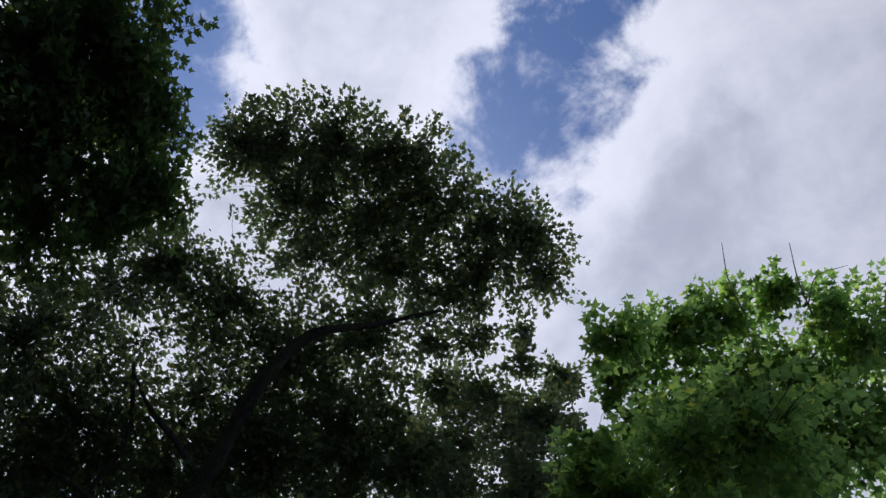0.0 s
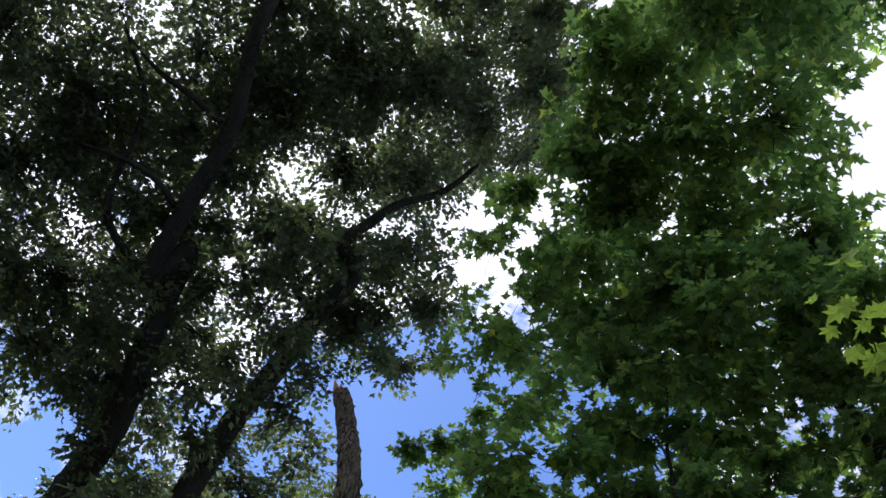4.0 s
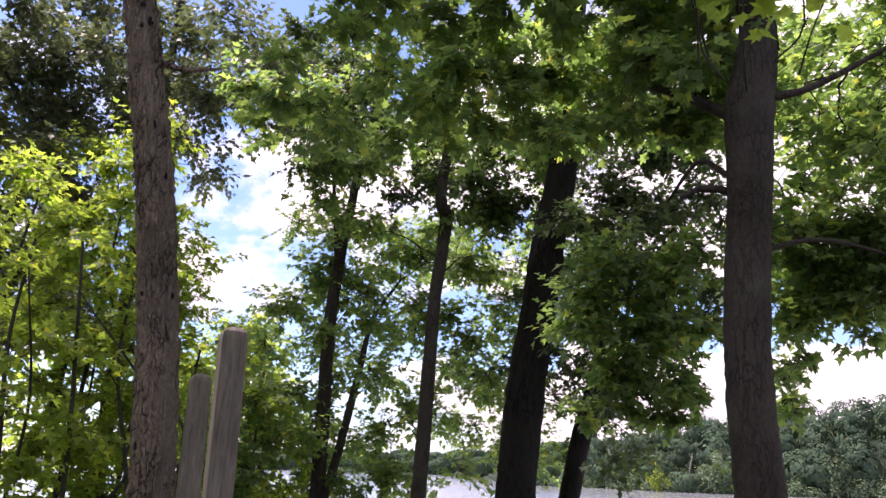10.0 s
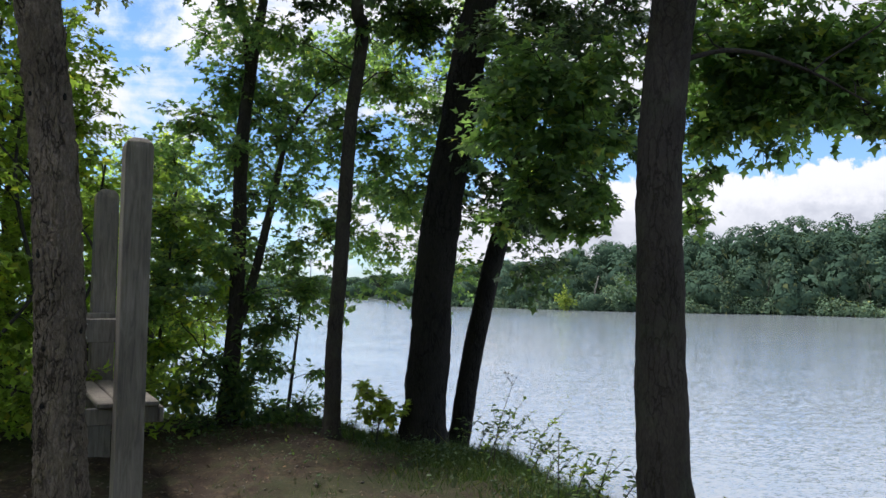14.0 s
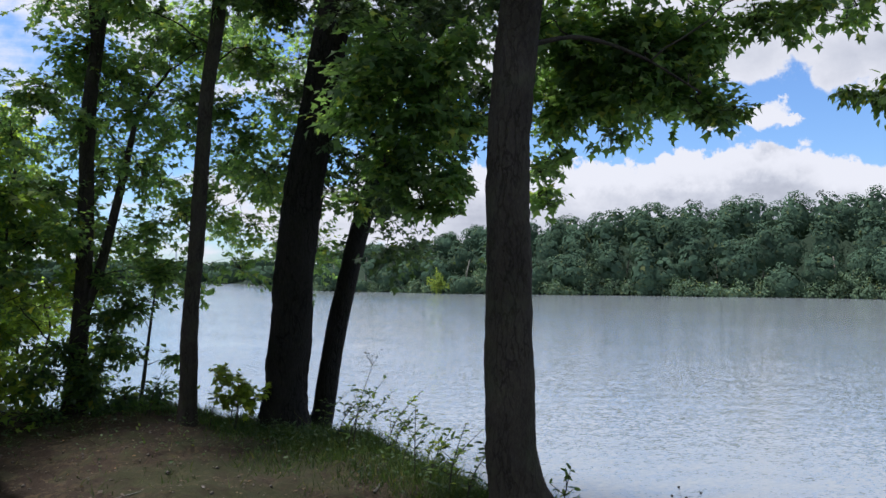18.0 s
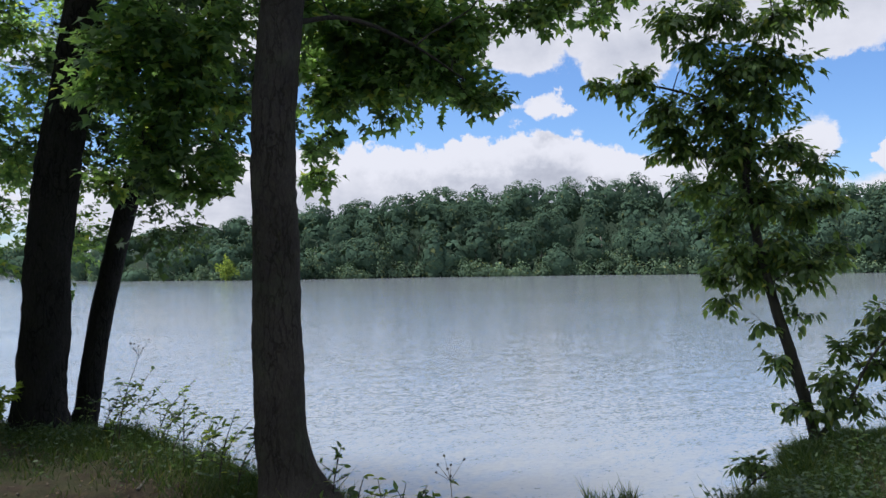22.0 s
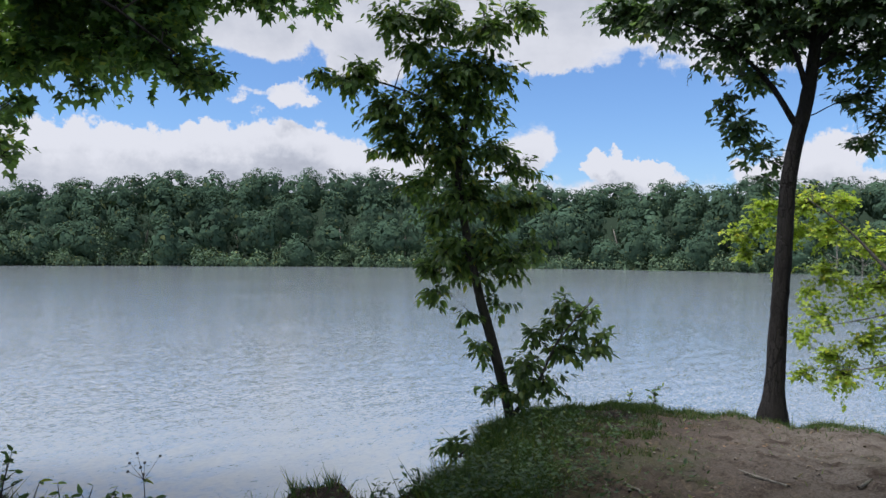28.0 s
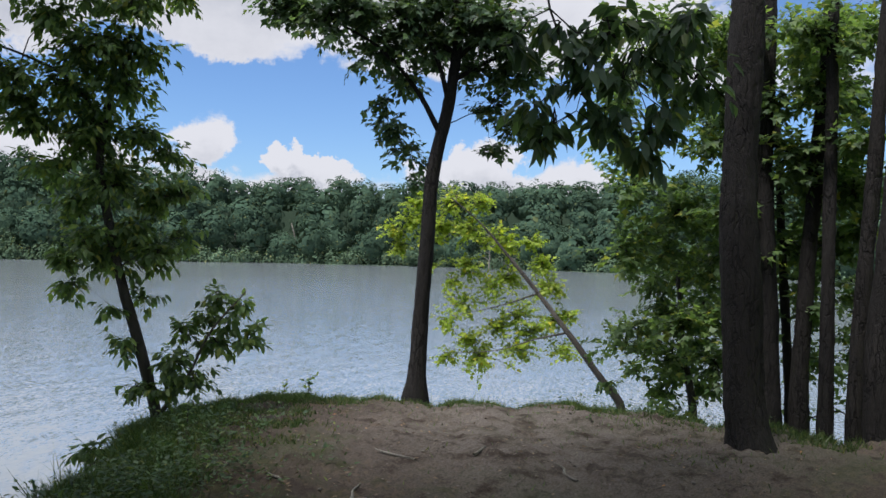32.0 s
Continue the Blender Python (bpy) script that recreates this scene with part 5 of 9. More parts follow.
crown(main, [[(-2.62, 2.7, 6.92, 0.37, 0.4), (-2.33, 3.2, 7.16, 0.39, 0.5), (-2.37, 3.03, 6.95, 0.31, 0.5), (-2.13, 2.99, 6.71, 0.31, 0.5), (-1.87, 3.27, 6.78, 0.24, 0.6), (-1.94, 3.19, 6.63, 0.25, 0.6), (-1.85, 2.99, 6.66, 0.24, 0.6), (-1.63, 3.85, 7.16, 0.36, 0.7), (-1.7, 3.76, 7.5, 0.3, 0.7), (-1.67, 3.81, 6.97, 0.35, 0.7), (-1.48, 3.86, 7.08, 0.36, 0.8), (-1.22, 3.76, 6.98, 0.34, 0.8), (-1.53, 4.31, 7.61, 0.31, 0.8), (-0.79, 3.64, 6.37, 0.22, 0.8), (-0.82, 3.89, 6.88, 0.35, 0.8), (-1.14, 4.18, 7.23, 0.4, 0.8), (-0.57, 4.17, 6.58, 0.28, 0.8), (-0.65, 4.48, 7.02, 0.28, 0.8), (-0.62, 4.65, 7.62, 0.38, 0.8)], [(-0.39, 4.2, 6.73, 0.35, 0.8), (-0.4, 4.58, 7.17, 0.32, 0.8), (-0.27, 3.98, 6.4, 0.29, 0.8), (0.12, 4.21, 6.41, 0.3, 0.8), (0.11, 4.42, 6.61, 0.25, 0.8), (0.15, 4.17, 6.42, 0.35, 0.8), (-2.99, 3.09, 6.55, 0.32, 0.3), (-2.58, 3.32, 6.85, 0.34, 0.4), (-2.05, 3.49, 6.26, 0.33, 0.6), (-2.21, 3.9, 6.71, 0.25, 0.6), (-2.51, 4.05, 7.35, 0.36, 0.6), (-2.09, 4.02, 7.26, 0.41, 0.6), (-2.2, 4.41, 7.38, 0.31, 0.6), (-1.96, 4.34, 7.27, 0.28, 0.6), (-1.29, 3.72, 6.45, 0.34, 0.8), (-1.56, 4.28, 7.01, 0.35, 0.8), (-1.57, 3.82, 6.33, 0.24, 0.8), (-1.11, 3.74, 6.35, 0.24, 0.8), (-1.23, 4.05, 6.67, 0.25, 0.8)], [(-1.37, 4.56, 7.11, 0.41, 0.8), (-0.98, 5.08, 7.17, 0.37, 0.8), (-0.76, 4.48, 6.88, 0.31, 0.8), (-0.63, 4.56, 6.73, 0.29, 0.8), (-0.34, 4.6, 6.46, 0.29, 0.8), (-0.35, 4.13, 6.25, 0.35, 0.8), (-0.4, 4.98, 6.98, 0.33, 0.8), (-0.07, 4.33, 5.87, 0.31, 0.8), (-0.16, 4.55, 6.26, 0.33, 0.8), (-0.12, 4.52, 6.05, 0.29, 0.8), (-3.53, 3.67, 6.77, 0.35, 0.2), (-2.81, 3.53, 6.48, 0.35, 0.5), (-2.4, 3.42, 5.94, 0.32, 0.5), (-3.13, 4.08, 7.17, 0.36, 0.5), (-2.23, 3.92, 6.55, 0.3, 0.6), (-2.23, 3.95, 6.3, 0.32, 0.6), (-2.76, 4.21, 7.19, 0.34, 0.6), (-1.72, 3.86, 6.09, 0.32, 0.7), (-2.03, 4.2, 6.44, 0.37, 0.7)], [(-2.06, 4.18, 6.53, 0.36, 0.7), (-1.66, 4.54, 6.49, 0.34, 0.8), (-1.79, 4.79, 6.76, 0.39, 0.8), (-1.91, 4.72, 6.82, 0.4, 0.8), (-1.24, 4.35, 6.01, 0.24, 0.8), (-1.17, 4.3, 6.21, 0.28, 0.8), (-1.32, 4.9, 6.58, 0.32, 0.8), (-0.95, 4.86, 6.6, 0.29, 0.8), (-0.93, 4.52, 6.05, 0.25, 0.8), (-0.76, 4.67, 6.36, 0.32, 0.8), (-0.51, 4.81, 6.45, 0.29, 0.8), (-0.47, 4.47, 5.67, 0.26, 0.8), (-0.54, 4.52, 6.09, 0.26, 0.8), (-0.26, 4.86, 6.25, 0.27, 0.8), (-0.13, 5.39, 6.51, 0.32, 0.8), (-0.25, 4.91, 6.16, 0.29, 0.8), (-3.51, 3.92, 6.63, 0.27, 0.2), (-2.94, 3.87, 6.06, 0.25, 0.6), (-3.23, 4.53, 6.87, 0.4, 0.6)], [(-3.33, 4.26, 6.57, 0.3, 0.6), (-2.38, 3.98, 5.98, 0.23, 0.7), (-2.56, 4.23, 5.98, 0.29, 0.7), (-2.54, 4.46, 6.25, 0.31, 0.7), (-2.1, 4.18, 5.95, 0.27, 0.8), (-2.14, 4.31, 5.88, 0.3, 0.8), (-2.13, 4.01, 5.74, 0.27, 0.8), (-1.63, 4.59, 6, 0.37, 0.8), (-1.68, 4.21, 5.79, 0.34, 0.8), (-2.04, 5.3, 6.51, 0.32, 0.8), (-1.69, 5.14, 6.29, 0.27, 0.8), (-1.2, 4.47, 5.52, 0.27, 0.8), (-1.46, 5.09, 6.22, 0.4, 0.8), (-1.21, 5.63, 6.41, 0.38, 0.8), (-1.1, 5.51, 6.33, 0.3, 0.8), (-0.97, 4.94, 5.87, 0.26, 0.8), (-0.71, 5.25, 6.23, 0.3, 0.8), (-0.57, 5.04, 5.94, 0.37, 0.8), (-0.67, 5.43, 6.19, 0.27, 0.8)], [(-0.3, 5.72, 6.45, 0.29, 0.8), (-0.47, 5.26, 5.94, 0.34, 0.8), (-0.31, 5.06, 5.75, 0.3, 0.8)], [(-2.96, 3.4, 5.34, 0.25, 0.4), (-3.43, 3.9, 5.78, 0.29, 0.4), (-3.16, 3.81, 5.4, 0.3, 0.4), (-2.78, 3.57, 5.38, 0.24, 0.8), (-3.15, 4.36, 5.8, 0.35, 0.8), (-3.16, 4.18, 5.74, 0.31, 0.8), (-2.43, 4.07, 5.6, 0.27, 0.8), (-2.34, 4.03, 5.17, 0.28, 0.8), (-2.44, 3.79, 5.4, 0.29, 0.8), (-2.09, 4.3, 5.31, 0.31, 0.8), (-2.28, 4.54, 5.67, 0.25, 0.8), (-2.28, 4.24, 5.32, 0.25, 0.8), (-1.78, 4.67, 5.38, 0.35, 0.8), (-1.57, 4.15, 5.23, 0.27, 0.8), (-1.96, 4.7, 5.7, 0.37, 0.8), (-1.56, 4.5, 5.21, 0.31, 0.8), (-1.37, 4.69, 5.42, 0.3, 0.8), (-1.51, 4.4, 5.2, 0.27, 0.8), (-1.07, 4.95, 5.4, 0.34, 0.8)], [(-1.1, 5.49, 5.83, 0.27, 0.8), (-1.17, 5.47, 5.67, 0.32, 0.8), (-1.01, 5.76, 5.82, 0.27, 0.8), (-0.71, 5.32, 5.64, 0.33, 0.8), (-0.86, 5.64, 5.95, 0.29, 0.8), (-0.37, 4.64, 4.92, 0.26, 0.8), (-0.29, 4.82, 5.22, 0.3, 0.8), (-0.33, 4.99, 5.26, 0.32, 0.8), (-3.77, 4.38, 5.65, 0.28, 0.4), (-3.19, 3.64, 4.91, 0.33, 0.4), (-3.13, 3.61, 4.77, 0.3, 0.4), (-3.14, 4.38, 5.17, 0.3, 0.6), (-2.81, 4.02, 5.16, 0.33, 0.6), (-3.19, 4.61, 5.51, 0.35, 0.6), (-2.54, 4.47, 5.18, 0.25, 0.6), (-2.51, 4.07, 4.9, 0.32, 0.6), (-2.58, 4.27, 5.32, 0.29, 0.6), (-2.1, 4.61, 5.35, 0.35, 0.7), (-2.25, 4.7, 5.38, 0.28, 0.7)], [(-2.31, 4.63, 5.09, 0.23, 0.7), (-2.22, 5.19, 5.32, 0.33, 0.7), (-2.05, 4.89, 5.3, 0.26, 0.7), (-2.01, 5.04, 5.41, 0.35, 0.7), (-1.65, 5.58, 5.48, 0.34, 0.8), (-1.44, 5.02, 5.34, 0.34, 0.8), (-1.48, 4.58, 4.89, 0.21, 0.8), (-1.09, 4.95, 5.12, 0.23, 0.7), (-1.42, 5.54, 5.5, 0.33, 0.7), (-1.24, 5.55, 5.34, 0.26, 0.7), (-1.01, 5.15, 5.09, 0.24, 0.7), (-1.13, 5.94, 5.5, 0.39, 0.7), (-0.9, 5.3, 5.13, 0.34, 0.7), (-0.43, 5.69, 5.42, 0.38, 0.8), (-0.46, 4.9, 4.66, 0.31, 0.8), (-0.4, 4.98, 4.92, 0.26, 0.8), (-3.75, 4.69, 5.41, 0.33, 0.4), (-3.44, 5.01, 5.08, 0.39, 0.5), (-3.09, 4.45, 4.99, 0.34, 0.5)], [(-3.09, 4.45, 4.68, 0.24, 0.5), (-3.12, 5.19, 5.33, 0.39, 0.5), (-2.75, 4.38, 4.68, 0.29, 0.5), (-3.03, 5.17, 5.13, 0.25, 0.5), (-2.5, 5.22, 4.92, 0.25, 0.6), (-2.39, 4.61, 4.62, 0.29, 0.6), (-2.38, 4.92, 5.09, 0.24, 0.6), (-1.97, 4.7, 4.88, 0.22, 0.7), (-1.79, 4.6, 4.77, 0.3, 0.7), (-2.16, 4.89, 4.8, 0.34, 0.7), (-1.68, 4.7, 4.7, 0.33, 0.8), (-1.75, 5.24, 4.72, 0.3, 0.8), (-1.82, 5.19, 5.06, 0.31, 0.8), (-1.4, 5.81, 5.19, 0.28, 0.8), (-1.31, 5.39, 4.81, 0.29, 0.8), (-1.36, 5.37, 4.97, 0.25, 0.8), (-0.98, 5.75, 5.08, 0.29, 0.8), (-1.12, 5.94, 5.02, 0.36, 0.8), (-1.22, 5.7, 4.85, 0.34, 0.8)], [(-0.75, 5.32, 4.52, 0.35, 0.8), (-0.84, 5.59, 4.85, 0.32, 0.8), (-0.78, 5.34, 4.85, 0.34, 0.8), (-3.68, 4.47, 4.58, 0.32, 0.4), (-2.88, 4.19, 4.37, 0.29, 0.4), (-2.89, 4.68, 4.33, 0.34, 0.4), (-2.81, 5, 4.42, 0.27, 0.4), (-3.2, 5.02, 4.62, 0.33, 0.4), (-2.44, 4.7, 4.44, 0.23, 0.6), (-2.67, 5.08, 4.76, 0.25, 0.6), (-2.31, 4.57, 4.2, 0.31, 0.6), (-1.98, 4.78, 4.21, 0.21, 0.7), (-2.46, 5.76, 5.07, 0.34, 0.7), (-2.45, 5.5, 4.92, 0.32, 0.7), (-1.95, 5.98, 5.06, 0.39, 0.7), (-1.96, 5.52, 4.48, 0.29, 0.7), (-1.9, 5.59, 4.5, 0.31, 0.7), (-1.28, 5.17, 4.42, 0.26, 0.8), (-1.61, 5.97, 4.59, 0.36, 0.8)], [(-1.46, 5.48, 4.57, 0.29, 0.8), (-1.15, 5.03, 4.24, 0.33, 0.8), (-0.92, 4.99, 4.1, 0.26, 0.8), (-1.24, 5.52, 4.62, 0.32, 0.8), (-0.8, 5.68, 4.35, 0.31, 0.8), (-0.73, 5.3, 4.27, 0.26, 0.8), (-0.79, 6, 4.64, 0.38, 0.8), (-3.51, 4.4, 4.1, 0.25, 0.4), (-3.54, 4.23, 4.1, 0.24, 0.4), (-4.28, 5.08, 4.37, 0.41, 0.4), (-3.2, 4.41, 3.92, 0.25, 0.4), (-3.34, 4.54, 4.05, 0.24, 0.4), (-3.48, 4.96, 4.18, 0.34, 0.4), (-3.42, 5.69, 4.33, 0.41, 0.4), (-3.33, 5.61, 4.38, 0.29, 0.4), (-2.94, 5.11, 4.39, 0.28, 0.4), (-2.77, 5.08, 4.2, 0.3, 0.7), (-2.9, 5.69, 4.31, 0.31, 0.7), (-2.53, 4.67, 4.08, 0.32, 0.7)], [(-2.29, 5.05, 3.95, 0.3, 0.7), (-2.38, 5.67, 4.28, 0.3, 0.7), (-2.07, 4.92, 4.12, 0.28, 0.7), (-2.03, 5.45, 4.09, 0.36, 0.7), (-1.75, 5.13, 3.86, 0.33, 0.7), (-2.07, 6.18, 4.44, 0.4, 0.7), (-1.42, 5.2, 3.94, 0.25, 0.8), (-1.53, 5.76, 4.32, 0.26, 0.8), (-1.6, 6.19, 4.44, 0.28, 0.8), (-1.19, 6.02, 4.13, 0.27, 0.8), (-1.26, 5.91, 4.32, 0.32, 0.8), (-1.52, 6.4, 4.4, 0.29, 0.8), (-1.05, 6.1, 4.26, 0.37, 0.8), (-0.94, 5.95, 4.33, 0.3, 0.8), (-0.98, 5.88, 4.09, 0.32, 0.8)]], MAIN_LINES, "maple_mid", 0.088, LEAF_MAPLE, BARK_MAPLE, 181, fill=0.92)
crown(main, [[(-0.36, 6.36, 3.28, 0.44, 1), (0.04, 6.35, 3.32, 0.44, 1), (-0.32, 6.47, 2.86, 0.38, 1), (0.05, 6.45, 2.91, 0.38, 1), (0.32, 6.38, 3.11, 0.38, 1), (-0.52, 6.49, 2.75, 0.25, 1), (-0.06, 6.52, 2.61, 0.16, 1), (-0.48, 6.54, 2.47, 0.12, 1), (0.12, 6.39, 3.24, 0.38, 1), (0.52, 6.34, 3.29, 0.33, 1), (0.32, 6.46, 2.91, 0.3, 1), (-0.13, 6.48, 2.89, 0.3, 1), (-0.38, 6.4, 3.18, 0.33, 1), (0.65, 6.47, 2.73, 0.19, 1), (1.05, 6.25, 3.33, 0.25, 1), (-0.66, 6.58, 2.19, 0.12, 1), (0.29, 6.49, 2.89, 0.25, 1), (0.55, 6.49, 2.81, 0.22, 1), (0.75, 6.48, 2.77, 0.18, 1)], [(0.12, 6.43, 3.13, 0.33, 1), (-0.21, 6.49, 2.87, 0.27, 1), (-0.5, 6.5, 2.74, 0.22, 1), (0.5, 6.38, 3.25, 0.33, 1), (0.87, 6.3, 3.37, 0.27, 1), (1.29, 6.21, 3.42, 0.25, 1), (1.61, 6.12, 3.45, 0.22, 1), (-0.63, 6.56, 2.33, 0.16, 1), (-0.59, 6.59, 2.12, 0.13, 1), (-0.04, 6.37, 3.35, 0.38, 1), (-0.41, 6.39, 3.22, 0.38, 1)], [(-0.26, 6.65, 3.04, 0.28, 1), (0.18, 6.67, 3, 0.26, 1), (0.53, 6.67, 2.91, 0.22, 1), (0.75, 6.67, 2.77, 0.15, 1), (0, 6.59, 3.29, 0.34, 1), (0.57, 6.56, 3.28, 0.28, 1), (1.08, 6.44, 3.44, 0.26, 1), (1.54, 6.34, 3.43, 0.2, 1), (-0.43, 6.55, 3.36, 0.34, 1), (-0.63, 6.75, 2.39, 0.14, 1), (-0.66, 6.78, 2.13, 0.12, 1)], [(-1.62, 6, 2.11, 0.23, 1), (-1.3, 6.07, 2.19, 0.26, 1), (-1.53, 5.98, 2.47, 0.36, 1), (-1.17, 6.03, 2.63, 0.31, 1), (-1.82, 5.84, 2.69, 0.31, 1), (-1.31, 5.92, 2.97, 0.41, 1), (-1.75, 5.76, 3.1, 0.36, 1), (-1.1, 5.9, 3.19, 0.31, 1), (-0.63, 5.94, 3.26, 0.36, 1), (-0.62, 6.16, 2.31, 0.1, 1), (-1.78, 5.79, 2.77, 0.46, 1), (-1.41, 5.92, 2.7, 0.41, 1), (-1.23, 6.04, 2.32, 0.31, 1), (-1.68, 5.91, 2.33, 0.36, 1), (-1.33, 5.86, 3.02, 0.46, 1), (-1.9, 5.86, 2.06, 0.26, 0.8), (-1.44, 6.02, 2.05, 0.23, 1), (-1.57, 5.76, 3.13, 0.46, 1), (-1.24, 6.07, 2.02, 0.18, 1)], [(-1.84, 5.76, 2.87, 0.41, 1), (-1.4, 5.94, 2.67, 0.36, 1), (-1.19, 5.89, 3.05, 0.36, 1), (-1.6, 5.95, 2.29, 0.31, 1), (-1.24, 6.06, 2.22, 0.23, 1)], [(-0.44, 6.94, 5.08, 0.42, 0.4), (-0.53, 5.7, 4.34, 0.3, 0.4), (-0.06, 6.04, 4.71, 0.33, 0.4), (-0.25, 6.95, 5.32, 0.32, 0.4), (0.25, 6.42, 4.57, 0.29, 0.4), (0.07, 6.13, 4.62, 0.28, 0.4), (0.62, 6.21, 4.67, 0.34, 0.4), (0.53, 5.68, 4.33, 0.34, 0.4), (-0.65, 6.01, 4.32, 0.31, 0.4), (-0.47, 6.3, 4.52, 0.35, 0.4), (-0.19, 5.9, 4.06, 0.26, 0.4), (-0.05, 6.38, 4.31, 0.25, 0.4), (0.35, 6.84, 4.63, 0.42, 0.3), (0.22, 6.4, 4.27, 0.29, 0.3), (0.41, 6.04, 3.93, 0.27, 0.3), (0.61, 6.65, 4.2, 0.34, 0.3), (-0.58, 6.58, 4.02, 0.26, 0.4), (-0.75, 6.48, 4.22, 0.31, 0.4), (-0.31, 6.26, 3.95, 0.25, 0.4)], [(-0.35, 6.87, 3.96, 0.37, 0.4), (0.1, 5.99, 3.8, 0.35, 0.3), (0.01, 6.32, 3.94, 0.26, 0.3), (0.52, 7.31, 4.04, 0.36, 0.3), (0.74, 7.48, 4.25, 0.32, 0.3), (-0.5, 6.23, 3.63, 0.31, 0.3), (-0.53, 7.09, 3.66, 0.38, 0.3), (-0.15, 6.36, 3.6, 0.36, 0.3), (-0.28, 7.12, 3.72, 0.29, 0.3), (0.13, 7.1, 3.56, 0.27, 0.3), (0.19, 6.39, 3.41, 0.26, 0.3), (0.48, 6.37, 3.51, 0.3, 0.4), (0.51, 7.07, 3.56, 0.31, 0.4), (-0.9, 7.79, 3.33, 0.41, 0.3), (-0.74, 6.61, 3.04, 0.31, 0.3), (-0.14, 6.69, 3.28, 0.37, 0.3), (-0.38, 7.02, 3.08, 0.38, 0.3), (0.19, 7.23, 3.17, 0.36, 0.3), (-0.06, 7.77, 3.18, 0.41, 0.3)], [(0.44, 6.21, 2.96, 0.23, 0.4), (0.3, 6.55, 3.07, 0.36, 0.4), (-0.68, 7.38, 3.01, 0.34, 0.1), (-0.52, 7.8, 3.05, 0.37, 0.1), (-0.11, 6.79, 2.76, 0.28, 0.1), (0.41, 7.62, 3.02, 0.3, 0.1)], [(-0.44, 5.85, 4.25, 0.24, 0.3), (-0.51, 6.88, 5.14, 0.29, 0.3), (-0.11, 6.87, 4.86, 0.4, 0.3), (-0.17, 6.02, 4.55, 0.37, 0.3), (0.23, 6.28, 4.4, 0.35, 0.3), (0.4, 7.03, 5.02, 0.43, 0.3), (-0.65, 6.91, 4.5, 0.29, 0.3), (-0.55, 6.19, 4.23, 0.35, 0.3), (-0.05, 7.35, 4.76, 0.43, 0.2), (-0.08, 6.26, 4.15, 0.27, 0.2), (0.3, 6.28, 3.88, 0.29, 0.3), (0.32, 6.25, 3.91, 0.3, 0.3), (-0.64, 6.16, 3.75, 0.27, 0.3), (-0.38, 6.08, 3.59, 0.34, 0.3), (-0.21, 6.98, 3.93, 0.33, 0.3), (-0.26, 7.46, 4.3, 0.44, 0.3), (0.27, 6.09, 3.68, 0.34, 0.3), (0.18, 6.2, 3.63, 0.34, 0.3), (-0.75, 7.43, 3.55, 0.42, 0.3)], [(-0.72, 6.73, 3.57, 0.33, 0.3), (-0.14, 6.51, 3.24, 0.33, 0.3), (-0.27, 6.64, 3.47, 0.31, 0.3), (0.12, 6.16, 3.13, 0.35, 0.3), (0.04, 6.93, 3.65, 0.32, 0.3), (-0.76, 6.74, 3.12, 0.25, 0.2), (-0.49, 7.27, 3.22, 0.38, 0.2), (-0.19, 6.93, 3.18, 0.25, 0.2), (-0.21, 7.81, 3.31, 0.37, 0.2), (0.22, 7.38, 3.23, 0.42, 0.2), (0.12, 6.51, 2.92, 0.28, 0.2)], [(-0.44, 6.92, 3.05, 0.54, 1), (0.01, 6.96, 2.99, 0.42, 1), (0.45, 6.92, 3.15, 0.45, 1), (0.7, 6.97, 2.88, 0.27, 1), (-0.59, 7.01, 2.52, 0.24, 0.8), (-0.62, 7.04, 2.24, 0.18, 0.8), (-0.32, 6.87, 3.26, 0.48, 1), (0.28, 6.86, 3.37, 0.42, 1), (1.31, 6.73, 3.47, 0.21, 1), (1.57, 6.68, 3.45, 0.18, 1), (-0.58, 6.96, 2.8, 0.36, 1)]], MAIN_LINES, "maple_small", 0.078, LEAF_MAPLE, BARK_MAPLE, 182, fill=0.66)
SPREAD = np.random.default_rng(183)
crown(main, [[(HUB[0] + d * math.sin(a), HUB[1] + d * math.cos(a), 1.6 + d * math.tan(e), r, 0.8) for a, e, d, r in zip(np.radians(SPREAD.uniform(-4, 13, 34)), np.radians(SPREAD.uniform(19, 45, 34)), SPREAD.uniform(5.4, 7.4, 34), SPREAD.uniform(0.38, 0.55, 34))]], MAIN_LINES, "maple_small", 0.09, LEAF_MAPLE, BARK_MAPLE, 184, fill=0.78)
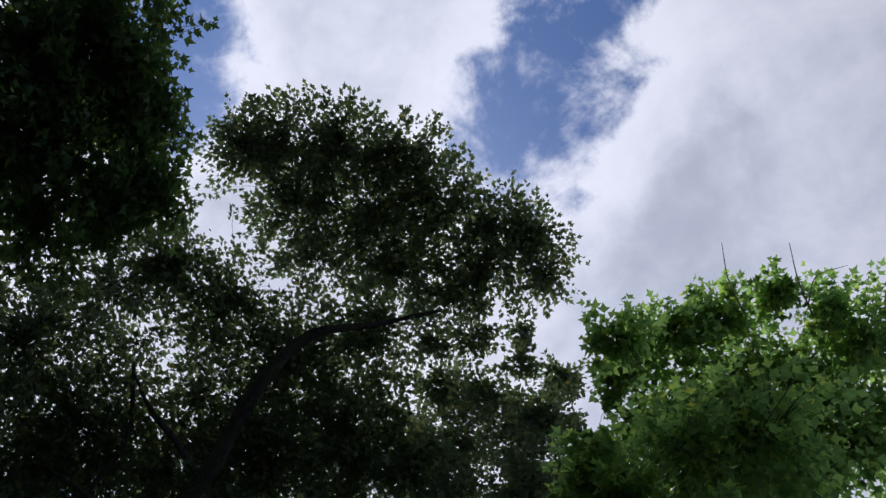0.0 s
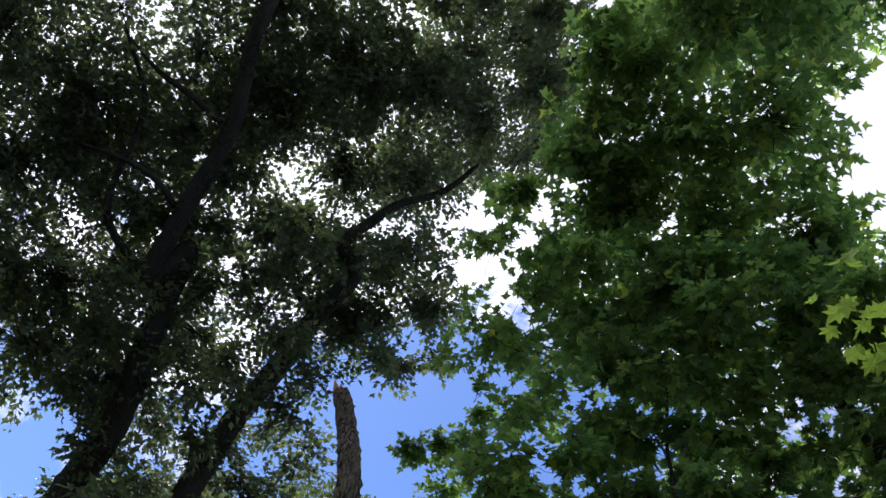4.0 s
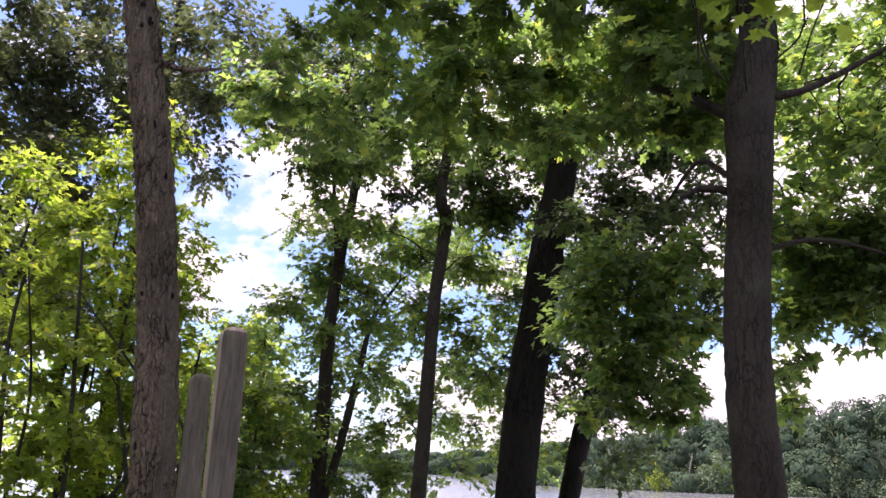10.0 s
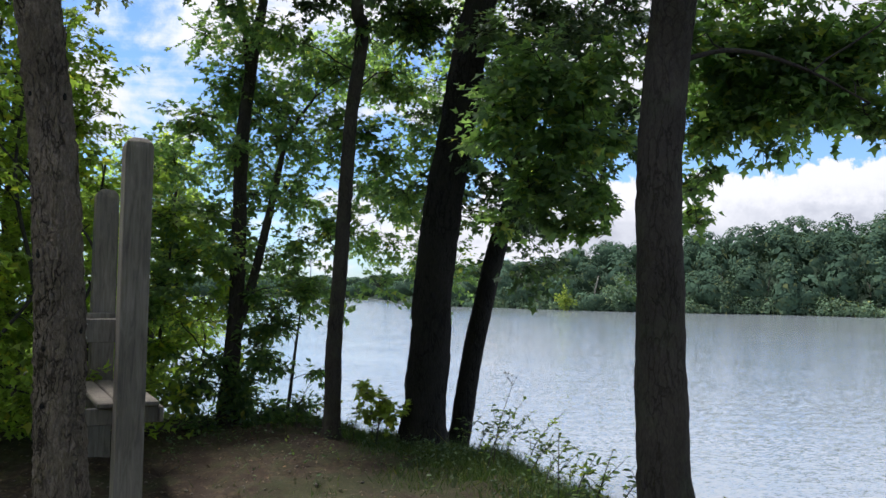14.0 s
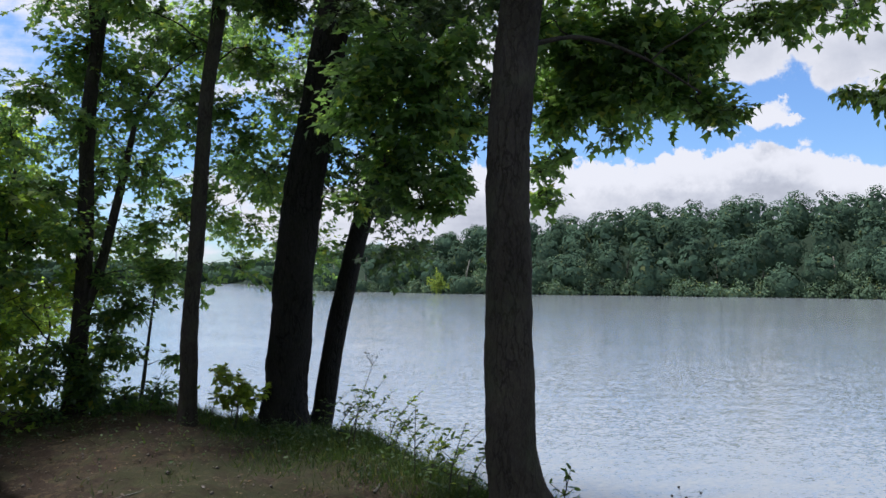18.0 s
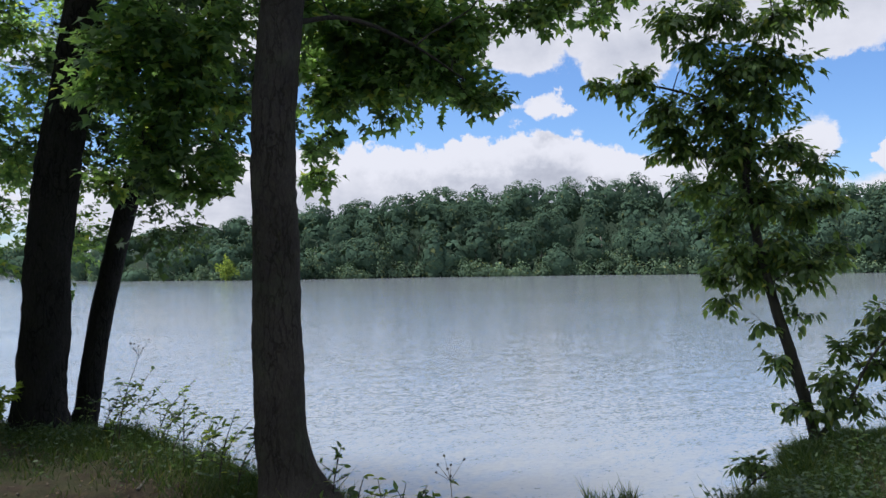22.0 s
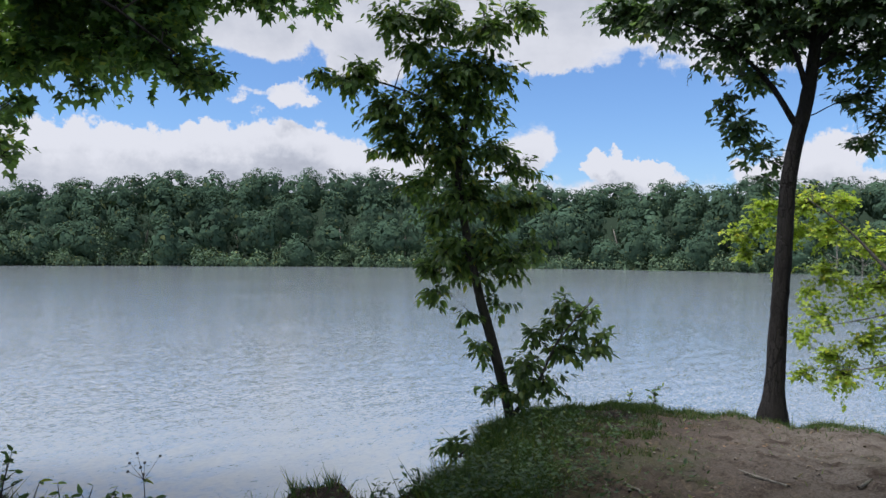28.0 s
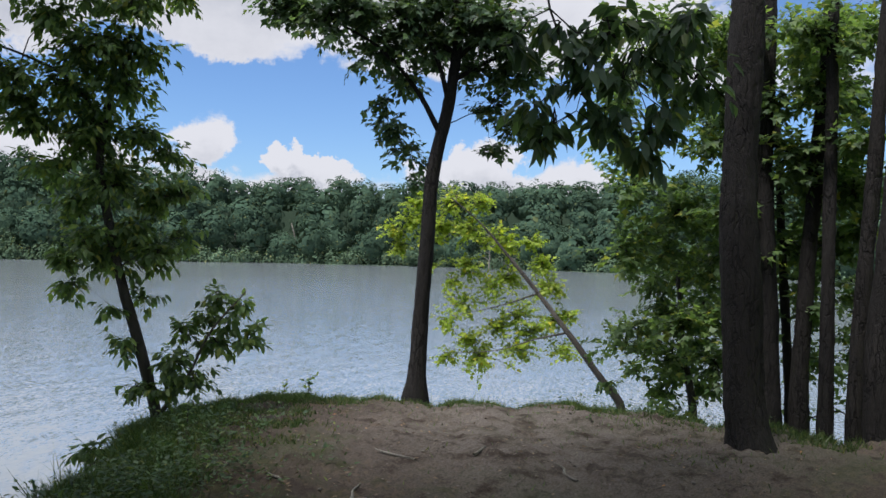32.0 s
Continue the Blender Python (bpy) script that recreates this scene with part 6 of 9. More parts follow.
tree("maple", "two-stemmed dark maple leaning over the lake", [[(-3.5, 8.35, -0.2, 0.355), (-3.49, 8.36, 0.12, 0.258), (-3.45, 8.37, 0.95, 0.221), (-3.38, 8.4, 2.05, 0.21), (-3.24, 8.45, 3.11, 0.199), (-3.09, 8.51, 4.13, 0.183), (-2.92, 8.57, 5.11, 0.167), (-2.81, 8.45, 5.93, 0.14), (-2.65, 8.5, 7.4, 0.118), (-2.55, 8.3, 7.35, 0.097), (-2.26, 8.38, 8.95, 0.065)], [(-3.34, 8.84, -0.25, 0.191), (-3.28, 8.87, -0.07, 0.14), (-3.21, 8.89, 0.43, 0.123), (-3.03, 8.95, 1.44, 0.112), (-2.87, 9, 2.15, 0.106), (-2.74, 9.04, 2.6, 0.101), (-2.6, 9.08, 3.12, 0.067), (-2.48, 9.12, 3.65, 0.039)], [(-2.74, 9.04, 2.6, 0.056), (-2.46, 9.06, 2.98, 0.039), (-2.1, 9.03, 3.34, 0.028), (-1.58, 8.9, 3.28, 0.013)]], [[(-3.49, 9.06, 4.89, 0.38, 0.4), (-2.68, 7.86, 4.18, 0.4, 0.4), (-2.39, 8.5, 4.16, 0.41, 0.5), (-2.61, 8.29, 4.19, 0.48, 0.5), (-1.94, 8.48, 4.31, 0.48, 0.6), (-2.32, 9.47, 4.63, 0.46, 0.6), (-1.47, 8.93, 4.66, 0.5, 0.6), (-1.18, 8.98, 4.4, 0.48, 0.6), (-3.49, 9.07, 3.74, 0.44, 0.4), (-3.46, 9.44, 4.08, 0.46, 0.4), (-2.48, 8.61, 3.61, 0.4, 0.6), (-2.75, 8.88, 3.94, 0.35, 0.6), (-1.95, 9.52, 3.75, 0.41, 0.6), (-1.78, 8.03, 3.44, 0.38, 0.6), (-1.26, 8.17, 3.43, 0.36, 0.6), (-1.43, 8.48, 3.45, 0.38, 0.6), (-3.69, 9.45, 3.69, 0.5, 0.4), (-3.05, 8.55, 2.98, 0.49, 0.4), (-2.64, 8.79, 3.06, 0.35, 0.6)], [(-2.72, 9.25, 3.12, 0.45, 0.6), (-1.73, 8.5, 3.08, 0.46, 0.6), (-1.88, 8.63, 3.04, 0.44, 0.6), (-1.23, 8.98, 3.13, 0.39, 0.6), (-1.45, 8.97, 3.28, 0.47, 0.6), (-3.57, 9.18, 2.89, 0.53, 0.4), (-3.49, 8.93, 2.69, 0.45, 0.4), (-2.91, 9.27, 2.77, 0.47, 0.6), (-2.5, 8.44, 2.42, 0.47, 0.6), (-2.05, 9.52, 2.89, 0.47, 0.5), (-1.7, 8.03, 2.42, 0.36, 0.5), (-3.18, 9.3, 1.82, 0.39, 0.2), (-2.73, 9.46, 2.3, 0.56, 0.4), (-2.29, 8.04, 1.8, 0.41, 0.4), (-2.55, 10.04, 1.94, 0.59, 0.3), (-1.54, 10.01, 1.84, 0.41, 0.1)], [(-3.25, 9.39, 4.75, 0.54, 0.8), (-2.58, 9.55, 4.86, 0.63, 0.9), (-1.94, 9.75, 4.72, 0.63, 0.9), (-3.83, 9.18, 4.74, 0.4, 0.6), (-4.95, 8.42, 4.96, 0.49, 0.6), (-4, 8.93, 4.9, 0.54, 0.8), (-2.53, 9.37, 5.12, 0.58, 0.8), (-2.07, 9.6, 4.76, 0.49, 0.8), (-2.97, 9.67, 4.16, 0.45, 0.7), (-2.3, 9.83, 4.22, 0.54, 0.8)], [(-5.05, 6.31, 6.17, 0.43, 0.6), (-5.58, 7.69, 6.58, 0.57, 0.6), (-5.81, 8.32, 7.05, 0.48, 0.6), (-5.52, 8.52, 6.97, 0.43, 0.6), (-4.54, 7.95, 6.94, 0.51, 0.6), (-3.87, 7.28, 6.36, 0.41, 0.6), (-3.67, 7.77, 6.12, 0.52, 0.7), (-3.82, 8.44, 6.89, 0.44, 0.7), (-3.3, 8.75, 7.05, 0.53, 0.7), (-3.03, 9.05, 6.91, 0.59, 0.7), (-2.41, 9.06, 6.95, 0.44, 0.7), (-2.42, 7.77, 6.1, 0.46, 0.7), (-2.01, 10.29, 7.01, 0.49, 0.7), (-1.6, 8.05, 6.22, 0.49, 0.7), (-5.47, 7.67, 6.09, 0.39, 0.4), (-6.35, 8.21, 6.16, 0.46, 0.4), (-5.25, 8.31, 6.05, 0.61, 0.5), (-5.26, 7.85, 6.31, 0.57, 0.5), (-4.87, 8.99, 6.78, 0.64, 0.5)], [(-4.68, 8.4, 6.44, 0.44, 0.5), (-3.83, 8.9, 6.54, 0.55, 0.6), (-4.47, 9.38, 6.41, 0.43, 0.6), (-3.24, 8.59, 6.21, 0.48, 0.7), (-3.55, 9.7, 6.79, 0.47, 0.7), (-2.76, 9.81, 6.39, 0.58, 0.7), (-2.33, 8.1, 5.81, 0.5, 0.7), (-1.79, 8.29, 5.71, 0.46, 0.7), (-1.61, 8.49, 5.35, 0.42, 0.7), (-1.18, 8.75, 5.55, 0.38, 0.7), (-1.17, 9.44, 5.73, 0.48, 0.7), (-0.62, 9.42, 5.61, 0.4, 0.7), (-0.93, 9.76, 6.35, 0.44, 0.7), (-5.49, 7.17, 5, 0.5, 0.5), (-5.8, 7.86, 5.34, 0.59, 0.5), (-4.93, 7.59, 5.32, 0.38, 0.6), (-5.55, 8.28, 5.7, 0.55, 0.6), (-4.11, 7.75, 4.8, 0.46, 0.5), (-4.25, 7.68, 5.22, 0.41, 0.5)], [(-3.94, 8.47, 5.02, 0.54, 0.5), (-3.85, 8.62, 5.45, 0.52, 0.5), (-3.36, 9.81, 5.74, 0.54, 0.5), (-3.51, 9.42, 5.39, 0.45, 0.5), (-2.92, 9.88, 5.94, 0.46, 0.6), (-3.23, 10.31, 6.06, 0.65, 0.6), (-2.04, 8.96, 5.31, 0.54, 0.7), (-1.85, 9.05, 5.31, 0.5, 0.7), (-1.52, 9.27, 5.21, 0.44, 0.7), (-1.2, 8.54, 5.13, 0.46, 0.7)]], "maple_small", 0.085, LEAF_SHADED, BARK_BLACK, 19, 22, 0.05, 0.012, fill=0.85)
tree("slender_tree", "slender straight dark tree at the bank edge", [[(-4.34, 7.83, -0.1, 0.13), (-4.33, 7.84, 0.19, 0.1), (-4.32, 7.84, 0.95, 0.085), (-4.27, 7.87, 2.03, 0.078), (-4.22, 7.9, 3.26, 0.072), (-4.13, 7.94, 4.53, 0.068), (-4.09, 7.81, 4.5, 0.066), (-4.03, 7.9, 5.58, 0.055), (-3.85, 8.04, 6.92, 0.045), (-3.73, 7.85, 6.8, 0.03)]], [[(-7.51, 9.59, 5.26, 0.62, 0.3), (-6.37, 9.06, 4.91, 0.56, 0.3), (-7.16, 9.98, 5.28, 0.6, 0.3), (-5.35, 8.35, 4.46, 0.41, 0.3), (-5.59, 9.15, 4.44, 0.41, 0.3), (-5.8, 10.92, 5.26, 0.49, 0.3), (-6.14, 10.55, 4.97, 0.56, 0.3), (-5.18, 11.05, 5.08, 0.69, 0.3), (-5.02, 10.17, 5.05, 0.57, 0.3), (-3.67, 10.32, 4.76, 0.58, 0.3), (-3.44, 9.49, 4.53, 0.5, 0.3), (-7.18, 9.06, 3.77, 0.61, 0.3), (-7, 8.95, 3.92, 0.52, 0.3), (-7.35, 10.17, 4.3, 0.56, 0.3)], [(-5.96, 8.59, 3.7, 0.44, 0.3), (-6.13, 9.82, 4.48, 0.57, 0.3), (-6.02, 9.94, 4.39, 0.59, 0.3), (-5.38, 9.67, 4.43, 0.59, 0.3), (-5.55, 10.8, 4.65, 0.51, 0.3), (-4.05, 9.19, 4.08, 0.46, 0.3), (-4.4, 9.21, 4.16, 0.42, 0.3), (-4, 10.08, 3.87, 0.41, 0.3), (-4.36, 10.72, 4.61, 0.66, 0.3), (-8.34, 9.38, 3.6, 0.6, 0.3), (-7.18, 8.19, 2.94, 0.42, 0.3), (-6.69, 8.05, 3.11, 0.58, 0.3), (-7.87, 9.7, 3.19, 0.48, 0.3), (-7.17, 9.9, 3.52, 0.46, 0.3), (-7.07, 9.81, 3.34, 0.69, 0.3), (-6.15, 9.83, 3.68, 0.62, 0.3), (-6.66, 10.11, 3.26, 0.68, 0.3), (-6.06, 10.78, 3.96, 0.65, 0.3), (-5.18, 9.22, 3.42, 0.54, 0.3)], [(-4.67, 9.51, 3.09, 0.48, 0.3), (-4.51, 10.34, 3.47, 0.42, 0.3), (-4.24, 10.39, 3.43, 0.63, 0.3), (-4.22, 11.93, 3.87, 0.58, 0.3), (-8.2, 9.51, 2.65, 0.69, 0.2), (-7.58, 8.75, 2.59, 0.63, 0.2), (-7.74, 9.31, 2.59, 0.65, 0.2), (-6.72, 8.8, 2.55, 0.44, 0.2), (-5.89, 8.54, 2.76, 0.47, 0.3), (-6, 8.4, 2.26, 0.57, 0.3), (-6.71, 10.58, 2.93, 0.61, 0.3), (-6.1, 10.11, 2.81, 0.56, 0.3), (-5.72, 10.21, 2.53, 0.47, 0.3), (-5.14, 9.08, 2.36, 0.55, 0.3), (-4.21, 9.45, 2.74, 0.55, 0.3), (-5.46, 11.12, 3.13, 0.51, 0.3), (-4.02, 9.89, 2.46, 0.55, 0.3), (-3.46, 9.53, 2.79, 0.37, 0.3), (-7.32, 8.6, 1.88, 0.64, 0.1)], [(-7.59, 9.07, 2.17, 0.46, 0.2), (-6.63, 9.48, 1.84, 0.58, 0.2), (-6.65, 9.43, 2, 0.48, 0.2), (-5.5, 8.95, 2.16, 0.47, 0.3), (-5.66, 9.16, 1.94, 0.51, 0.3), (-5.22, 10.31, 2.29, 0.53, 0.3), (-5.78, 11.27, 2.19, 0.51, 0.3), (-4.41, 10.42, 2, 0.56, 0.3), (-4.61, 9.49, 1.65, 0.55, 0.3), (-3.94, 10.33, 1.85, 0.59, 0.3), (-4.04, 10.19, 2.01, 0.56, 0.3)]], "maple_small", 0.088, LEAF_MAPLE, BARK_MAPLE, 20, 14, 0.05, 0.005, fill=1.0)
tree("forked_tree", "slim forked tree with thin airy foliage", [[(-5.93, 8.23, -0.03, 0.15), (-5.92, 8.23, 0.33, 0.115), (-5.9, 8.25, 1.05, 0.095), (-5.88, 8.27, 2.06, 0.085), (-5.88, 8.27, 3.09, 0.078), (-5.84, 8.3, 3.93, 0.072), (-5.76, 8.35, 4.65, 0.06), (-5.57, 8.41, 5.91, 0.05), (-5.39, 8.52, 6.84, 0.04), (-5.35, 8.46, 6.94, 0.03)], [(-5.83, 8.3, 4, 0.04), (-5.87, 8.28, 4.56, 0.03), (-5.92, 8.24, 5.13, 0.025), (-5.94, 8.14, 6.02, 0.015)], [(-5.87, 8.27, 1.12, 0.06), (-5.74, 8.36, 1.66, 0.055), (-5.63, 8.44, 2.27, 0.05), (-5.54, 8.5, 2.83, 0.04), (-5.43, 8.58, 3.46, 0.025), (-5.1, 8.66, 3.95, 0.012)]], [[(-5.28, 5.05, 7.5, 0.31, 1), (-5.01, 5.21, 7.59, 0.29, 1), (-4.77, 5.45, 7.58, 0.33, 0.8), (-5.12, 5.54, 7.19, 0.33, 0.8), (-4.53, 5.3, 7.89, 0.25, 1), (-4.67, 6.32, 6.93, 0.33, 1), (-4.98, 5.97, 7.04, 0.33, 1)], [(-6.31, 6.89, 6.06, 0.5, 0.5), (-6.22, 7.06, 5.99, 0.39, 0.5), (-5.47, 7.17, 5.8, 0.51, 0.5), (-5.53, 7.18, 5.82, 0.51, 0.5), (-4.98, 7.56, 6.13, 0.45, 0.5), (-6.03, 8.78, 6.4, 0.6, 0.5), (-4.73, 8.95, 6.28, 0.45, 0.5), (-4.67, 8.59, 5.97, 0.4, 0.5), (-5.11, 7.09, 4.96, 0.36, 0.5), (-6.44, 8.77, 6, 0.67, 0.5), (-5.61, 8.77, 5.64, 0.46, 0.5), (-4.83, 7.29, 5, 0.44, 0.5), (-5.15, 9.66, 6.19, 0.61, 0.6), (-4.41, 8.16, 5.11, 0.45, 0.6), (-4.01, 8.92, 5.59, 0.6, 0.5), (-3.92, 8.19, 5, 0.42, 0.5), (-3.14, 8.61, 5.41, 0.56, 0.6)], [(-3.36, 9.21, 5.41, 0.44, 0.6), (-5.36, 7.29, 4.59, 0.42, 0.4), (-5.5, 7.85, 4.57, 0.4, 0.4), (-5.96, 9.64, 4.94, 0.54, 0.4), (-4.91, 7.59, 4.37, 0.4, 0.4), (-4.13, 8.11, 4.47, 0.38, 0.5), (-4.99, 9.52, 4.83, 0.47, 0.5), (-3.87, 8.86, 4.87, 0.56, 0.5), (-3.96, 8.99, 4.7, 0.45, 0.5), (-3.59, 10.2, 5.08, 0.42, 0.5), (-3.59, 10.28, 5.25, 0.63, 0.5), (-6.23, 8.49, 3.96, 0.43, 0.5), (-6.04, 8.41, 4.18, 0.61, 0.5), (-6.3, 9.37, 4.15, 0.53, 0.5), (-6.13, 9.44, 4.02, 0.64, 0.5), (-5.13, 9.17, 4.41, 0.48, 0.4)], [(-5.18, 9.56, 4.57, 0.61, 0.4), (-4.38, 9.06, 4.19, 0.44, 0.5), (-4.44, 9.77, 4.16, 0.49, 0.5), (-3.36, 9.54, 3.96, 0.48, 0.5), (-3.71, 10.72, 4.57, 0.47, 0.5), (-2.89, 10.28, 4.52, 0.6, 0.4), (-3.06, 10.51, 4.39, 0.54, 0.4), (-7.31, 9.09, 3.8, 0.6, 0.3), (-6.8, 9.5, 3.44, 0.59, 0.4), (-5.84, 8.04, 3.24, 0.39, 0.4), (-5.9, 9.96, 3.48, 0.45, 0.5), (-5.07, 7.89, 3.29, 0.4, 0.5), (-4.57, 8.96, 3.51, 0.54, 0.4), (-4.8, 8.67, 3.56, 0.49, 0.4), (-4.41, 10.28, 3.86, 0.55, 0.4), (-4.48, 9.45, 3.22, 0.53, 0.4), (-4.21, 10.84, 3.5, 0.59, 0.3), (-3.17, 10.02, 3.66, 0.44, 0.3), (-6.26, 7.53, 2.34, 0.56, 0.3)], [(-6.08, 8.02, 2.44, 0.43, 0.4), (-6.42, 8.77, 2.47, 0.4, 0.4), (-5.12, 8.19, 2.7, 0.53, 0.3), (-5.39, 10.09, 2.7, 0.48, 0.4), (-5.35, 10.46, 3.05, 0.56, 0.4), (-4.75, 10.57, 2.82, 0.66, 0.4), (-3.97, 8.84, 2.72, 0.48, 0.4), (-3.2, 8.98, 2.44, 0.44, 0.3), (-2.95, 10.69, 3.06, 0.63, 0.4), (-3.07, 10.69, 2.68, 0.43, 0.4), (-7.51, 9.16, 2.09, 0.66, 0.5), (-6.3, 7.88, 1.91, 0.51, 0.5), (-5.6, 7.62, 2.01, 0.4, 0.5), (-6.73, 9.24, 2.06, 0.45, 0.5), (-6.5, 10.06, 2, 0.64, 0.3), (-5.06, 9.42, 2.26, 0.43, 0.3), (-4.78, 10.27, 2.23, 0.45, 0.3), (-4.37, 11.14, 1.82, 0.62, 0.2), (-2.83, 9.47, 2.29, 0.37, 0.1)], [(-7.24, 8.83, 1.17, 0.43, 0.5), (-6.21, 7.37, 1.6, 0.45, 0.5), (-6.79, 9.82, 1.46, 0.69, 0.4), (-6.99, 9.48, 1.52, 0.53, 0.4), (-5.38, 8.94, 1.63, 0.43, 0.4), (-5.05, 8.51, 1.54, 0.54, 0.4), (-5.54, 10, 1.41, 0.49, 0.2), (-3.78, 9.11, 1.44, 0.47, 0.1)]], "maple_small", 0.088, LEAF_MAPLE, BARK_MAPLE, 21, 14, 0.05, 0.005, fill=1.2)
tree("shrub", "leafy green shrub at the water's edge", [[(-5.4, 8.6, -0.4, 0.03), (-5.3, 8.6, 0.6, 0.02), (-5.2, 8.6, 1.4, 0.01)]], [[(-5.33, 8.45, 1.18, 0.26, 0.8), (-5.55, 8.27, 0.75, 0.34, 0.9), (-5.37, 8.31, 0.2, 0.3, 1), (-5.71, 8.12, 0.53, 0.3, 1), (-5.12, 8.44, 0, 0.19, 1), (-5.61, 8.26, 1.49, 0.26, 0.7), (-5.52, 8.37, 0.74, 0.26, 1), (-5.09, 8.57, 0.22, 0.24, 1), (-6.01, 7.89, -0.01, 0.34, 1), (-5.75, 8.15, 0.36, 0.34, 1), (-5.17, 8.46, -0.1, 0.22, 1), (-5.99, 8.03, 0.75, 0.3, 0.7), (-6.19, 7.81, 0.37, 0.34, 0.8), (-5.49, 8.42, 1.07, 0.26, 0.8), (-5.01, 8.67, 0.61, 0.21, 0.8), (-5.6, 8.19, -0.02, 0.3, 1), (-5.57, 8.32, 1.11, 0.3, 1), (-5.33, 8.44, 0.6, 0.21, 0.8), (-6.37, 7.68, 0.87, 0.3, 0.7)], [(-6.08, 7.87, 0.5, 0.34, 0.8), (-5.64, 8.17, 0.23, 0.3, 1), (-6.56, 7.54, 1.36, 0.34, 1), (-5.48, 8.39, 1.37, 0.26, 0.7)]], "simple", 0.085, LEAF_MAPLE, BARK_YOUNG, 22, 8, fill=0.95, category="shrub")
# Given the yellow leaf's paler colour to stand for skylight off the lake.
tree("sapling", "small bright maple sapling at the bank edge", [[(-3.89, 8.03, 0.02, 0.012), (-3.87, 8.04, 0.28, 0.009), (-3.94, 8, 0.51, 0.005)]], [[(-3.93, 7.82, 0.53, 0.19, 1), (-3.78, 7.88, 0.42, 0.19, 1), (-3.67, 7.91, 0.25, 0.19, 1), (-3.87, 7.82, 0.31, 0.15, 1)]], "maple_mid", 0.066, LEAF_YELLOW, BARK_YOUNG, 23, 6, fill=1.0)
tree("elm", "young elm leaning out from the bank over the lake", [[(3.56, 7, -0.35, 0.1), (3.53, 7.01, -0.14, 0.065), (3.51, 7.02, -0.01, 0.055), (3.43, 7.07, 0.38, 0.05), (3.26, 7.15, 1.06, 0.045), (3.15, 7.2, 1.59, 0.04), (3.06, 7.24, 2.27, 0.034), (3.17, 7.19, 2.91, 0.026), (3.33, 7.11, 3.33, 0.015)], [(3.06, 7.24, 2.27, 0.02), (2.9, 7.3, 2.8, 0.016), (2.46, 7.47, 3.05, 0.01), (1.8, 7.65, 3.11, 0.005)], [(3.52, 7.02, -0.04, 0.025), (3.68, 6.82, 0.3, 0.015), (3.8, 6.63, 0.73, 0.01), (4.05, 6.47, 1.09, 0.005)]], [[(2.44, 7.26, 3.58, 0.34, 1), (2.81, 7.11, 3.63, 0.37, 1), (3.2, 6.97, 3.54, 0.37, 1), (3.5, 6.77, 3.65, 0.26, 1), (2.65, 7.26, 3.34, 0.30, 1), (3.1, 7.11, 3.2, 0.42, 1), (2.45, 7.45, 2.84, 0.34, 1), (2.04, 7.53, 3.03, 0.22, 1), (2.18, 7.48, 3.08, 0.23, 1), (2.8, 7.33, 2.8, 0.45, 1), (3.23, 7.13, 2.85, 0.37, 1), (2.57, 7.47, 2.48, 0.34, 1), (2.97, 7.33, 2.38, 0.42, 1), (3.4, 7.12, 2.44, 0.34, 1), (3.6, 7.04, 2.28, 0.23, 1), (2.74, 7.45, 2.12, 0.30, 1), (3.19, 7.27, 2.02, 0.45, 1), (3.53, 7.11, 1.91, 0.30, 1), (3.34, 7.22, 1.59, 0.37, 1)], [(2.87, 7.23, 3.1, 0.34, 1), (3.01, 7.28, 2.59, 0.37, 1), (3.34, 7.01, 3.15, 0.30, 1), (3.2, 7.28, 1.37, 0.34, 1), (2.51, 7.46, 2.64, 0.26, 1), (3.71, 7.01, 1.96, 0.23, 1), (2.9, 7.41, 1.8, 0.26, 1), (2.18, 7.46, 3.18, 0.19, 1), (1.84, 7.56, 3.12, 0.14, 1)], [(2.96, 7.28, 1.48, 0.34, 1), (3.49, 7.03, 1.43, 0.34, 1), (3.72, 6.91, 1.54, 0.20, 0.6), (2.87, 7.31, 1.11, 0.18, 1), (3.15, 7.17, 0.9, 0.17, 0.8), (3.39, 7.06, 1.01, 0.18, 0.8), (3.66, 6.89, 0.71, 0.18, 1), (3.94, 6.76, 1.02, 0.19, 1), (4.11, 6.65, 0.92, 0.17, 1), (3.92, 6.73, 0.61, 0.23, 1), (4.13, 6.59, 0.62, 0.18, 1), (3.72, 6.79, 0.3, 0.26, 1), (3.6, 6.89, 0.45, 0.23, 1), (3.31, 7, 0.24, 0.15, 1), (3.04, 7.01, -0.26, 0.20, 1), (3.32, 6.9, -0.15, 0.23, 1), (2.89, 7.06, -0.28, 0.14, 1), (3.24, 7.09, 0.59, 0.20, 0.8), (3.84, 6.8, 0.81, 0.18, 1)], [(4.01, 6.69, 0.77, 0.17, 1), (3.49, 6.9, 0.2, 0.19, 1), (2.82, 7.34, 1.32, 0.20, 1), (4.22, 6.55, 0.72, 0.12, 1)]], "oval", 0.082, LEAF_ELM, BARK_YOUNG, 24, 12, 0.06, 0.003, fill=1.0, droop=0.6)
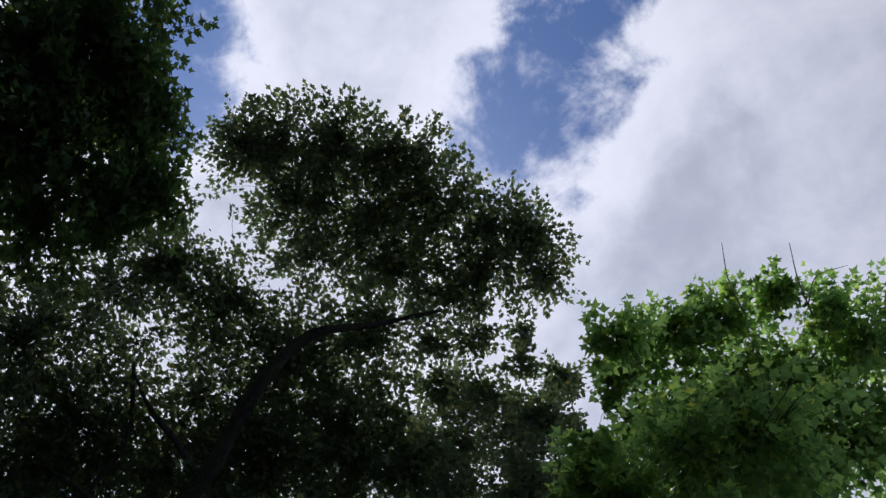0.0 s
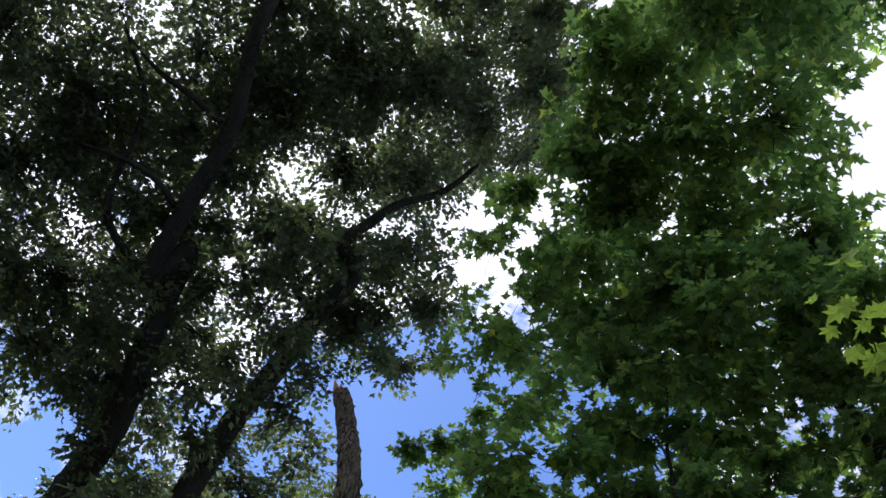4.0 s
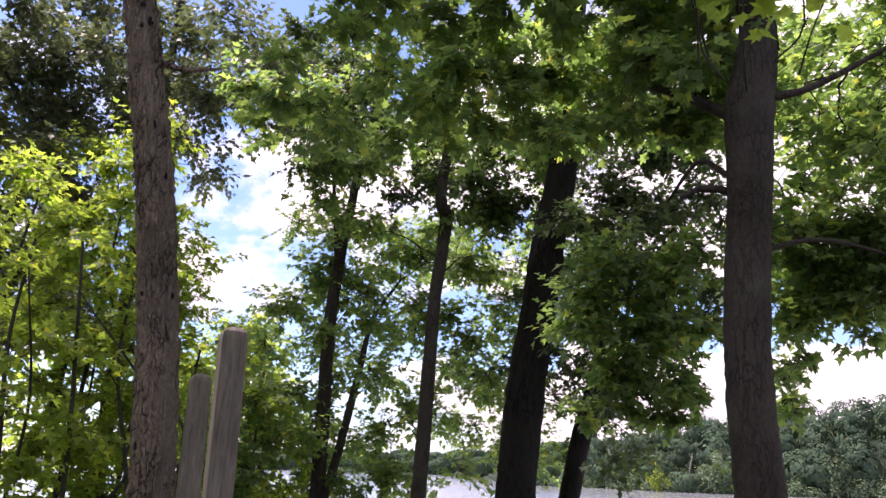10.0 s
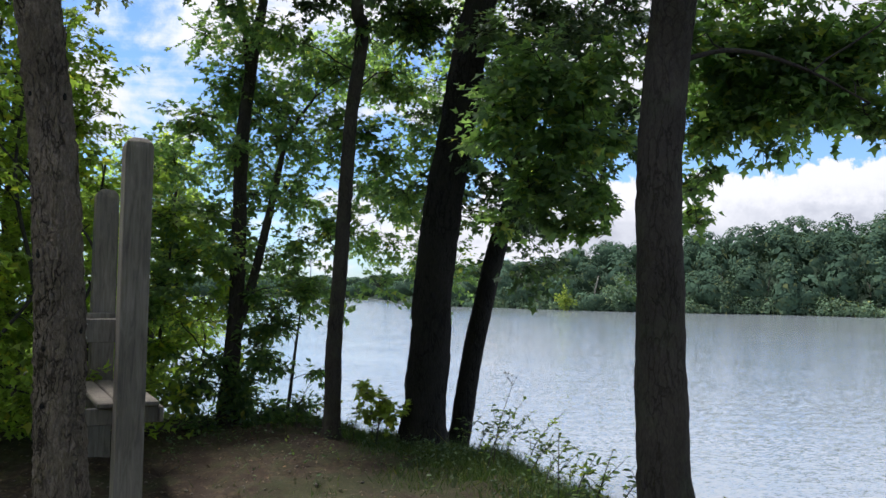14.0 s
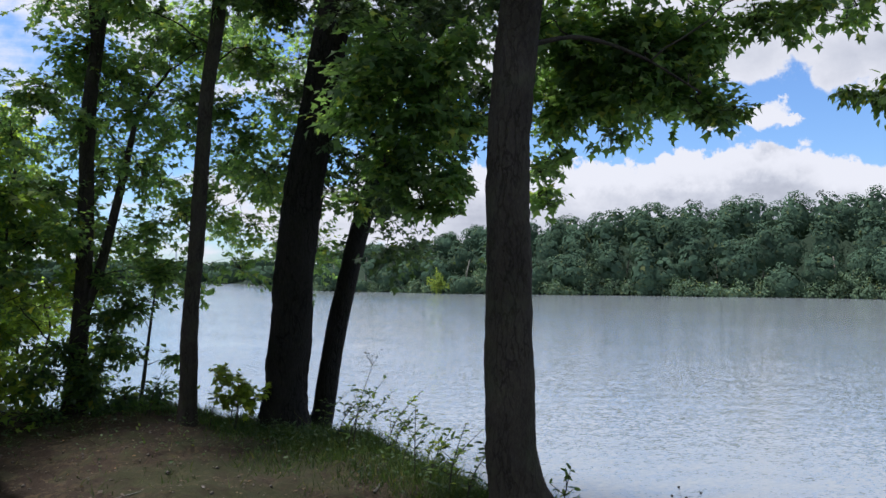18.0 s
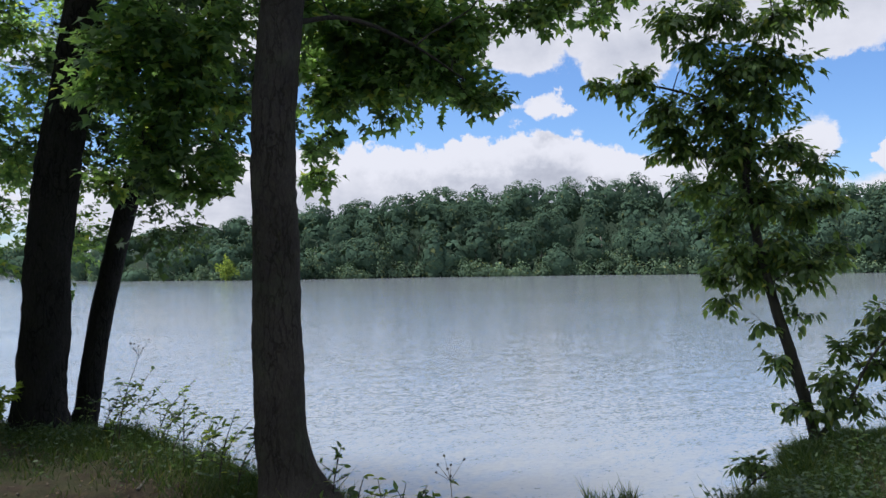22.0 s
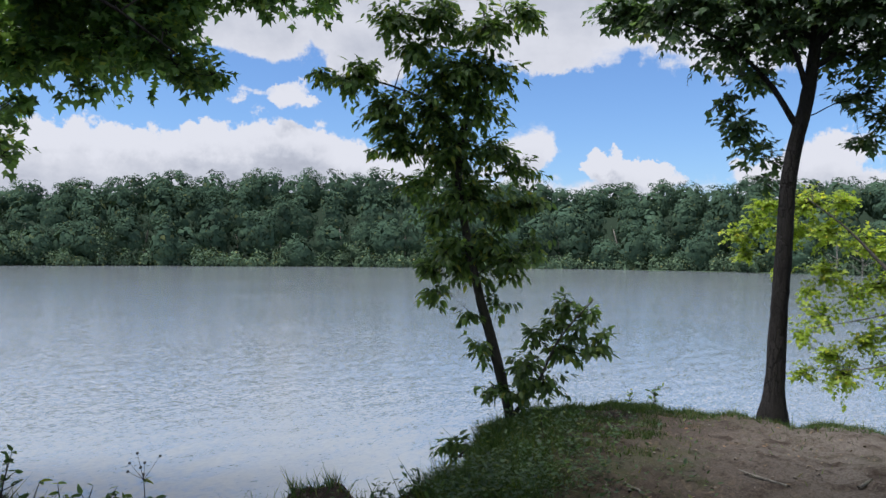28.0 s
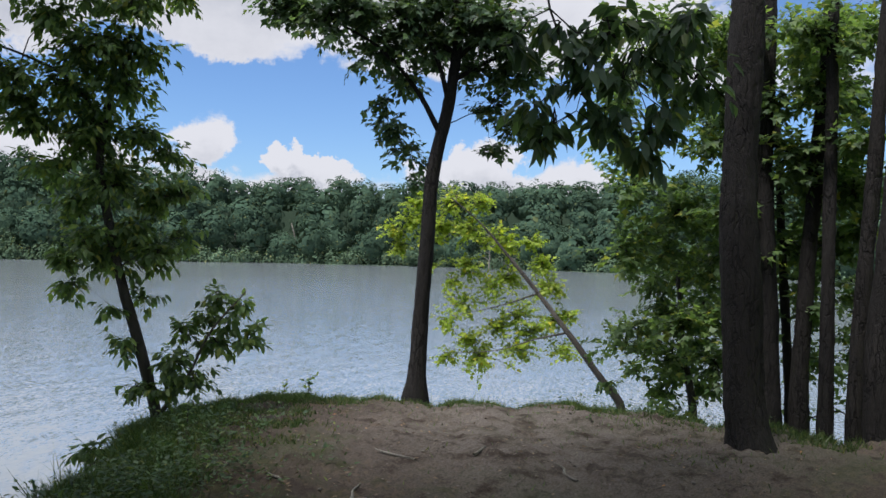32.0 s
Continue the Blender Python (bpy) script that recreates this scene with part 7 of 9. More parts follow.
tree("oak", "slender dark young oak on the bare bank by the water", [[(6.07, 6.38, -0.13, 0.153), (6.07, 6.37, 0.06, 0.113), (6.09, 6.36, 0.54, 0.086), (6.13, 6.32, 1.51, 0.077), (6.17, 6.28, 2.35, 0.072), (6.27, 6.17, 3.07, 0.063), (6.32, 6.12, 3.62, 0.054), (6.36, 6.08, 4.16, 0.041), (6.37, 6.06, 4.15, 0.041), (6.47, 6.09, 4.88, 0.027)], [(6.27, 6.17, 3.07, 0.03), (6.11, 6.19, 3.47, 0.022), (5.89, 6.27, 3.91, 0.015)], [(6.3, 6.14, 3.5, 0.03), (6.49, 5.94, 3.74, 0.022), (6.76, 5.62, 3.92, 0.013)], [(6.29, 6.16, 3.61, 0.03), (6.05, 6.4, 3.82, 0.02), (5.8, 6.62, 4.07, 0.012)], [(6.2, 6.24, 2.75, 0.032), (6.02, 6.42, 3.2, 0.025), (5.72, 6.66, 3.6, 0.018), (5.3, 7.0, 3.9, 0.008)], [(6.3, 6.14, 3.3, 0.026), (6.62, 5.86, 3.55, 0.018), (7.0, 5.5, 3.72, 0.008)]], [[(4.99, 7.32, 3.99, 0.36, 1), (5.34, 7.08, 3.93, 0.51, 1), (5.64, 6.8, 4.03, 0.56, 1), (5.99, 6.49, 4.01, 0.61, 1), (5.82, 6.81, 3.58, 0.45, 1), (6.09, 6.66, 3.29, 0.36, 1), (6.27, 6.35, 3.67, 0.45, 1), (6.54, 5.99, 3.81, 0.51, 1), (6.8, 5.84, 3.41, 0.45, 1), (6.76, 6.01, 3.02, 0.31, 1), (6.96, 5.82, 2.84, 0.36, 1), (6.02, 6.84, 2.82, 0.31, 1), (6.22, 6.7, 2.51, 0.26, 1), (6.08, 6.81, 2.64, 0.22, 1), (6.29, 6.68, 2.21, 0.18, 0.7), (6.54, 6.13, 3.43, 0.31, 1), (6.14, 6.31, 4.06, 0.61, 1), (5.38, 6.95, 4.2, 0.61, 1), (6.65, 5.79, 3.95, 0.61, 1)], [(6.93, 5.66, 3.45, 0.42, 1), (5.96, 6.62, 3.74, 0.51, 1), (6.43, 6.04, 3.98, 0.61, 1), (6.84, 6.01, 2.61, 0.22, 1), (5.9, 6.89, 3.06, 0.22, 1)], [(4.85, 7.37, 3.99, 0.26, 0.8), (5, 7.25, 4.01, 0.31, 0.8), (5.14, 7.21, 3.84, 0.26, 0.7)]], "oak_small", 0.105, LEAF_SHADED, BARK_BLACK, 25, 18, 0.05, 0.005, fill=0.7, droop=0.3)
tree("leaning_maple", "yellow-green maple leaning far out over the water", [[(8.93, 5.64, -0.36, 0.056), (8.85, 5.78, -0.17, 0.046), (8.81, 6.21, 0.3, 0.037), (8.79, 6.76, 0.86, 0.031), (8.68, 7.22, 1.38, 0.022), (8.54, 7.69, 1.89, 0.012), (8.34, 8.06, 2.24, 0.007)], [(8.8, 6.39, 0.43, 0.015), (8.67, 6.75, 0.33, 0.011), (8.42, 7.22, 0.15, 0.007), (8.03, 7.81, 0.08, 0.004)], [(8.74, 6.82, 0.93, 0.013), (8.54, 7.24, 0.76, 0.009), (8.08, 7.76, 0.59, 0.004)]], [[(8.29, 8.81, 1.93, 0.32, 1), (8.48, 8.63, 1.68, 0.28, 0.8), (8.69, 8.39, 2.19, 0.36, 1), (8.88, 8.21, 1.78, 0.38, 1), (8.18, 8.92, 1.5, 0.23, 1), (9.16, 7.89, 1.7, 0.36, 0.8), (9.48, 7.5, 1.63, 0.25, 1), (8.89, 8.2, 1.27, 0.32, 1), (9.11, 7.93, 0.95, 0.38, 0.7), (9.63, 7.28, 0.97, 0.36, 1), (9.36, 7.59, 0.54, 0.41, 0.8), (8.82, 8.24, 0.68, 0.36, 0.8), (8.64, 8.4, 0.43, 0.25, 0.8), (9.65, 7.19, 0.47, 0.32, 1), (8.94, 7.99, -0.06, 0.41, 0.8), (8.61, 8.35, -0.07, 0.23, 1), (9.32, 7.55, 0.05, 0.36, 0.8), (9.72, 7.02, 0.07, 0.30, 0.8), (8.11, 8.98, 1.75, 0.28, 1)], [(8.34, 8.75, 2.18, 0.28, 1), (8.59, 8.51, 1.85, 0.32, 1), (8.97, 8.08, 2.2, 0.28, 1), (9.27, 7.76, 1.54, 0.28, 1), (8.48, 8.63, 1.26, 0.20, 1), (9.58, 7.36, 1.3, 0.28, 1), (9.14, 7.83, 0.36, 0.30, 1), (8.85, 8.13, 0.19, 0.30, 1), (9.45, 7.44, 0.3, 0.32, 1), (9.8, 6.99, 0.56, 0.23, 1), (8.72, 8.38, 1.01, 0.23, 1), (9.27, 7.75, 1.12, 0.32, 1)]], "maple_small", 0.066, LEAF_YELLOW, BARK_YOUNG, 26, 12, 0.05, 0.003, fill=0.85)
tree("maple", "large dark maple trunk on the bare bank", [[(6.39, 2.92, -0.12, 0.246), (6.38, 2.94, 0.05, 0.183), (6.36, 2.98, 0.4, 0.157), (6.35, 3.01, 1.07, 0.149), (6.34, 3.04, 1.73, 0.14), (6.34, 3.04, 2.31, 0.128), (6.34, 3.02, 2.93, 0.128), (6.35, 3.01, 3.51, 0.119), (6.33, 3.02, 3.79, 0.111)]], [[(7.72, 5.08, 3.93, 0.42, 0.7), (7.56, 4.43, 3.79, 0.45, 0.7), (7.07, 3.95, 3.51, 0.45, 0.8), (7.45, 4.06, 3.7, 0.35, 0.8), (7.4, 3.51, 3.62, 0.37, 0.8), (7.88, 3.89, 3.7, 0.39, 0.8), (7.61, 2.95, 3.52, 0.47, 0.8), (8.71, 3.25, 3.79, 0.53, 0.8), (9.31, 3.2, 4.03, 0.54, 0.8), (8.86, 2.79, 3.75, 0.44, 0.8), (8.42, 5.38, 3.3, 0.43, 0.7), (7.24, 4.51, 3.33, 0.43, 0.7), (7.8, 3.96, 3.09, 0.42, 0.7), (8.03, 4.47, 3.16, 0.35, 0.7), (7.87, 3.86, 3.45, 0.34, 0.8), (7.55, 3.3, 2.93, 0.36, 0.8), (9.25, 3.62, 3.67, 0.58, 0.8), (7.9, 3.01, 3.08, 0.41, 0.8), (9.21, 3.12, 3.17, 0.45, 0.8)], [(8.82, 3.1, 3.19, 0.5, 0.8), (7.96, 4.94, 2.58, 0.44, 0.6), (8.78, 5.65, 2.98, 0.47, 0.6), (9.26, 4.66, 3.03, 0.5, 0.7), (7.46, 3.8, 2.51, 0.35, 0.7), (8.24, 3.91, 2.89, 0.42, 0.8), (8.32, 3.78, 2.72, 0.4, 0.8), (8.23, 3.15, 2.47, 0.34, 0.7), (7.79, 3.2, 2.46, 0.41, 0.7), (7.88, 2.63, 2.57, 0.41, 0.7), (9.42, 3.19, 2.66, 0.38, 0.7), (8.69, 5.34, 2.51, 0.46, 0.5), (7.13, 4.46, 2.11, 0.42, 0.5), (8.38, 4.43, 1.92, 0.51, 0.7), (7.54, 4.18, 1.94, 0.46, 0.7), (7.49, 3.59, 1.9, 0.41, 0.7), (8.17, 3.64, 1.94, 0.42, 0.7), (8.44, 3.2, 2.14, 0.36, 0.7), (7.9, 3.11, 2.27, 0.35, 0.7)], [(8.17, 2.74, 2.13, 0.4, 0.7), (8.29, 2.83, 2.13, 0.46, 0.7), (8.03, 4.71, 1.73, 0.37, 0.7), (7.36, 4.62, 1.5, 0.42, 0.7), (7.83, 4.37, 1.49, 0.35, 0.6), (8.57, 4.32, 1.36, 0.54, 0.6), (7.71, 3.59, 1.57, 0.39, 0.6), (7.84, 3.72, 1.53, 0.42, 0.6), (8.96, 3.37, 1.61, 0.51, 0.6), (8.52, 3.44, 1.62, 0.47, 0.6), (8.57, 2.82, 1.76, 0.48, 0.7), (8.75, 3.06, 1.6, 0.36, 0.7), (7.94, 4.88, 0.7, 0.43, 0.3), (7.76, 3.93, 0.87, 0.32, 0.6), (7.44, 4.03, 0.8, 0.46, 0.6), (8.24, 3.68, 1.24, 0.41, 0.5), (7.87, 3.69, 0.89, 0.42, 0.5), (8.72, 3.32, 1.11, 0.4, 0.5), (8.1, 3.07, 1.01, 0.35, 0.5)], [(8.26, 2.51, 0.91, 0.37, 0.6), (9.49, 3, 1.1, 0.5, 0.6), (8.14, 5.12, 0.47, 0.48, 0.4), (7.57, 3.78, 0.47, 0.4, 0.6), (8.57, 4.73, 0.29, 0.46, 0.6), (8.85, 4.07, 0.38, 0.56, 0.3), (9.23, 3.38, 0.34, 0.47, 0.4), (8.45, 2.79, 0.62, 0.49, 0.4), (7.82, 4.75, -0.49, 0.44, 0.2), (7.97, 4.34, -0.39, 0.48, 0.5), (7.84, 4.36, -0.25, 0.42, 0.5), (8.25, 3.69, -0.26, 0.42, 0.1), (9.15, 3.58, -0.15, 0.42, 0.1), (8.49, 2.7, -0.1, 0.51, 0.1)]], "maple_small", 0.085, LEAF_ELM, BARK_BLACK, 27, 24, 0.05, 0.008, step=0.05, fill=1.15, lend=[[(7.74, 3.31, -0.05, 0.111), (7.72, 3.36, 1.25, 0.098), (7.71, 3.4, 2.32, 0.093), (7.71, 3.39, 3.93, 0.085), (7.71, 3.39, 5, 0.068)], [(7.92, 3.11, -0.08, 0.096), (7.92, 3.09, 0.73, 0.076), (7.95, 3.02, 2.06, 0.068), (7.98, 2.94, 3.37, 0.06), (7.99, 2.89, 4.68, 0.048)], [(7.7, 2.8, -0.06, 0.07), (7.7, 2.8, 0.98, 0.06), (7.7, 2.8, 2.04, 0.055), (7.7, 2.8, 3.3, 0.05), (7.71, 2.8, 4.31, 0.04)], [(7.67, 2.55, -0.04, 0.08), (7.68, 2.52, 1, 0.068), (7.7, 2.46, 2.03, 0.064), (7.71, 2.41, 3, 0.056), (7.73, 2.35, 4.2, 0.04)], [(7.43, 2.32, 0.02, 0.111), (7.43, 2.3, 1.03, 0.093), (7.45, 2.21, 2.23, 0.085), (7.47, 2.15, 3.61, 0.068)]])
tree("hickory", "hickory with large drooping dark leaves", [[(5.6, -0.6, 0.0, 0.14), (5.5, -0.4, 2.5, 0.11), (5.2, 0.2, 4.4, 0.08), (4.2, 1.4, 4.9, 0.05), (2.9, 2.6, 4.1, 0.02)]], [[(2.93, 2.35, 2.38, 0.18, 1), (3.05, 2.18, 2.38, 0.21, 1), (2.93, 2.48, 2.07, 0.11, 1), (3.02, 2.32, 2.14, 0.15, 1), (3.12, 2.17, 2.18, 0.18, 1), (2.97, 2.45, 1.96, 0.09, 0.9), (3.13, 2.22, 1.98, 0.12, 0.8), (3.2, 2.13, 1.89, 0.08, 0.8), (3.23, 2.02, 2.07, 0.12, 0.7), (3.16, 2, 2.37, 0.18, 1), (3.02, 2.27, 2.27, 0.18, 1), (3.15, 2.06, 2.27, 0.18, 1), (2.82, 2.52, 2.34, 0.12, 0.8), (2.99, 2.41, 2.03, 0.09, 1), (3.25, 1.92, 2.19, 0.15, 1), (3.2, 1.9, 2.4, 0.18, 1), (3.09, 2.25, 2.07, 0.14, 1), (3.21, 2.09, 1.98, 0.11, 1)]], "oval", 0.08, LEAF_SHADED, BARK_OAK, 28, 12, fill=0.55, droop=0.9, rise=-0.7)
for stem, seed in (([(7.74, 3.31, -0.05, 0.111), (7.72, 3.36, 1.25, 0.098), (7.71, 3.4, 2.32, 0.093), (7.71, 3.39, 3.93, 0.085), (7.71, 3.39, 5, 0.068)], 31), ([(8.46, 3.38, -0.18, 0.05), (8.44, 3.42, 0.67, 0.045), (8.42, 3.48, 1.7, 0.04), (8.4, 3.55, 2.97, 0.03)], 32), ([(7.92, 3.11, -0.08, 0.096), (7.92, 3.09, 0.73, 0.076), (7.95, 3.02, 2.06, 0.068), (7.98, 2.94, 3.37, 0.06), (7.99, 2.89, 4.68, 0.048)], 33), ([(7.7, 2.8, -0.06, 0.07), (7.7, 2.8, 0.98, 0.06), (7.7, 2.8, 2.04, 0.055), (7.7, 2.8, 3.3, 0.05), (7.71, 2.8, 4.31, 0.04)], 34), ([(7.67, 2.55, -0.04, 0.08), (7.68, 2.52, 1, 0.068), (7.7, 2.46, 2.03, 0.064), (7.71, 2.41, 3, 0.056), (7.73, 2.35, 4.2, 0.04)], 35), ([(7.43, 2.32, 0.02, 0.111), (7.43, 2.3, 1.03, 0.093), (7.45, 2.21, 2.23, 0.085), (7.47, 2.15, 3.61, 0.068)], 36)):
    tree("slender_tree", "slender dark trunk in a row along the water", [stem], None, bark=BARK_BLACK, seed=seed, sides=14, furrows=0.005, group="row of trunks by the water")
tree("shrub", "tall leafy shrub between the leaning maple and the trunks", [[(8.63, 4.51, -0.17, 0.05), (8.59, 4.59, 0.29, 0.04), (8.57, 4.64, 0.8, 0.03), (8.55, 4.68, 1.31, 0.018)]], [[(8.96, 5.18, 1.15, 0.36, 1), (9.11, 4.89, 1.3, 0.4, 1), (9.22, 4.65, 0.9, 0.31, 1), (9, 5.05, 0.75, 0.4, 1), (9.13, 4.74, 0.43, 0.36, 1), (8.88, 5.2, 0.4, 0.31, 0.8), (9.01, 4.88, 0.08, 0.36, 1), (9.12, 4.58, -0.09, 0.31, 1), (8.75, 5.34, 0.05, 0.22, 0.7), (8.59, 5.56, -0.1, 0.16, 0.7), (8.88, 5.03, -0.2, 0.27, 1)]], "simple", 0.09, LEAF_ELM, BARK_YOUNG, 29, 8, fill=1.1, category="shrub")


def young_maple(x, y, h, lean, seed):
    """A thin forest sapling: a bare pole with flat layers of pale leaves."""
    rng = np.random.default_rng(seed)
    z = float(ground_height(x, y))
    stem = [(x + lean * s * h * 0.12 + rng.normal() * 0.04, y + rng.normal() * 0.05, z + h * s, 0.012 + 0.026 * (1 - s) * h / 5) for s in (0.0, 0.2, 0.45, 0.7, 0.95)]
    fork = [(*stem[1][:3], 0.018), (x + rng.uniform(-0.5, 0.5), y + rng.uniform(-0.5, 0.5), z + h * 0.5, 0.014), (x + rng.uniform(-0.8, 0.8), y + rng.uniform(-0.8, 0.8), z + h * 0.8, 0.006)]
    masses = []
    for k in range(15):
        s = 0.12 + 0.9 * (k + rng.random()) / 15
        a, out = rng.uniform(0, 6.3), rng.uniform(0.2, 1.05) * (1.1 - 0.5 * s)
        masses.append((x + lean * s * h * 0.12 + out * math.cos(a), y + out * math.sin(a), z + h * s, rng.uniform(0.32, 0.55), rng.uniform(0.24, 0.44) * (1.1 - 0.5 * s)))
    tree("young_maple", "thin young maple pole with leaf layers tinted a sunlit yellow-green", [stem, fork], [masses], "maple_small", 0.1, LEAF_LIT, BARK_YOUNG, seed, 8, group="young maples in the wood beside the bank", flat=0.5)


for n, (az, d, h) in enumerate(((-66, 8.5, 4.2), (-62, 7.2, 3.6), (-59.5, 9.6, 4.6), (-57, 8.0, 3.9), (-54.5, 10.4, 4.9), (-53, 8.2, 4.0), (-51, 11.0, 5.0), (-50, 8.8, 3.7), (-47.5, 10.2, 3.2), (-45.5, 11.6, 3.0), (-43, 10.0, 2.4), (-40.5, 11.4, 2.2))):
    young_maple(HUB[0] + d * math.sin(radians(az)), HUB[1] + d * math.cos(radians(az)), h, (-1) ** n, 500 + n)


# ------------------------------------------------------------------ far shore


def far_woods():
    """The wood across the lake: rounded crowns of many leafy lobes, row behind row."""
    rng = np.random.default_rng(77)
    at_, us, size = [], [], []
    for off, h0, h1, gap, low in ((3.0, 4.2, 8.0, 2.0, 0.08), (7.5, 8.2, 11.2, 2.1, 0.2), (13.0, 10.6, 12.8, 2.0, 0.45), (20.0, 11.4, 13.4, 1.9, 0.5)):
        for a0 in np.arange(-40, 84, gap):
            az = a0 + rng.uniform(-0.7, 0.7)
            f = np.interp(az, FAR_AZ, FAR_D)
            far = max(1.0, f / 150.0)
            d = f + off * far + rng.uniform(-2, 2)
            x, y = HUB[0] + d * math.sin(radians(az)), HUB[1] + d * math.cos(radians(az))
            z0 = float(ground_height(x, y))
            h = rng.uniform(h0, h1) * np.interp(az, HIGH_AZ, HIGH)
            wide = rng.uniform(2.4, 3.6) * far
            mid = np.array([x, y, z0 + h * (low + 0.25)])
            tall = h * (0.75 - low)
            toward = np.array([-math.sin(radians(az)), -math.cos(radians(az)), 0.0])
            # Lobes lie on a dome, so that the whole crown rounds off into shade below.
            for _ in range(26):
                u = rng.normal(size=3) + 0.45 * toward
                u /= np.linalg.norm(u)
                if u @ toward < -0.45:
                    continue
                if u[2] < -0.45 and low > 0.3:
                    continue
                lr = rng.uniform(0.7, 1.25) * far
                c = mid + u * np.array([wide, wide, tall if u[2] > 0 else h * 0.25]) - u * lr * 0.6
                n = 44
                w = rng.normal(size=(n, 3)) + 0.7 * u
                w /= np.linalg.norm(w, axis=1)[:, None]
                at_.append(c + w * lr * rng.uniform(0.75, 1.12, (n, 1)) * np.array([1.1, 1.1, 0.8]))
                us.append(w * 0.55 + u * 0.65)
                size.append(rng.uniform(0.26, 0.52, n) * far)
            n = 130
            u = rng.normal(size=(n, 3)) + 0.4 * toward
            u /= np.linalg.norm(u, axis=1)[:, None]
            at_.append(mid + u * np.array([wide, wide, tall]) * 0.74)
            us.append(u)
            size.append(rng.uniform(0.9, 1.5, n) * far)
    p, u = np.concatenate(at_), np.concatenate(us)
    to = np.cross(u, rng.normal(size=u.shape)) + np.array([0, 0, -0.2])
    v, t = leaf_cloud("clump", p, to, u + rng.normal(size=u.shape) * 0.1, np.concatenate(size))
    ob = mesh_object("far_woods", v, [t], LEAF_FAR)
    return tagged(ob, "dense dark green broadleaf wood along the far shore", "woods", kind="stuff")


def far_trunks():
    rng = np.random.default_rng(79)
    b = Bundle()
    for az in np.arange(-22, 80, 2.3):
        a = az + rng.uniform(-0.4, 0.4)
        d = np.interp(a, FAR_AZ, FAR_D) + rng.uniform(3, 14)
        x, y = HUB[0] + d * math.sin(radians(a)), HUB[1] + d * math.cos(radians(a))
        z0 = float(ground_height(x, y))
        b.add(*tube(np.array([(x, y, z0 - 0.3, 0.2), (x + rng.uniform(-.4, .4), y, z0 + 2.5, 0.15), (x + rng.uniform(-.8, .8), y, z0 + 5, 0.08)]), 5))
    return tagged(b.build("far_trunks", BARK_GREY), "grey trunks standing in the far wood", "woods", kind="stuff")


def shore_shrubs():
    rng = np.random.default_rng(78)
    at_, us, size = [], [], []
    for az in np.arange(-23, 80, 0.33):
        a = az + rng.uniform(-0.3, 0.3)
        d = np.interp(a, FAR_AZ, FAR_D) + 1.5 * math.sin(a * 0.6) + rng.uniform(-0.6, 1.6)
        x, y = HUB[0] + d * math.sin(radians(a)), HUB[1] + d * math.cos(radians(a))
        h = rng.uniform(1.2, 3.2)
        n = int(48 * h)
        u = rng.normal(size=(n, 3))
        u /= np.linalg.norm(u, axis=1)[:, None]
        u[:, 2] = np.abs(u[:, 2])
        at_.append(np.array([x, y, WATER + 0.05]) + u * np.array([rng.uniform(0.7, 1.6), rng.uniform(0.7, 1.4), h]) * rng.uniform(0.6, 1.05, (n, 1)))
        us.append(u)
        size.append(rng.uniform(0.25, 0.5, n))
    u = np.concatenate(us)
    v, t = leaf_cloud("clump", np.concatenate(at_), np.cross(u, rng.normal(size=u.shape)), u + rng.normal(size=u.shape) * 0.4, np.concatenate(size))
    return tagged(mesh_object("shore_shrubs", v, [t], LEAF_SHRUB), "pale green shrubs and willows along the far waterline", "shrubs", kind="stuff")


far_woods()
far_trunks()
shore_shrubs()


def near_woods():
    """The wood beside the bank; its unseen part behind is added to control skylight."""
    rng = np.random.default_rng(95)
    at_, us, size = [], [], []
    for az0 in np.arange(92, 304, 2.6):
        az = az0 + rng.uniform(-1.2, 1.2)
        d = rng.uniform(15, 24) if 255 < az0 else rng.uniform(14.0, 20.0) if az0 > 125 else rng.uniform(8.5, 13.0)
        x, y = HUB[0] + d * math.sin(radians(az)), HUB[1] + d * math.cos(radians(az))
        # Unseen part: tall in the east to shade trunks, low elsewhere to admit light.
        h = rng.uniform(3.5, 6.5) if 245 < az0 < 304 else rng.uniform(3.5, 5.5) if az0 > 125 else rng.uniform(7.5, 10.5)
        for _ in range(22 if 245 < az0 < 304 else 16):
            c = np.array([x, y, 0.3 + h * rng.random()]) + rng.normal(size=3) * np.array([1.2, 1.2, 0.4])
            lr = rng.uniform(0.5, 1.2) if 245 < az0 < 304 else rng.uniform(0.8, 1.7)
            n = int((40 if 245 < az0 < 304 else 9) * lr * lr) + 10
            u = rng.normal(size=(n, 3))
            u /= np.linalg.norm(u, axis=1)[:, None]
            at_.append(c + u * lr * rng.uniform(0.3, 1.1, (n, 1)) * np.array([1.1, 1.1, 0.7]))
            us.append(u)
            size.append(rng.uniform(0.14, 0.24, n) * (1.0 if 245 < az0 < 304 else 1.7))
    u = np.concatenate(us)
    to = rng.normal(size=u.shape) + np.array([0, 0, -0.3])
    v, t = leaf_cloud("clump", np.concatenate(at_), to, np.array([0, 0, 0.9]) + rng.normal(size=u.shape) * 0.5, np.concatenate(size))
    return tagged(mesh_object("near_woods", v, [t], LEAF_LIT), "thick yellow-green undergrowth beside the bank, with added unseen wood behind it", "woods", kind="stuff")


near_woods()


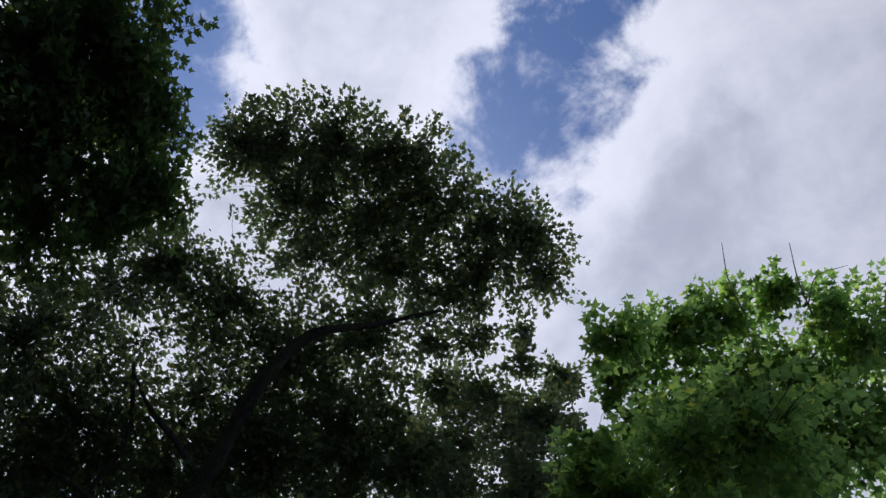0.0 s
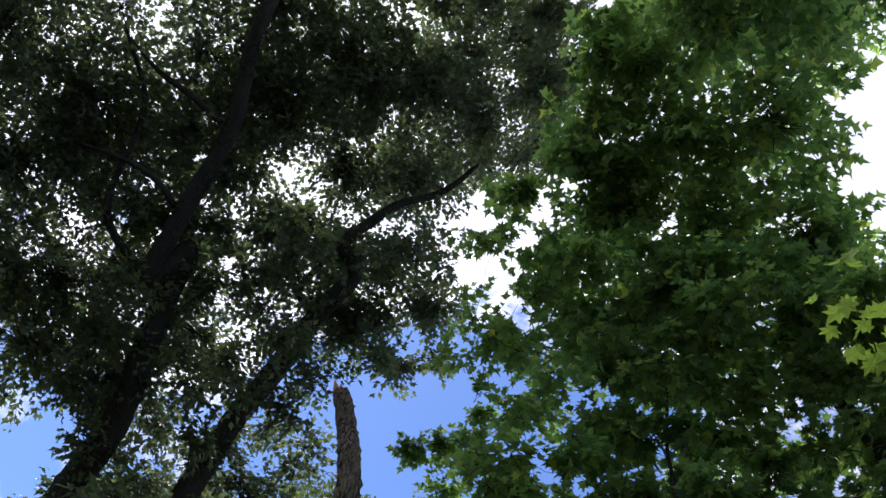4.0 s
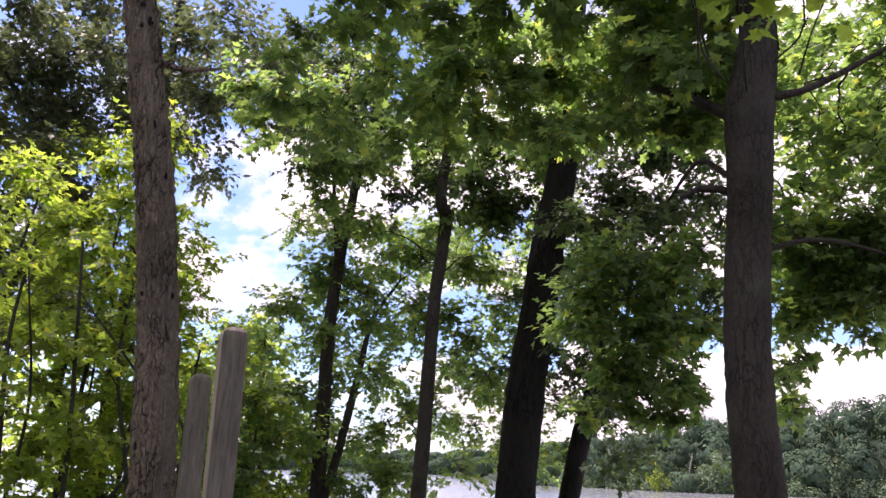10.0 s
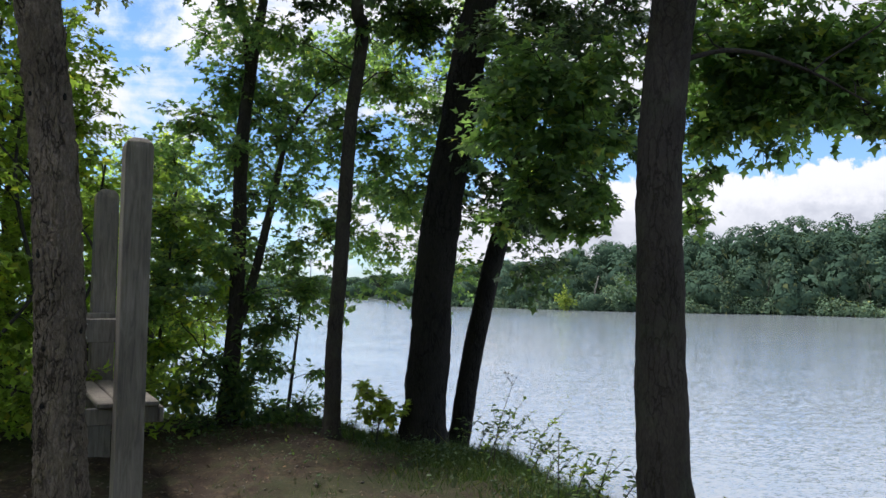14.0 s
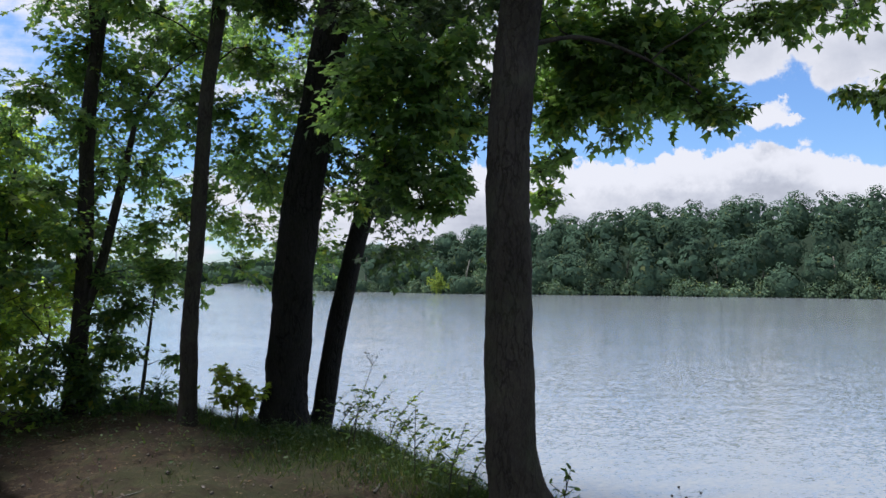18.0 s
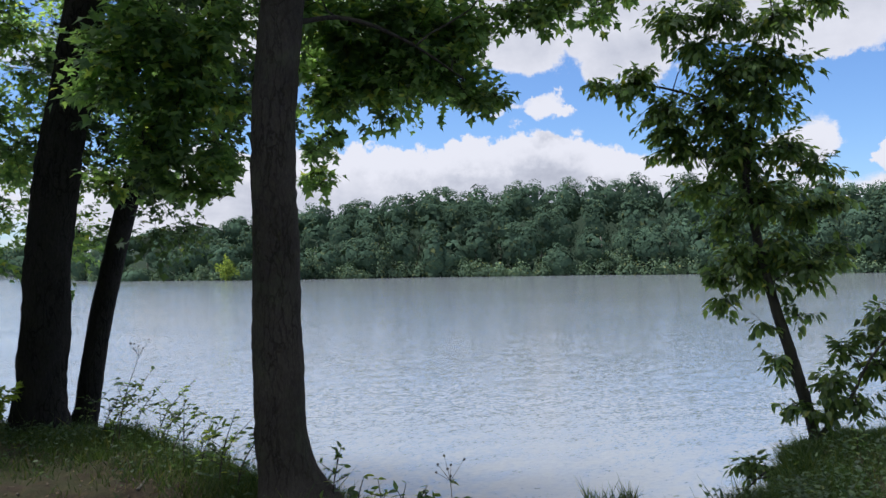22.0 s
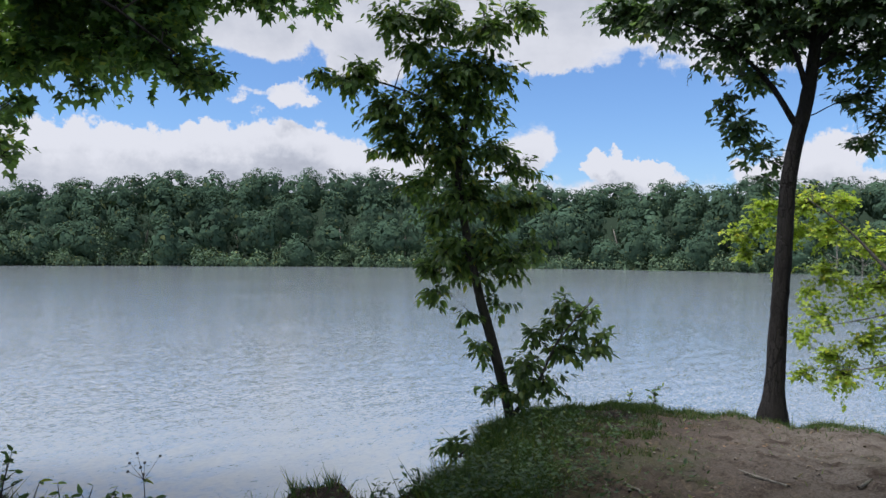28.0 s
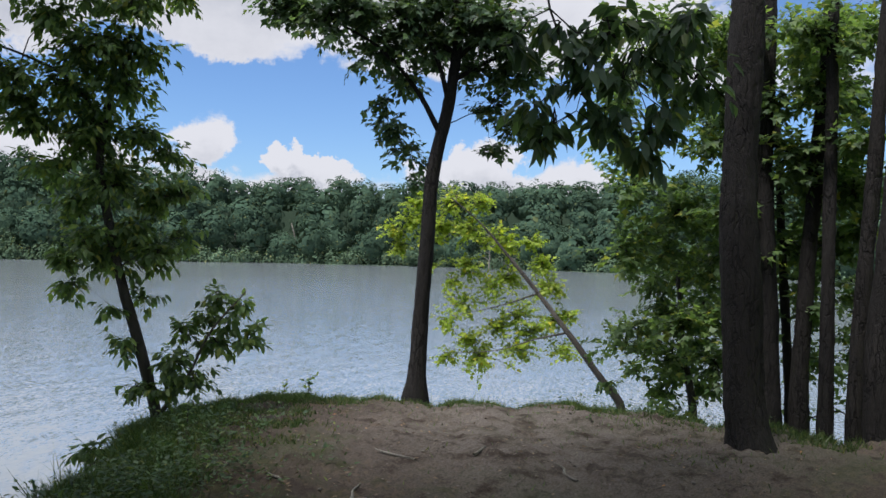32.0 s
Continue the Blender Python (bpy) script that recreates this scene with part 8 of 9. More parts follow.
def undergrowth():
    """Knee-high seedlings and herbs on the floor of the wood beside the bench."""
    rng = np.random.default_rng(97)
    n = 900
    az, d = np.radians(rng.uniform(-70, -41, n)), rng.uniform(8.2, 19.0, n)
    x, y = HUB[0] + d * np.sin(az), HUB[1] + d * np.cos(az)
    ok = d < np.interp(np.degrees(az), EDGE_AZ, EDGE_D) - 0.3
    foot = np.stack([x, y, ground_height(x, y)], axis=1)[ok]
    c = np.repeat(foot, 14, axis=0)
    tall = np.repeat(rng.uniform(0.15, 1.1, len(foot)), 14)
    p = c + np.stack([rng.normal(size=len(c)) * 0.2, rng.normal(size=len(c)) * 0.2, tall * rng.uniform(0.3, 1.0, len(c))], axis=1)
    to = rng.normal(size=p.shape) + np.array([0, 0, -0.2])
    v, t = leaf_cloud("maple_small", p, to, np.array([0, 0, 1.0]) + rng.normal(size=p.shape) * 0.35, rng.uniform(0.07, 0.14, len(p)))
    return tagged(mesh_object("undergrowth", v, [t], LEAF_LIT), "low leafy green undergrowth on the floor of the wood", "undergrowth", kind="stuff")


undergrowth()


# ------------------------------------------------------------------ dead tree details
def splinter_ring():
    """Torn wood at the break, fresh and reddish."""
    line = hermite([(-3.7, 3.81, 0.25, 0.143), (-3.72, 3.79, 0.69, 0.128), (-3.74, 3.77, 1.48, 0.122), (-3.77, 3.74, 2.11, 0.116), (-3.81, 3.68, 2.74, 0.111), (-3.79, 3.54, 3.31, 0.105), (-3.88, 3.43, 4.06, 0.099), (-3.97, 3.35, 4.63, 0.094), (-3.94, 3.1, 5.36, 0.084), (-4.04, 3.01, 5.74, 0.074), (-4.12, 2.92, 6, 0.063)], 0.05)
    top, r = line[-1, :3], line[-1, 3]
    ahead = line[-1, :3] - line[-4, :3]
    ahead /= np.linalg.norm(ahead)
    rng = np.random.default_rng(5)
    for k in range(9):
        a = 2 * math.pi * k / 9
        foot = top + np.array([math.cos(a), math.sin(a), 0]) * r * 0.55 - ahead * 0.05
        h = 0.16 if k in (5, 6) else rng.uniform(0.04, 0.12)
        tip = foot + ahead * h + rng.normal(size=3) * 0.012
        v, q, t = tube(np.array([(*foot, 0.032), (*(0.5 * (foot + tip)), 0.024), (*tip, 0.005)]), 5)
        mesh_object("splinter", v, [q, t], BROKEN_WOOD, snag, "torn reddish wood splinter")
    for s, reach in ((0.8, (0.16, 0.1, 0.12)), (0.66, (0.45, 0.2, -0.1)), (0.3, (0.10, -0.06, 0.1))):
        p = line[int(s * (len(line) - 1))]
        e = p[:3] + np.array(reach)
        m = 0.5 * (p[:3] + e) + rng.normal(size=3) * 0.03
        v, q, t = tube(hermite([(*p[:3], 0.03), (*m, 0.018), (*e, 0.008)], 0.06), 7)
        mesh_object("branch_stub", v, [q, t], BARK_SNAG, snag, "", True)


splinter_ring()


def knot_holes():
    """Dark holes and knots where branches rotted out of the dead trunk."""
    rng = np.random.default_rng(45)
    axis = hermite([(-3.7, 3.81, 0.25, 0.143), (-3.72, 3.79, 0.69, 0.128), (-3.74, 3.77, 1.48, 0.122), (-3.77, 3.74, 2.11, 0.116), (-3.81, 3.68, 2.74, 0.111), (-3.79, 3.54, 3.31, 0.105), (-3.88, 3.43, 4.06, 0.099), (-3.97, 3.35, 4.63, 0.094), (-3.94, 3.1, 5.36, 0.084), (-4.04, 3.01, 5.74, 0.074), (-4.12, 2.92, 6, 0.063)], 0.05)
    for _ in range(15):
        x, y, z, r = axis[int(rng.uniform(0.08, 0.95) * (len(axis) - 1))]
        away = math.atan2(HUB[1] - y, HUB[0] - x) + rng.uniform(-1.0, 1.0)
        bm = bmesh.new()
        bmesh.ops.create_icosphere(bm, subdivisions=2, radius=1.0)
        wide, tall = rng.uniform(0.008, 0.018), rng.uniform(0.014, 0.034)
        for vert in bm.verts:
            n = 1 + 0.25 * math.sin(vert.co.z * 5 + vert.co.y * 4)
            vert.co = Vector((vert.co.x * 0.008, vert.co.y * wide * n, vert.co.z * tall))
        m = Matrix.Translation((x + math.cos(away) * r * 0.99, y + math.sin(away) * r * 0.99, z)) @ Matrix.Rotation(away, 4, "Z")
        bmesh.ops.transform(bm, matrix=m, verts=bm.verts)
        part("knot_hole", bm, BARK_BLACK, snag, "dark rotted knot hole")


knot_holes()


# ------------------------------------------------------------------ bench between two posts
def beam(name, a, b, wide, thick, mat, parent, up=(0, 0, 1), chamfer=0.008, top_cut=0.0):
    """A sawn board from a to b: wide along the side, thick along up."""
    a, b = Vector(a), Vector(b)
    y = (b - a).normalized()
    x = y.cross(Vector(up)).normalized()
    z = x.cross(y)
    bm = bmesh.new()
    bmesh.ops.create_cube(bm, size=1.0)
    length = (b - a).length
    for vert in bm.verts:
        vert.co = Vector((vert.co.x * wide, vert.co.y * length, vert.co.z * thick))
    if top_cut:
        ends = [e for e in bm.edges if all(v.co.y > 0 for v in e.verts)]
        bmesh.ops.bevel(bm, geom=ends, offset=top_cut, segments=3, affect="EDGES", profile=0.5)
    bmesh.ops.bevel(bm, geom=list(bm.edges), offset=chamfer, segments=1, affect="EDGES")
    m = Matrix((x, y, z)).transposed().to_4x4()
    m.translation = (a + b) / 2
    bmesh.ops.transform(bm, matrix=m, verts=bm.verts)
    return part(name, bm, mat, parent)


def bolt(at_, way, parent):
    bm = bmesh.new()
    bmesh.ops.create_cone(bm, cap_ends=True, segments=10, radius1=0.011, radius2=0.008, depth=0.008)
    bmesh.ops.transform(bm, matrix=Vector(way).to_track_quat("Z", "Y").to_matrix().to_4x4(), verts=bm.verts)
    bmesh.ops.translate(bm, verts=bm.verts, vec=at_)
    return part("bolt", bm, STEEL, parent, "galvanised bolt head")


def bench():
    p1, p2 = Vector((-4.54, 5.16, 0)), Vector((-5.92, 6.25, 0))
    u = (p2 - p1).normalized()
    v = Vector((u.y, -u.x, 0))
    up = Vector((0, 0, 1))
    ob = thing("bench", (p1.x, p1.y, 0), "weathered grey timber bench fixed between two tall square posts", "bench")
    for p, tall in ((p1, 2.72), (p2, 2.52)):
        beam("post", p + up * -0.25, p + up * tall, 0.2, 0.2, TIMBER, ob, tuple(u), 0.006, 0.085)
    for p, s in ((p1, 1), (p2, -1)):
        q = p + u * 0.125 * s
        arm = beam("arm_board", q + v * -0.46 + up * 1.26, q + v * 0.1 + up * 1.26, 0.045, 0.18, TIMBER, ob)
        bearer = beam("seat_bearer", q + v * -0.46 + up * 0.62, q + v * 0.26 + up * 0.62, 0.045, 0.13, TIMBER, ob)
        beam("strut", q + u * 0.05 * s + v * -0.32 + up * 0.58, q + u * 0.05 * s + v * -0.42 + up * 1.32, 0.09, 0.045, TIMBER, ob, tuple(u))
        for h, board in ((1.31, arm), (1.21, arm), (0.62, bearer)):
            bolt(tuple(q - u * 0.027 * s + v * -0.3 + up * h), tuple(-u * s), board)
    a, b = p1 + u * 0.06, p2 - u * 0.06
    for k, off in enumerate((-0.14, 0.01, 0.16)):
        beam("seat_board", a + v * off + up * 0.706, b + v * off + up * 0.706, 0.14, 0.038, TIMBER, ob)
    for h, lean in ((0.86, -0.335), (1.04, -0.36), (1.22, -0.385)):
        beam("back_board", a + v * lean + up * h, b + v * lean + up * h, 0.038, 0.14, TIMBER, ob)
    beam("front_apron", a + v * 0.245 + up * 0.62, b + v * 0.245 + up * 0.62, 0.038, 0.12, TIMBER, ob)


bench()


# ------------------------------------------------------------------ near maple leaves, one by one
maple_main = [o for o in bpy.data.objects if o.get("label", "").startswith("large maple on the bank with")][0]


def near_leaves():
    rng = np.random.default_rng(41)
    v, f = LEAVES["maple"]
    shapes = []
    for k in range(3):
        w = v.copy() * 0.078
        w[:, 2] += rng.normal(size=len(w)) * 0.003 - 0.5 * w[:, 0] ** 2 * (k + 1)
        me = bpy.data.meshes.new("leaf")
        me.from_pydata(w.tolist(), [], f.tolist())
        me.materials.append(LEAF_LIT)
        shapes.append(me)
    for x, y, z, r, k in [(-0.14, 2, 3.92, 0.14, 1.2), (-0.1, 2.14, 3.79, 0.14, 1.2), (-0.23, 2.06, 3.87, 0.09, 1), (-0.17, 2.22, 3.71, 0.11, 1), (-0.19, 2.34, 3.58, 0.1, 1), (-0.55, 2.57, 3.18, 0.12, 1.2), (-0.42, 2.59, 3.18, 0.14, 1.2), (-0.39, 2.66, 3.05, 0.11, 1), (-0.49, 2.63, 3.1, 0.11, 1), (-0.6, 2.57, 3.16, 0.07, 0.7), (0.02, 2.06, 3.86, 0.15, 1), (-0.19, 2.52, 3.33, 0.15, 1), (-0.25, 2.63, 3.13, 0.15, 1.2), (-0.22, 2.72, 3.21, 0.11, 1), (-0.14, 2.78, 3.12, 0.11, 1)]:
        c = np.array([x, y, z])
        foot = np.array([-0.6, 4.6, z - 0.1])
        reach = c - foot
        line = hermite([(*(c - reach * 0.3), 0.004), (*(c - reach * 0.14 + rng.normal(size=3) * 0.04), 0.003), (*c, 0.002)], 0.08)
        bv, bq, bt = tube(line, 5)
        mesh_object("twig", bv, [bq, bt], BARK_YOUNG, maple_main, "", True)
        for _ in range(int(15 * k)):
            p = c + rng.normal(size=3) * r * np.array([0.75, 0.75, 0.5])
            to = Vector(rng.normal(size=3) * np.array([1, 1, 0.3]) + np.array([0.2, -0.5, -0.35]))
            up = Vector((0, 0, 1)) + Vector(rng.normal(size=3) * 0.35)
            yv = to.normalized()
            xv = yv.cross(up).normalized()
            m = Matrix((xv, yv, xv.cross(yv))).transposed().to_4x4() @ Matrix.Scale(rng.uniform(0.7, 1.15), 4)
            m.translation = p
            ob = new("leaf", shapes[rng.integers(3)])
            ob.parent = maple_main
            ob.matrix_parent_inverse = maple_main.matrix_basis.inverted()
            ob.matrix_basis = m


near_leaves()
for stem in ([(0.57, 2.06, 10.99, 0.012), (0.56, 1.65, 11.08, 0.008), (0.67, 1.2, 11.15, 0.004)], [(1.21, 2.31, 10.87, 0.012), (1.23, 1.92, 10.96, 0.008), (1.32, 1.48, 11.04, 0.004)], [(1.21, 2.18, 10.9, 0.01), (1.42, 1.92, 10.94, 0.006), (1.74, 1.92, 10.88, 0.003)]):
    bv, bq, bt = tube(hermite(stem, 0.08), 5)
    mesh_object("bare_twig", bv, [bq, bt], BARK_GREY, maple_main, "leafless grey twig", True)


# ------------------------------------------------------------------ plants along the bank
def on_ground(x, y):
    return float(ground_height(x, y))


def weed(x, y, h, lean, seed, leaf=LEAF_ELM, size=0.07, label="tall thin weed with narrow leaves at the bank edge", flower=False):
    rng = np.random.default_rng(seed)
    z = max(on_ground(x, y), WATER)
    ob = thing("weed", (x, y, z), label, "weed", "weeds along the bank")
    top = np.array([x + lean[0], y + lean[1], z + h])
    line = hermite([(x, y, z - 0.05, 0.006), (x + lean[0] * 0.3, y + lean[1] * 0.3, z + h * 0.5, 0.0045), (*top, 0.002)], 0.05)
    v, q, t = tube(line, 5)
    mesh_object("stem", v, [q, t], BARK_YOUNG, ob, "", True)
    ends = [line]
    for k in range(5 if not flower else 2):
        s = line[int(rng.uniform(0.3, 0.85) * (len(line) - 1))]
        d = rng.normal(size=3) * np.array([1, 1, 0.2]) + np.array([0, 0, 0.7])
        e = s[:3] + d / np.linalg.norm(d) * h * rng.uniform(0.2, 0.4)
        tw = hermite([(*s[:3], 0.003), (*(0.5 * (s[:3] + e)), 0.0025), (*e, 0.0012)], 0.05)
        v, q, t = tube(tw, 4)
        mesh_object("side_stem", v, [q, t], BARK_YOUNG, ob, "", True)
        ends.append(tw)
    at_, to = [], []
    for e in ends:
        n = max(5, int(len(e) * (1.6 if not flower else 0.8)))
        idx = rng.integers(len(e) // 4, len(e), n)
        at_.append(e[idx, :3])
        d = rng.normal(size=(n, 3))
        d[:, 2] = d[:, 2] * 0.3 + 0.15
        to.append(d)
    p = np.concatenate(at_)
    v, t = leaf_cloud("oval", p, np.concatenate(to), np.array([0, 0, 1.0]) + rng.normal(size=p.shape) * 0.4, size * rng.uniform(0.6, 1.3, len(p)))
    mesh_object("foliage", v, [t], leaf, ob)
    if flower:
        for k in range(7):
            e = top + np.array([rng.uniform(-0.09, 0.09), rng.uniform(-0.05, 0.05), rng.uniform(0.04, 0.16)])
            v, q, t = tube(np.array([(*top, 0.0018), (*(0.5 * (top + e)), 0.0014), (*e, 0.001)]), 4)
            stalk = mesh_object("flower_stalk", v, [q, t], BARK_YOUNG, ob)
            bm = bmesh.new()
            bmesh.ops.create_icosphere(bm, subdivisions=1, radius=0.009)
            bmesh.ops.translate(bm, verts=bm.verts, vec=tuple(e))
            part("flower_head", bm, BARK_YOUNG, stalk, "small dry flower head")
    return ob


WEEDS = [
    (-2.1, 7.32, 0.75, (0.35, 0.1)), (-2.39, 7.11, 0.8, (0.3, 0.2)), (-1.54, 6.23, 0.65, (-0.02, 0.1)), (-1.4, 6.06, 0.5, (0.15, 0.1)),
    (-1.18, 5.7, 0.6, (0.1, 0.1)), (-1.04, 5.53, 0.5, (0.2, 0.1)), (-0.41, 5.22, 0.42, (0.05, 0.1)), (-0.27, 5.14, 0.3, (0.05, 0.1)),
    (-0.11, 5.24, 0.35, (-0.03, 0.1)), (0.06, 5.34, 0.3, (0.1, 0.1)), (0.41, 5.43, 0.42, (0.08, 0.1)), (0.49, 5.42, 0.36, (0.1, 0.05)),
    (0.66, 5.5, 0.32, (0.14, 0.05)), (0.22, 5.24, 0.28, (0.02, 0.1)), (-0.14, 5.61, 0.36, (0.03, 0.1)), (-0.02, 5.42, 0.3, (0.05, 0.1)),
    (0.45, 5.52, 0.42, (0.1, 0.05)), (0.64, 5.51, 0.34, (0.1, 0.05)), (0.52, 5.38, 0.3, (0.05, 0.1)), (5.21, 7.11, 0.3, (0.03, 0.0)),
    (4.94, 7.17, 0.22, (0.05, 0.0)), (-4.1, 7.86, 0.7, (0.2, 0.1)), (-2.4, 7.7, 0.6, (0.25, 0.1)), (-2.04, 7.38, 0.55, (0.2, 0.1)),
    (-1.66, 7.06, 0.5, (0.1, 0.1)), (2.79, 6.63, 0.35, (-0.2, 0.1)), (-4.9, 8.05, 0.6, (0.1, 0.1)), (-4.65, 8.2, 0.7, (0.1, 0.0)), (-4.05, 8.2, 0.55, (0.1, 0.1)), (-3.9, 8.3, 0.5, (-0.1, 0.1)), (-2.95, 8.0, 0.55, (0.25, 0.0)), (-2.75, 7.85, 0.6, (0.3, 0.1)), (-2.6, 7.6, 0.5, (0.3, 0.0)), (-1.95, 6.9, 0.45, (0.25, 0.1)), (-1.75, 6.6, 0.5, (0.2, 0.1)), (-1.3, 6.2, 0.5, (0.25, 0.1)), (-0.95, 5.75, 0.5, (0.2, 0.1)), (3.35, 6.15, 0.22, (0.0, 0.0)), (8.18, 4.94, 0.5, (-0.1, 0.0)),
]
for n, (x, y, h, lean) in enumerate(WEEDS):
    weed(x, y, h * 0.8, lean, 200 + n, LEAF_LIT if n % 4 == 0 else LEAF_ELM, 0.058 if n % 2 else 0.048)
weed(0.33, 5.33, 0.62, (-0.03, 0.05), 301, LEAF_ELM, 0.06, "tall weed stalk topped with small dry flower heads", True)
weed(-2.37, 7.26, 0.75, (0.15, 0.1), 302, LEAF_ELM, 0.05, "tall feathery weed beside the two-stemmed maple", True)


def polar(az, d):
    return HUB[0] + d * np.sin(np.radians(az)), HUB[1] + d * np.cos(np.radians(az))


def grass():
    """Short grass: thick along the bank's rim, thin in patches on the trodden earth."""
    rng = np.random.default_rng(51)
    az = rng.uniform(-62, 80, 420000)
    az[:60000] = rng.uniform(22, 39, 60000)
    e = np.interp(az, EDGE_AZ, EDGE_D)
    d = e + 0.55 - np.abs(rng.exponential(1.5, len(az)))
    d[:60000] = rng.uniform(3.2, 8.4, 60000)
    x, y = polar(az, d)
    patch = np.sin(x * 1.7 + 1.1) * np.sin(y * 1.3 + 0.4) + 0.6 * np.sin(x * 3.9 - y * 2.7) + 0.4 * np.sin(x * 7.1 + y * 6.3)
    rim = np.clip(1.1 - (e - d) / 1.1, 0, 1)
    lush = np.where((az < -6) & (az > -33), 0.75 * np.clip((az + 40 - 4 * (e - d)) / 14, 0, 1) * np.clip((3.6 - (e - d)) / 1.6, 0, 1), 0) + np.where((az > 22.5) & (az < 40), 0.8 * np.clip((37 + 2.5 * patch - az) / 5, 0, 1), 0)
    keep = (rng.random(len(az)) < np.clip(rim * 0.75 + 0.22 * patch + lush - 0.2, 0.012, 1)) & (d > 2.2) & (d < e + 0.5) & ~((az > -3) & (az < 23.5) & (rng.random(len(az)) < 0.85))
    x, y, rim, lush = x[keep], y[keep], rim[keep], lush[keep]
    n = len(x)
    z = ground_height(x, y)
    h = rng.uniform(0.03, 0.085, n) * (1 + 0.6 * rim + 0.5 * lush) * np.where(rng.random(n) < 0.03, 2.0, 1.0) * np.where(x > 3.0, 0.62, 1.0)
    th = rng.uniform(0, 2 * np.pi, n)
    side = np.stack([np.cos(th), np.sin(th), np.zeros(n)], axis=1)
    bend = np.stack([rng.normal(size=n), rng.normal(size=n), np.zeros(n)], axis=1) * 0.5 * h[:, None]
    foot = np.stack([x, y, z - 0.01], axis=1)
    w = (0.003 + 0.003 * rng.random(n))[:, None]
    up = np.stack([np.zeros(n), np.zeros(n), h], axis=1)
    v = np.stack([foot - side * w, foot + side * w, foot + up + bend], axis=1).reshape(-1, 3)
    i = np.arange(n)[:, None] * 3
    ob = mesh_object("grass", v, [i + np.array([0, 1, 2])], GRASS)
    return tagged(ob, "short rough grass along the rim of the bank", "grass", kind="stuff")


def low_herbs():
    """Broad-leaved plants among the grass."""
    rng = np.random.default_rng(52)
    at_ = []
    for az0, d0, s, n in ((-24, 7.9, 0.45, 150), (-19, 7.6, 0.4, 150), (-13, 6.2, 0.35, 150), (-8, 5.2, 0.3, 90), (27, 4.6, 0.25, 150), (29, 5.2, 0.35, 170), (31, 6.2, 0.4, 150), (33, 5.2, 0.4, 110), (3, 4.5, 0.15, 40), (-30, 8.4, 0.8, 120), (-40, 9.4, 0.8, 120), (62, 8.0, 0.5, 60), (20, 4.6, 0.25, 30)):
        px, py = polar(az0, d0)
        x, y = px + rng.normal(size=n) * s, py + rng.normal(size=n) * s
        at_.append(np.stack([x, y, ground_height(x, y)], axis=1))
    c = np.concatenate(at_)
    c = np.repeat(c, 5, axis=0)
    p = c + np.stack([rng.normal(size=len(c)) * 0.035, rng.normal(size=len(c)) * 0.035, rng.uniform(0.01, 0.16, len(c))], axis=1)
    to = rng.normal(size=p.shape)
    to[:, 2] = 0.3
    v, t = leaf_cloud("oval", p, to, np.array([0, 0, 1.0]) + rng.normal(size=p.shape) * 0.4, rng.uniform(0.022, 0.05, len(p)))
    return tagged(mesh_object("low_herbs", v, [t], LEAF_SHADED), "low green broad-leaved plants in the grass", "plants", kind="stuff")


def leaf_litter():
    rng = np.random.default_rng(53)
    n = 5200
    az, d = rng.uniform(-60, 75, n), np.sqrt(rng.uniform(2.0**2, 9.5**2, n))
    ok = d < np.interp(az, EDGE_AZ, EDGE_D) - 0.1
    x, y = polar(az[ok], d[ok])
    p = np.stack([x, y, ground_height(x, y) + 0.012], axis=1)
    to = rng.normal(size=p.shape)
    to[:, 2] *= 0.15
    v, t = leaf_cloud("oval", p, to, np.array([0, 0, 1.0]) + rng.normal(size=p.shape) * 0.25, rng.uniform(0.015, 0.045, len(p)))
    return tagged(mesh_object("leaf_litter", v, [t], LITTER), "scattered dry brown leaves and bark chips on the earth", "leaf litter", kind="stuff")


def pebbles():
    rng = np.random.default_rng(54)
    b = Bundle()
    base = np.array([(1, 0, 0), (-1, 0, 0), (0, 1, 0), (0, -1, 0), (0, 0, 1), (0, 0, -1)], dtype=float)
    f = np.array([(0, 2, 4), (2, 1, 4), (1, 3, 4), (3, 0, 4), (2, 0, 5), (1, 2, 5), (3, 1, 5), (0, 3, 5)])
    for _ in range(1800):
        az, d = rng.uniform(-55, 72), math.sqrt(rng.uniform(4, 75))
        if d > np.interp(az, EDGE_AZ, EDGE_D) - 0.15:
            continue
        x, y = polar(az, d)
        s = rng.uniform(0.006, 0.02)
        b.add(base * s * rng.uniform(0.6, 1.4, (6, 3)) * np.array([1, 1, 0.6]) + np.array([x, y, on_ground(x, y)]), None, f)
    return tagged(b.build("pebbles", STONE), "small grey stones and earth clods on the bare ground", "stones", kind="stuff")


grass()
low_herbs()
leaf_litter()
pebbles()

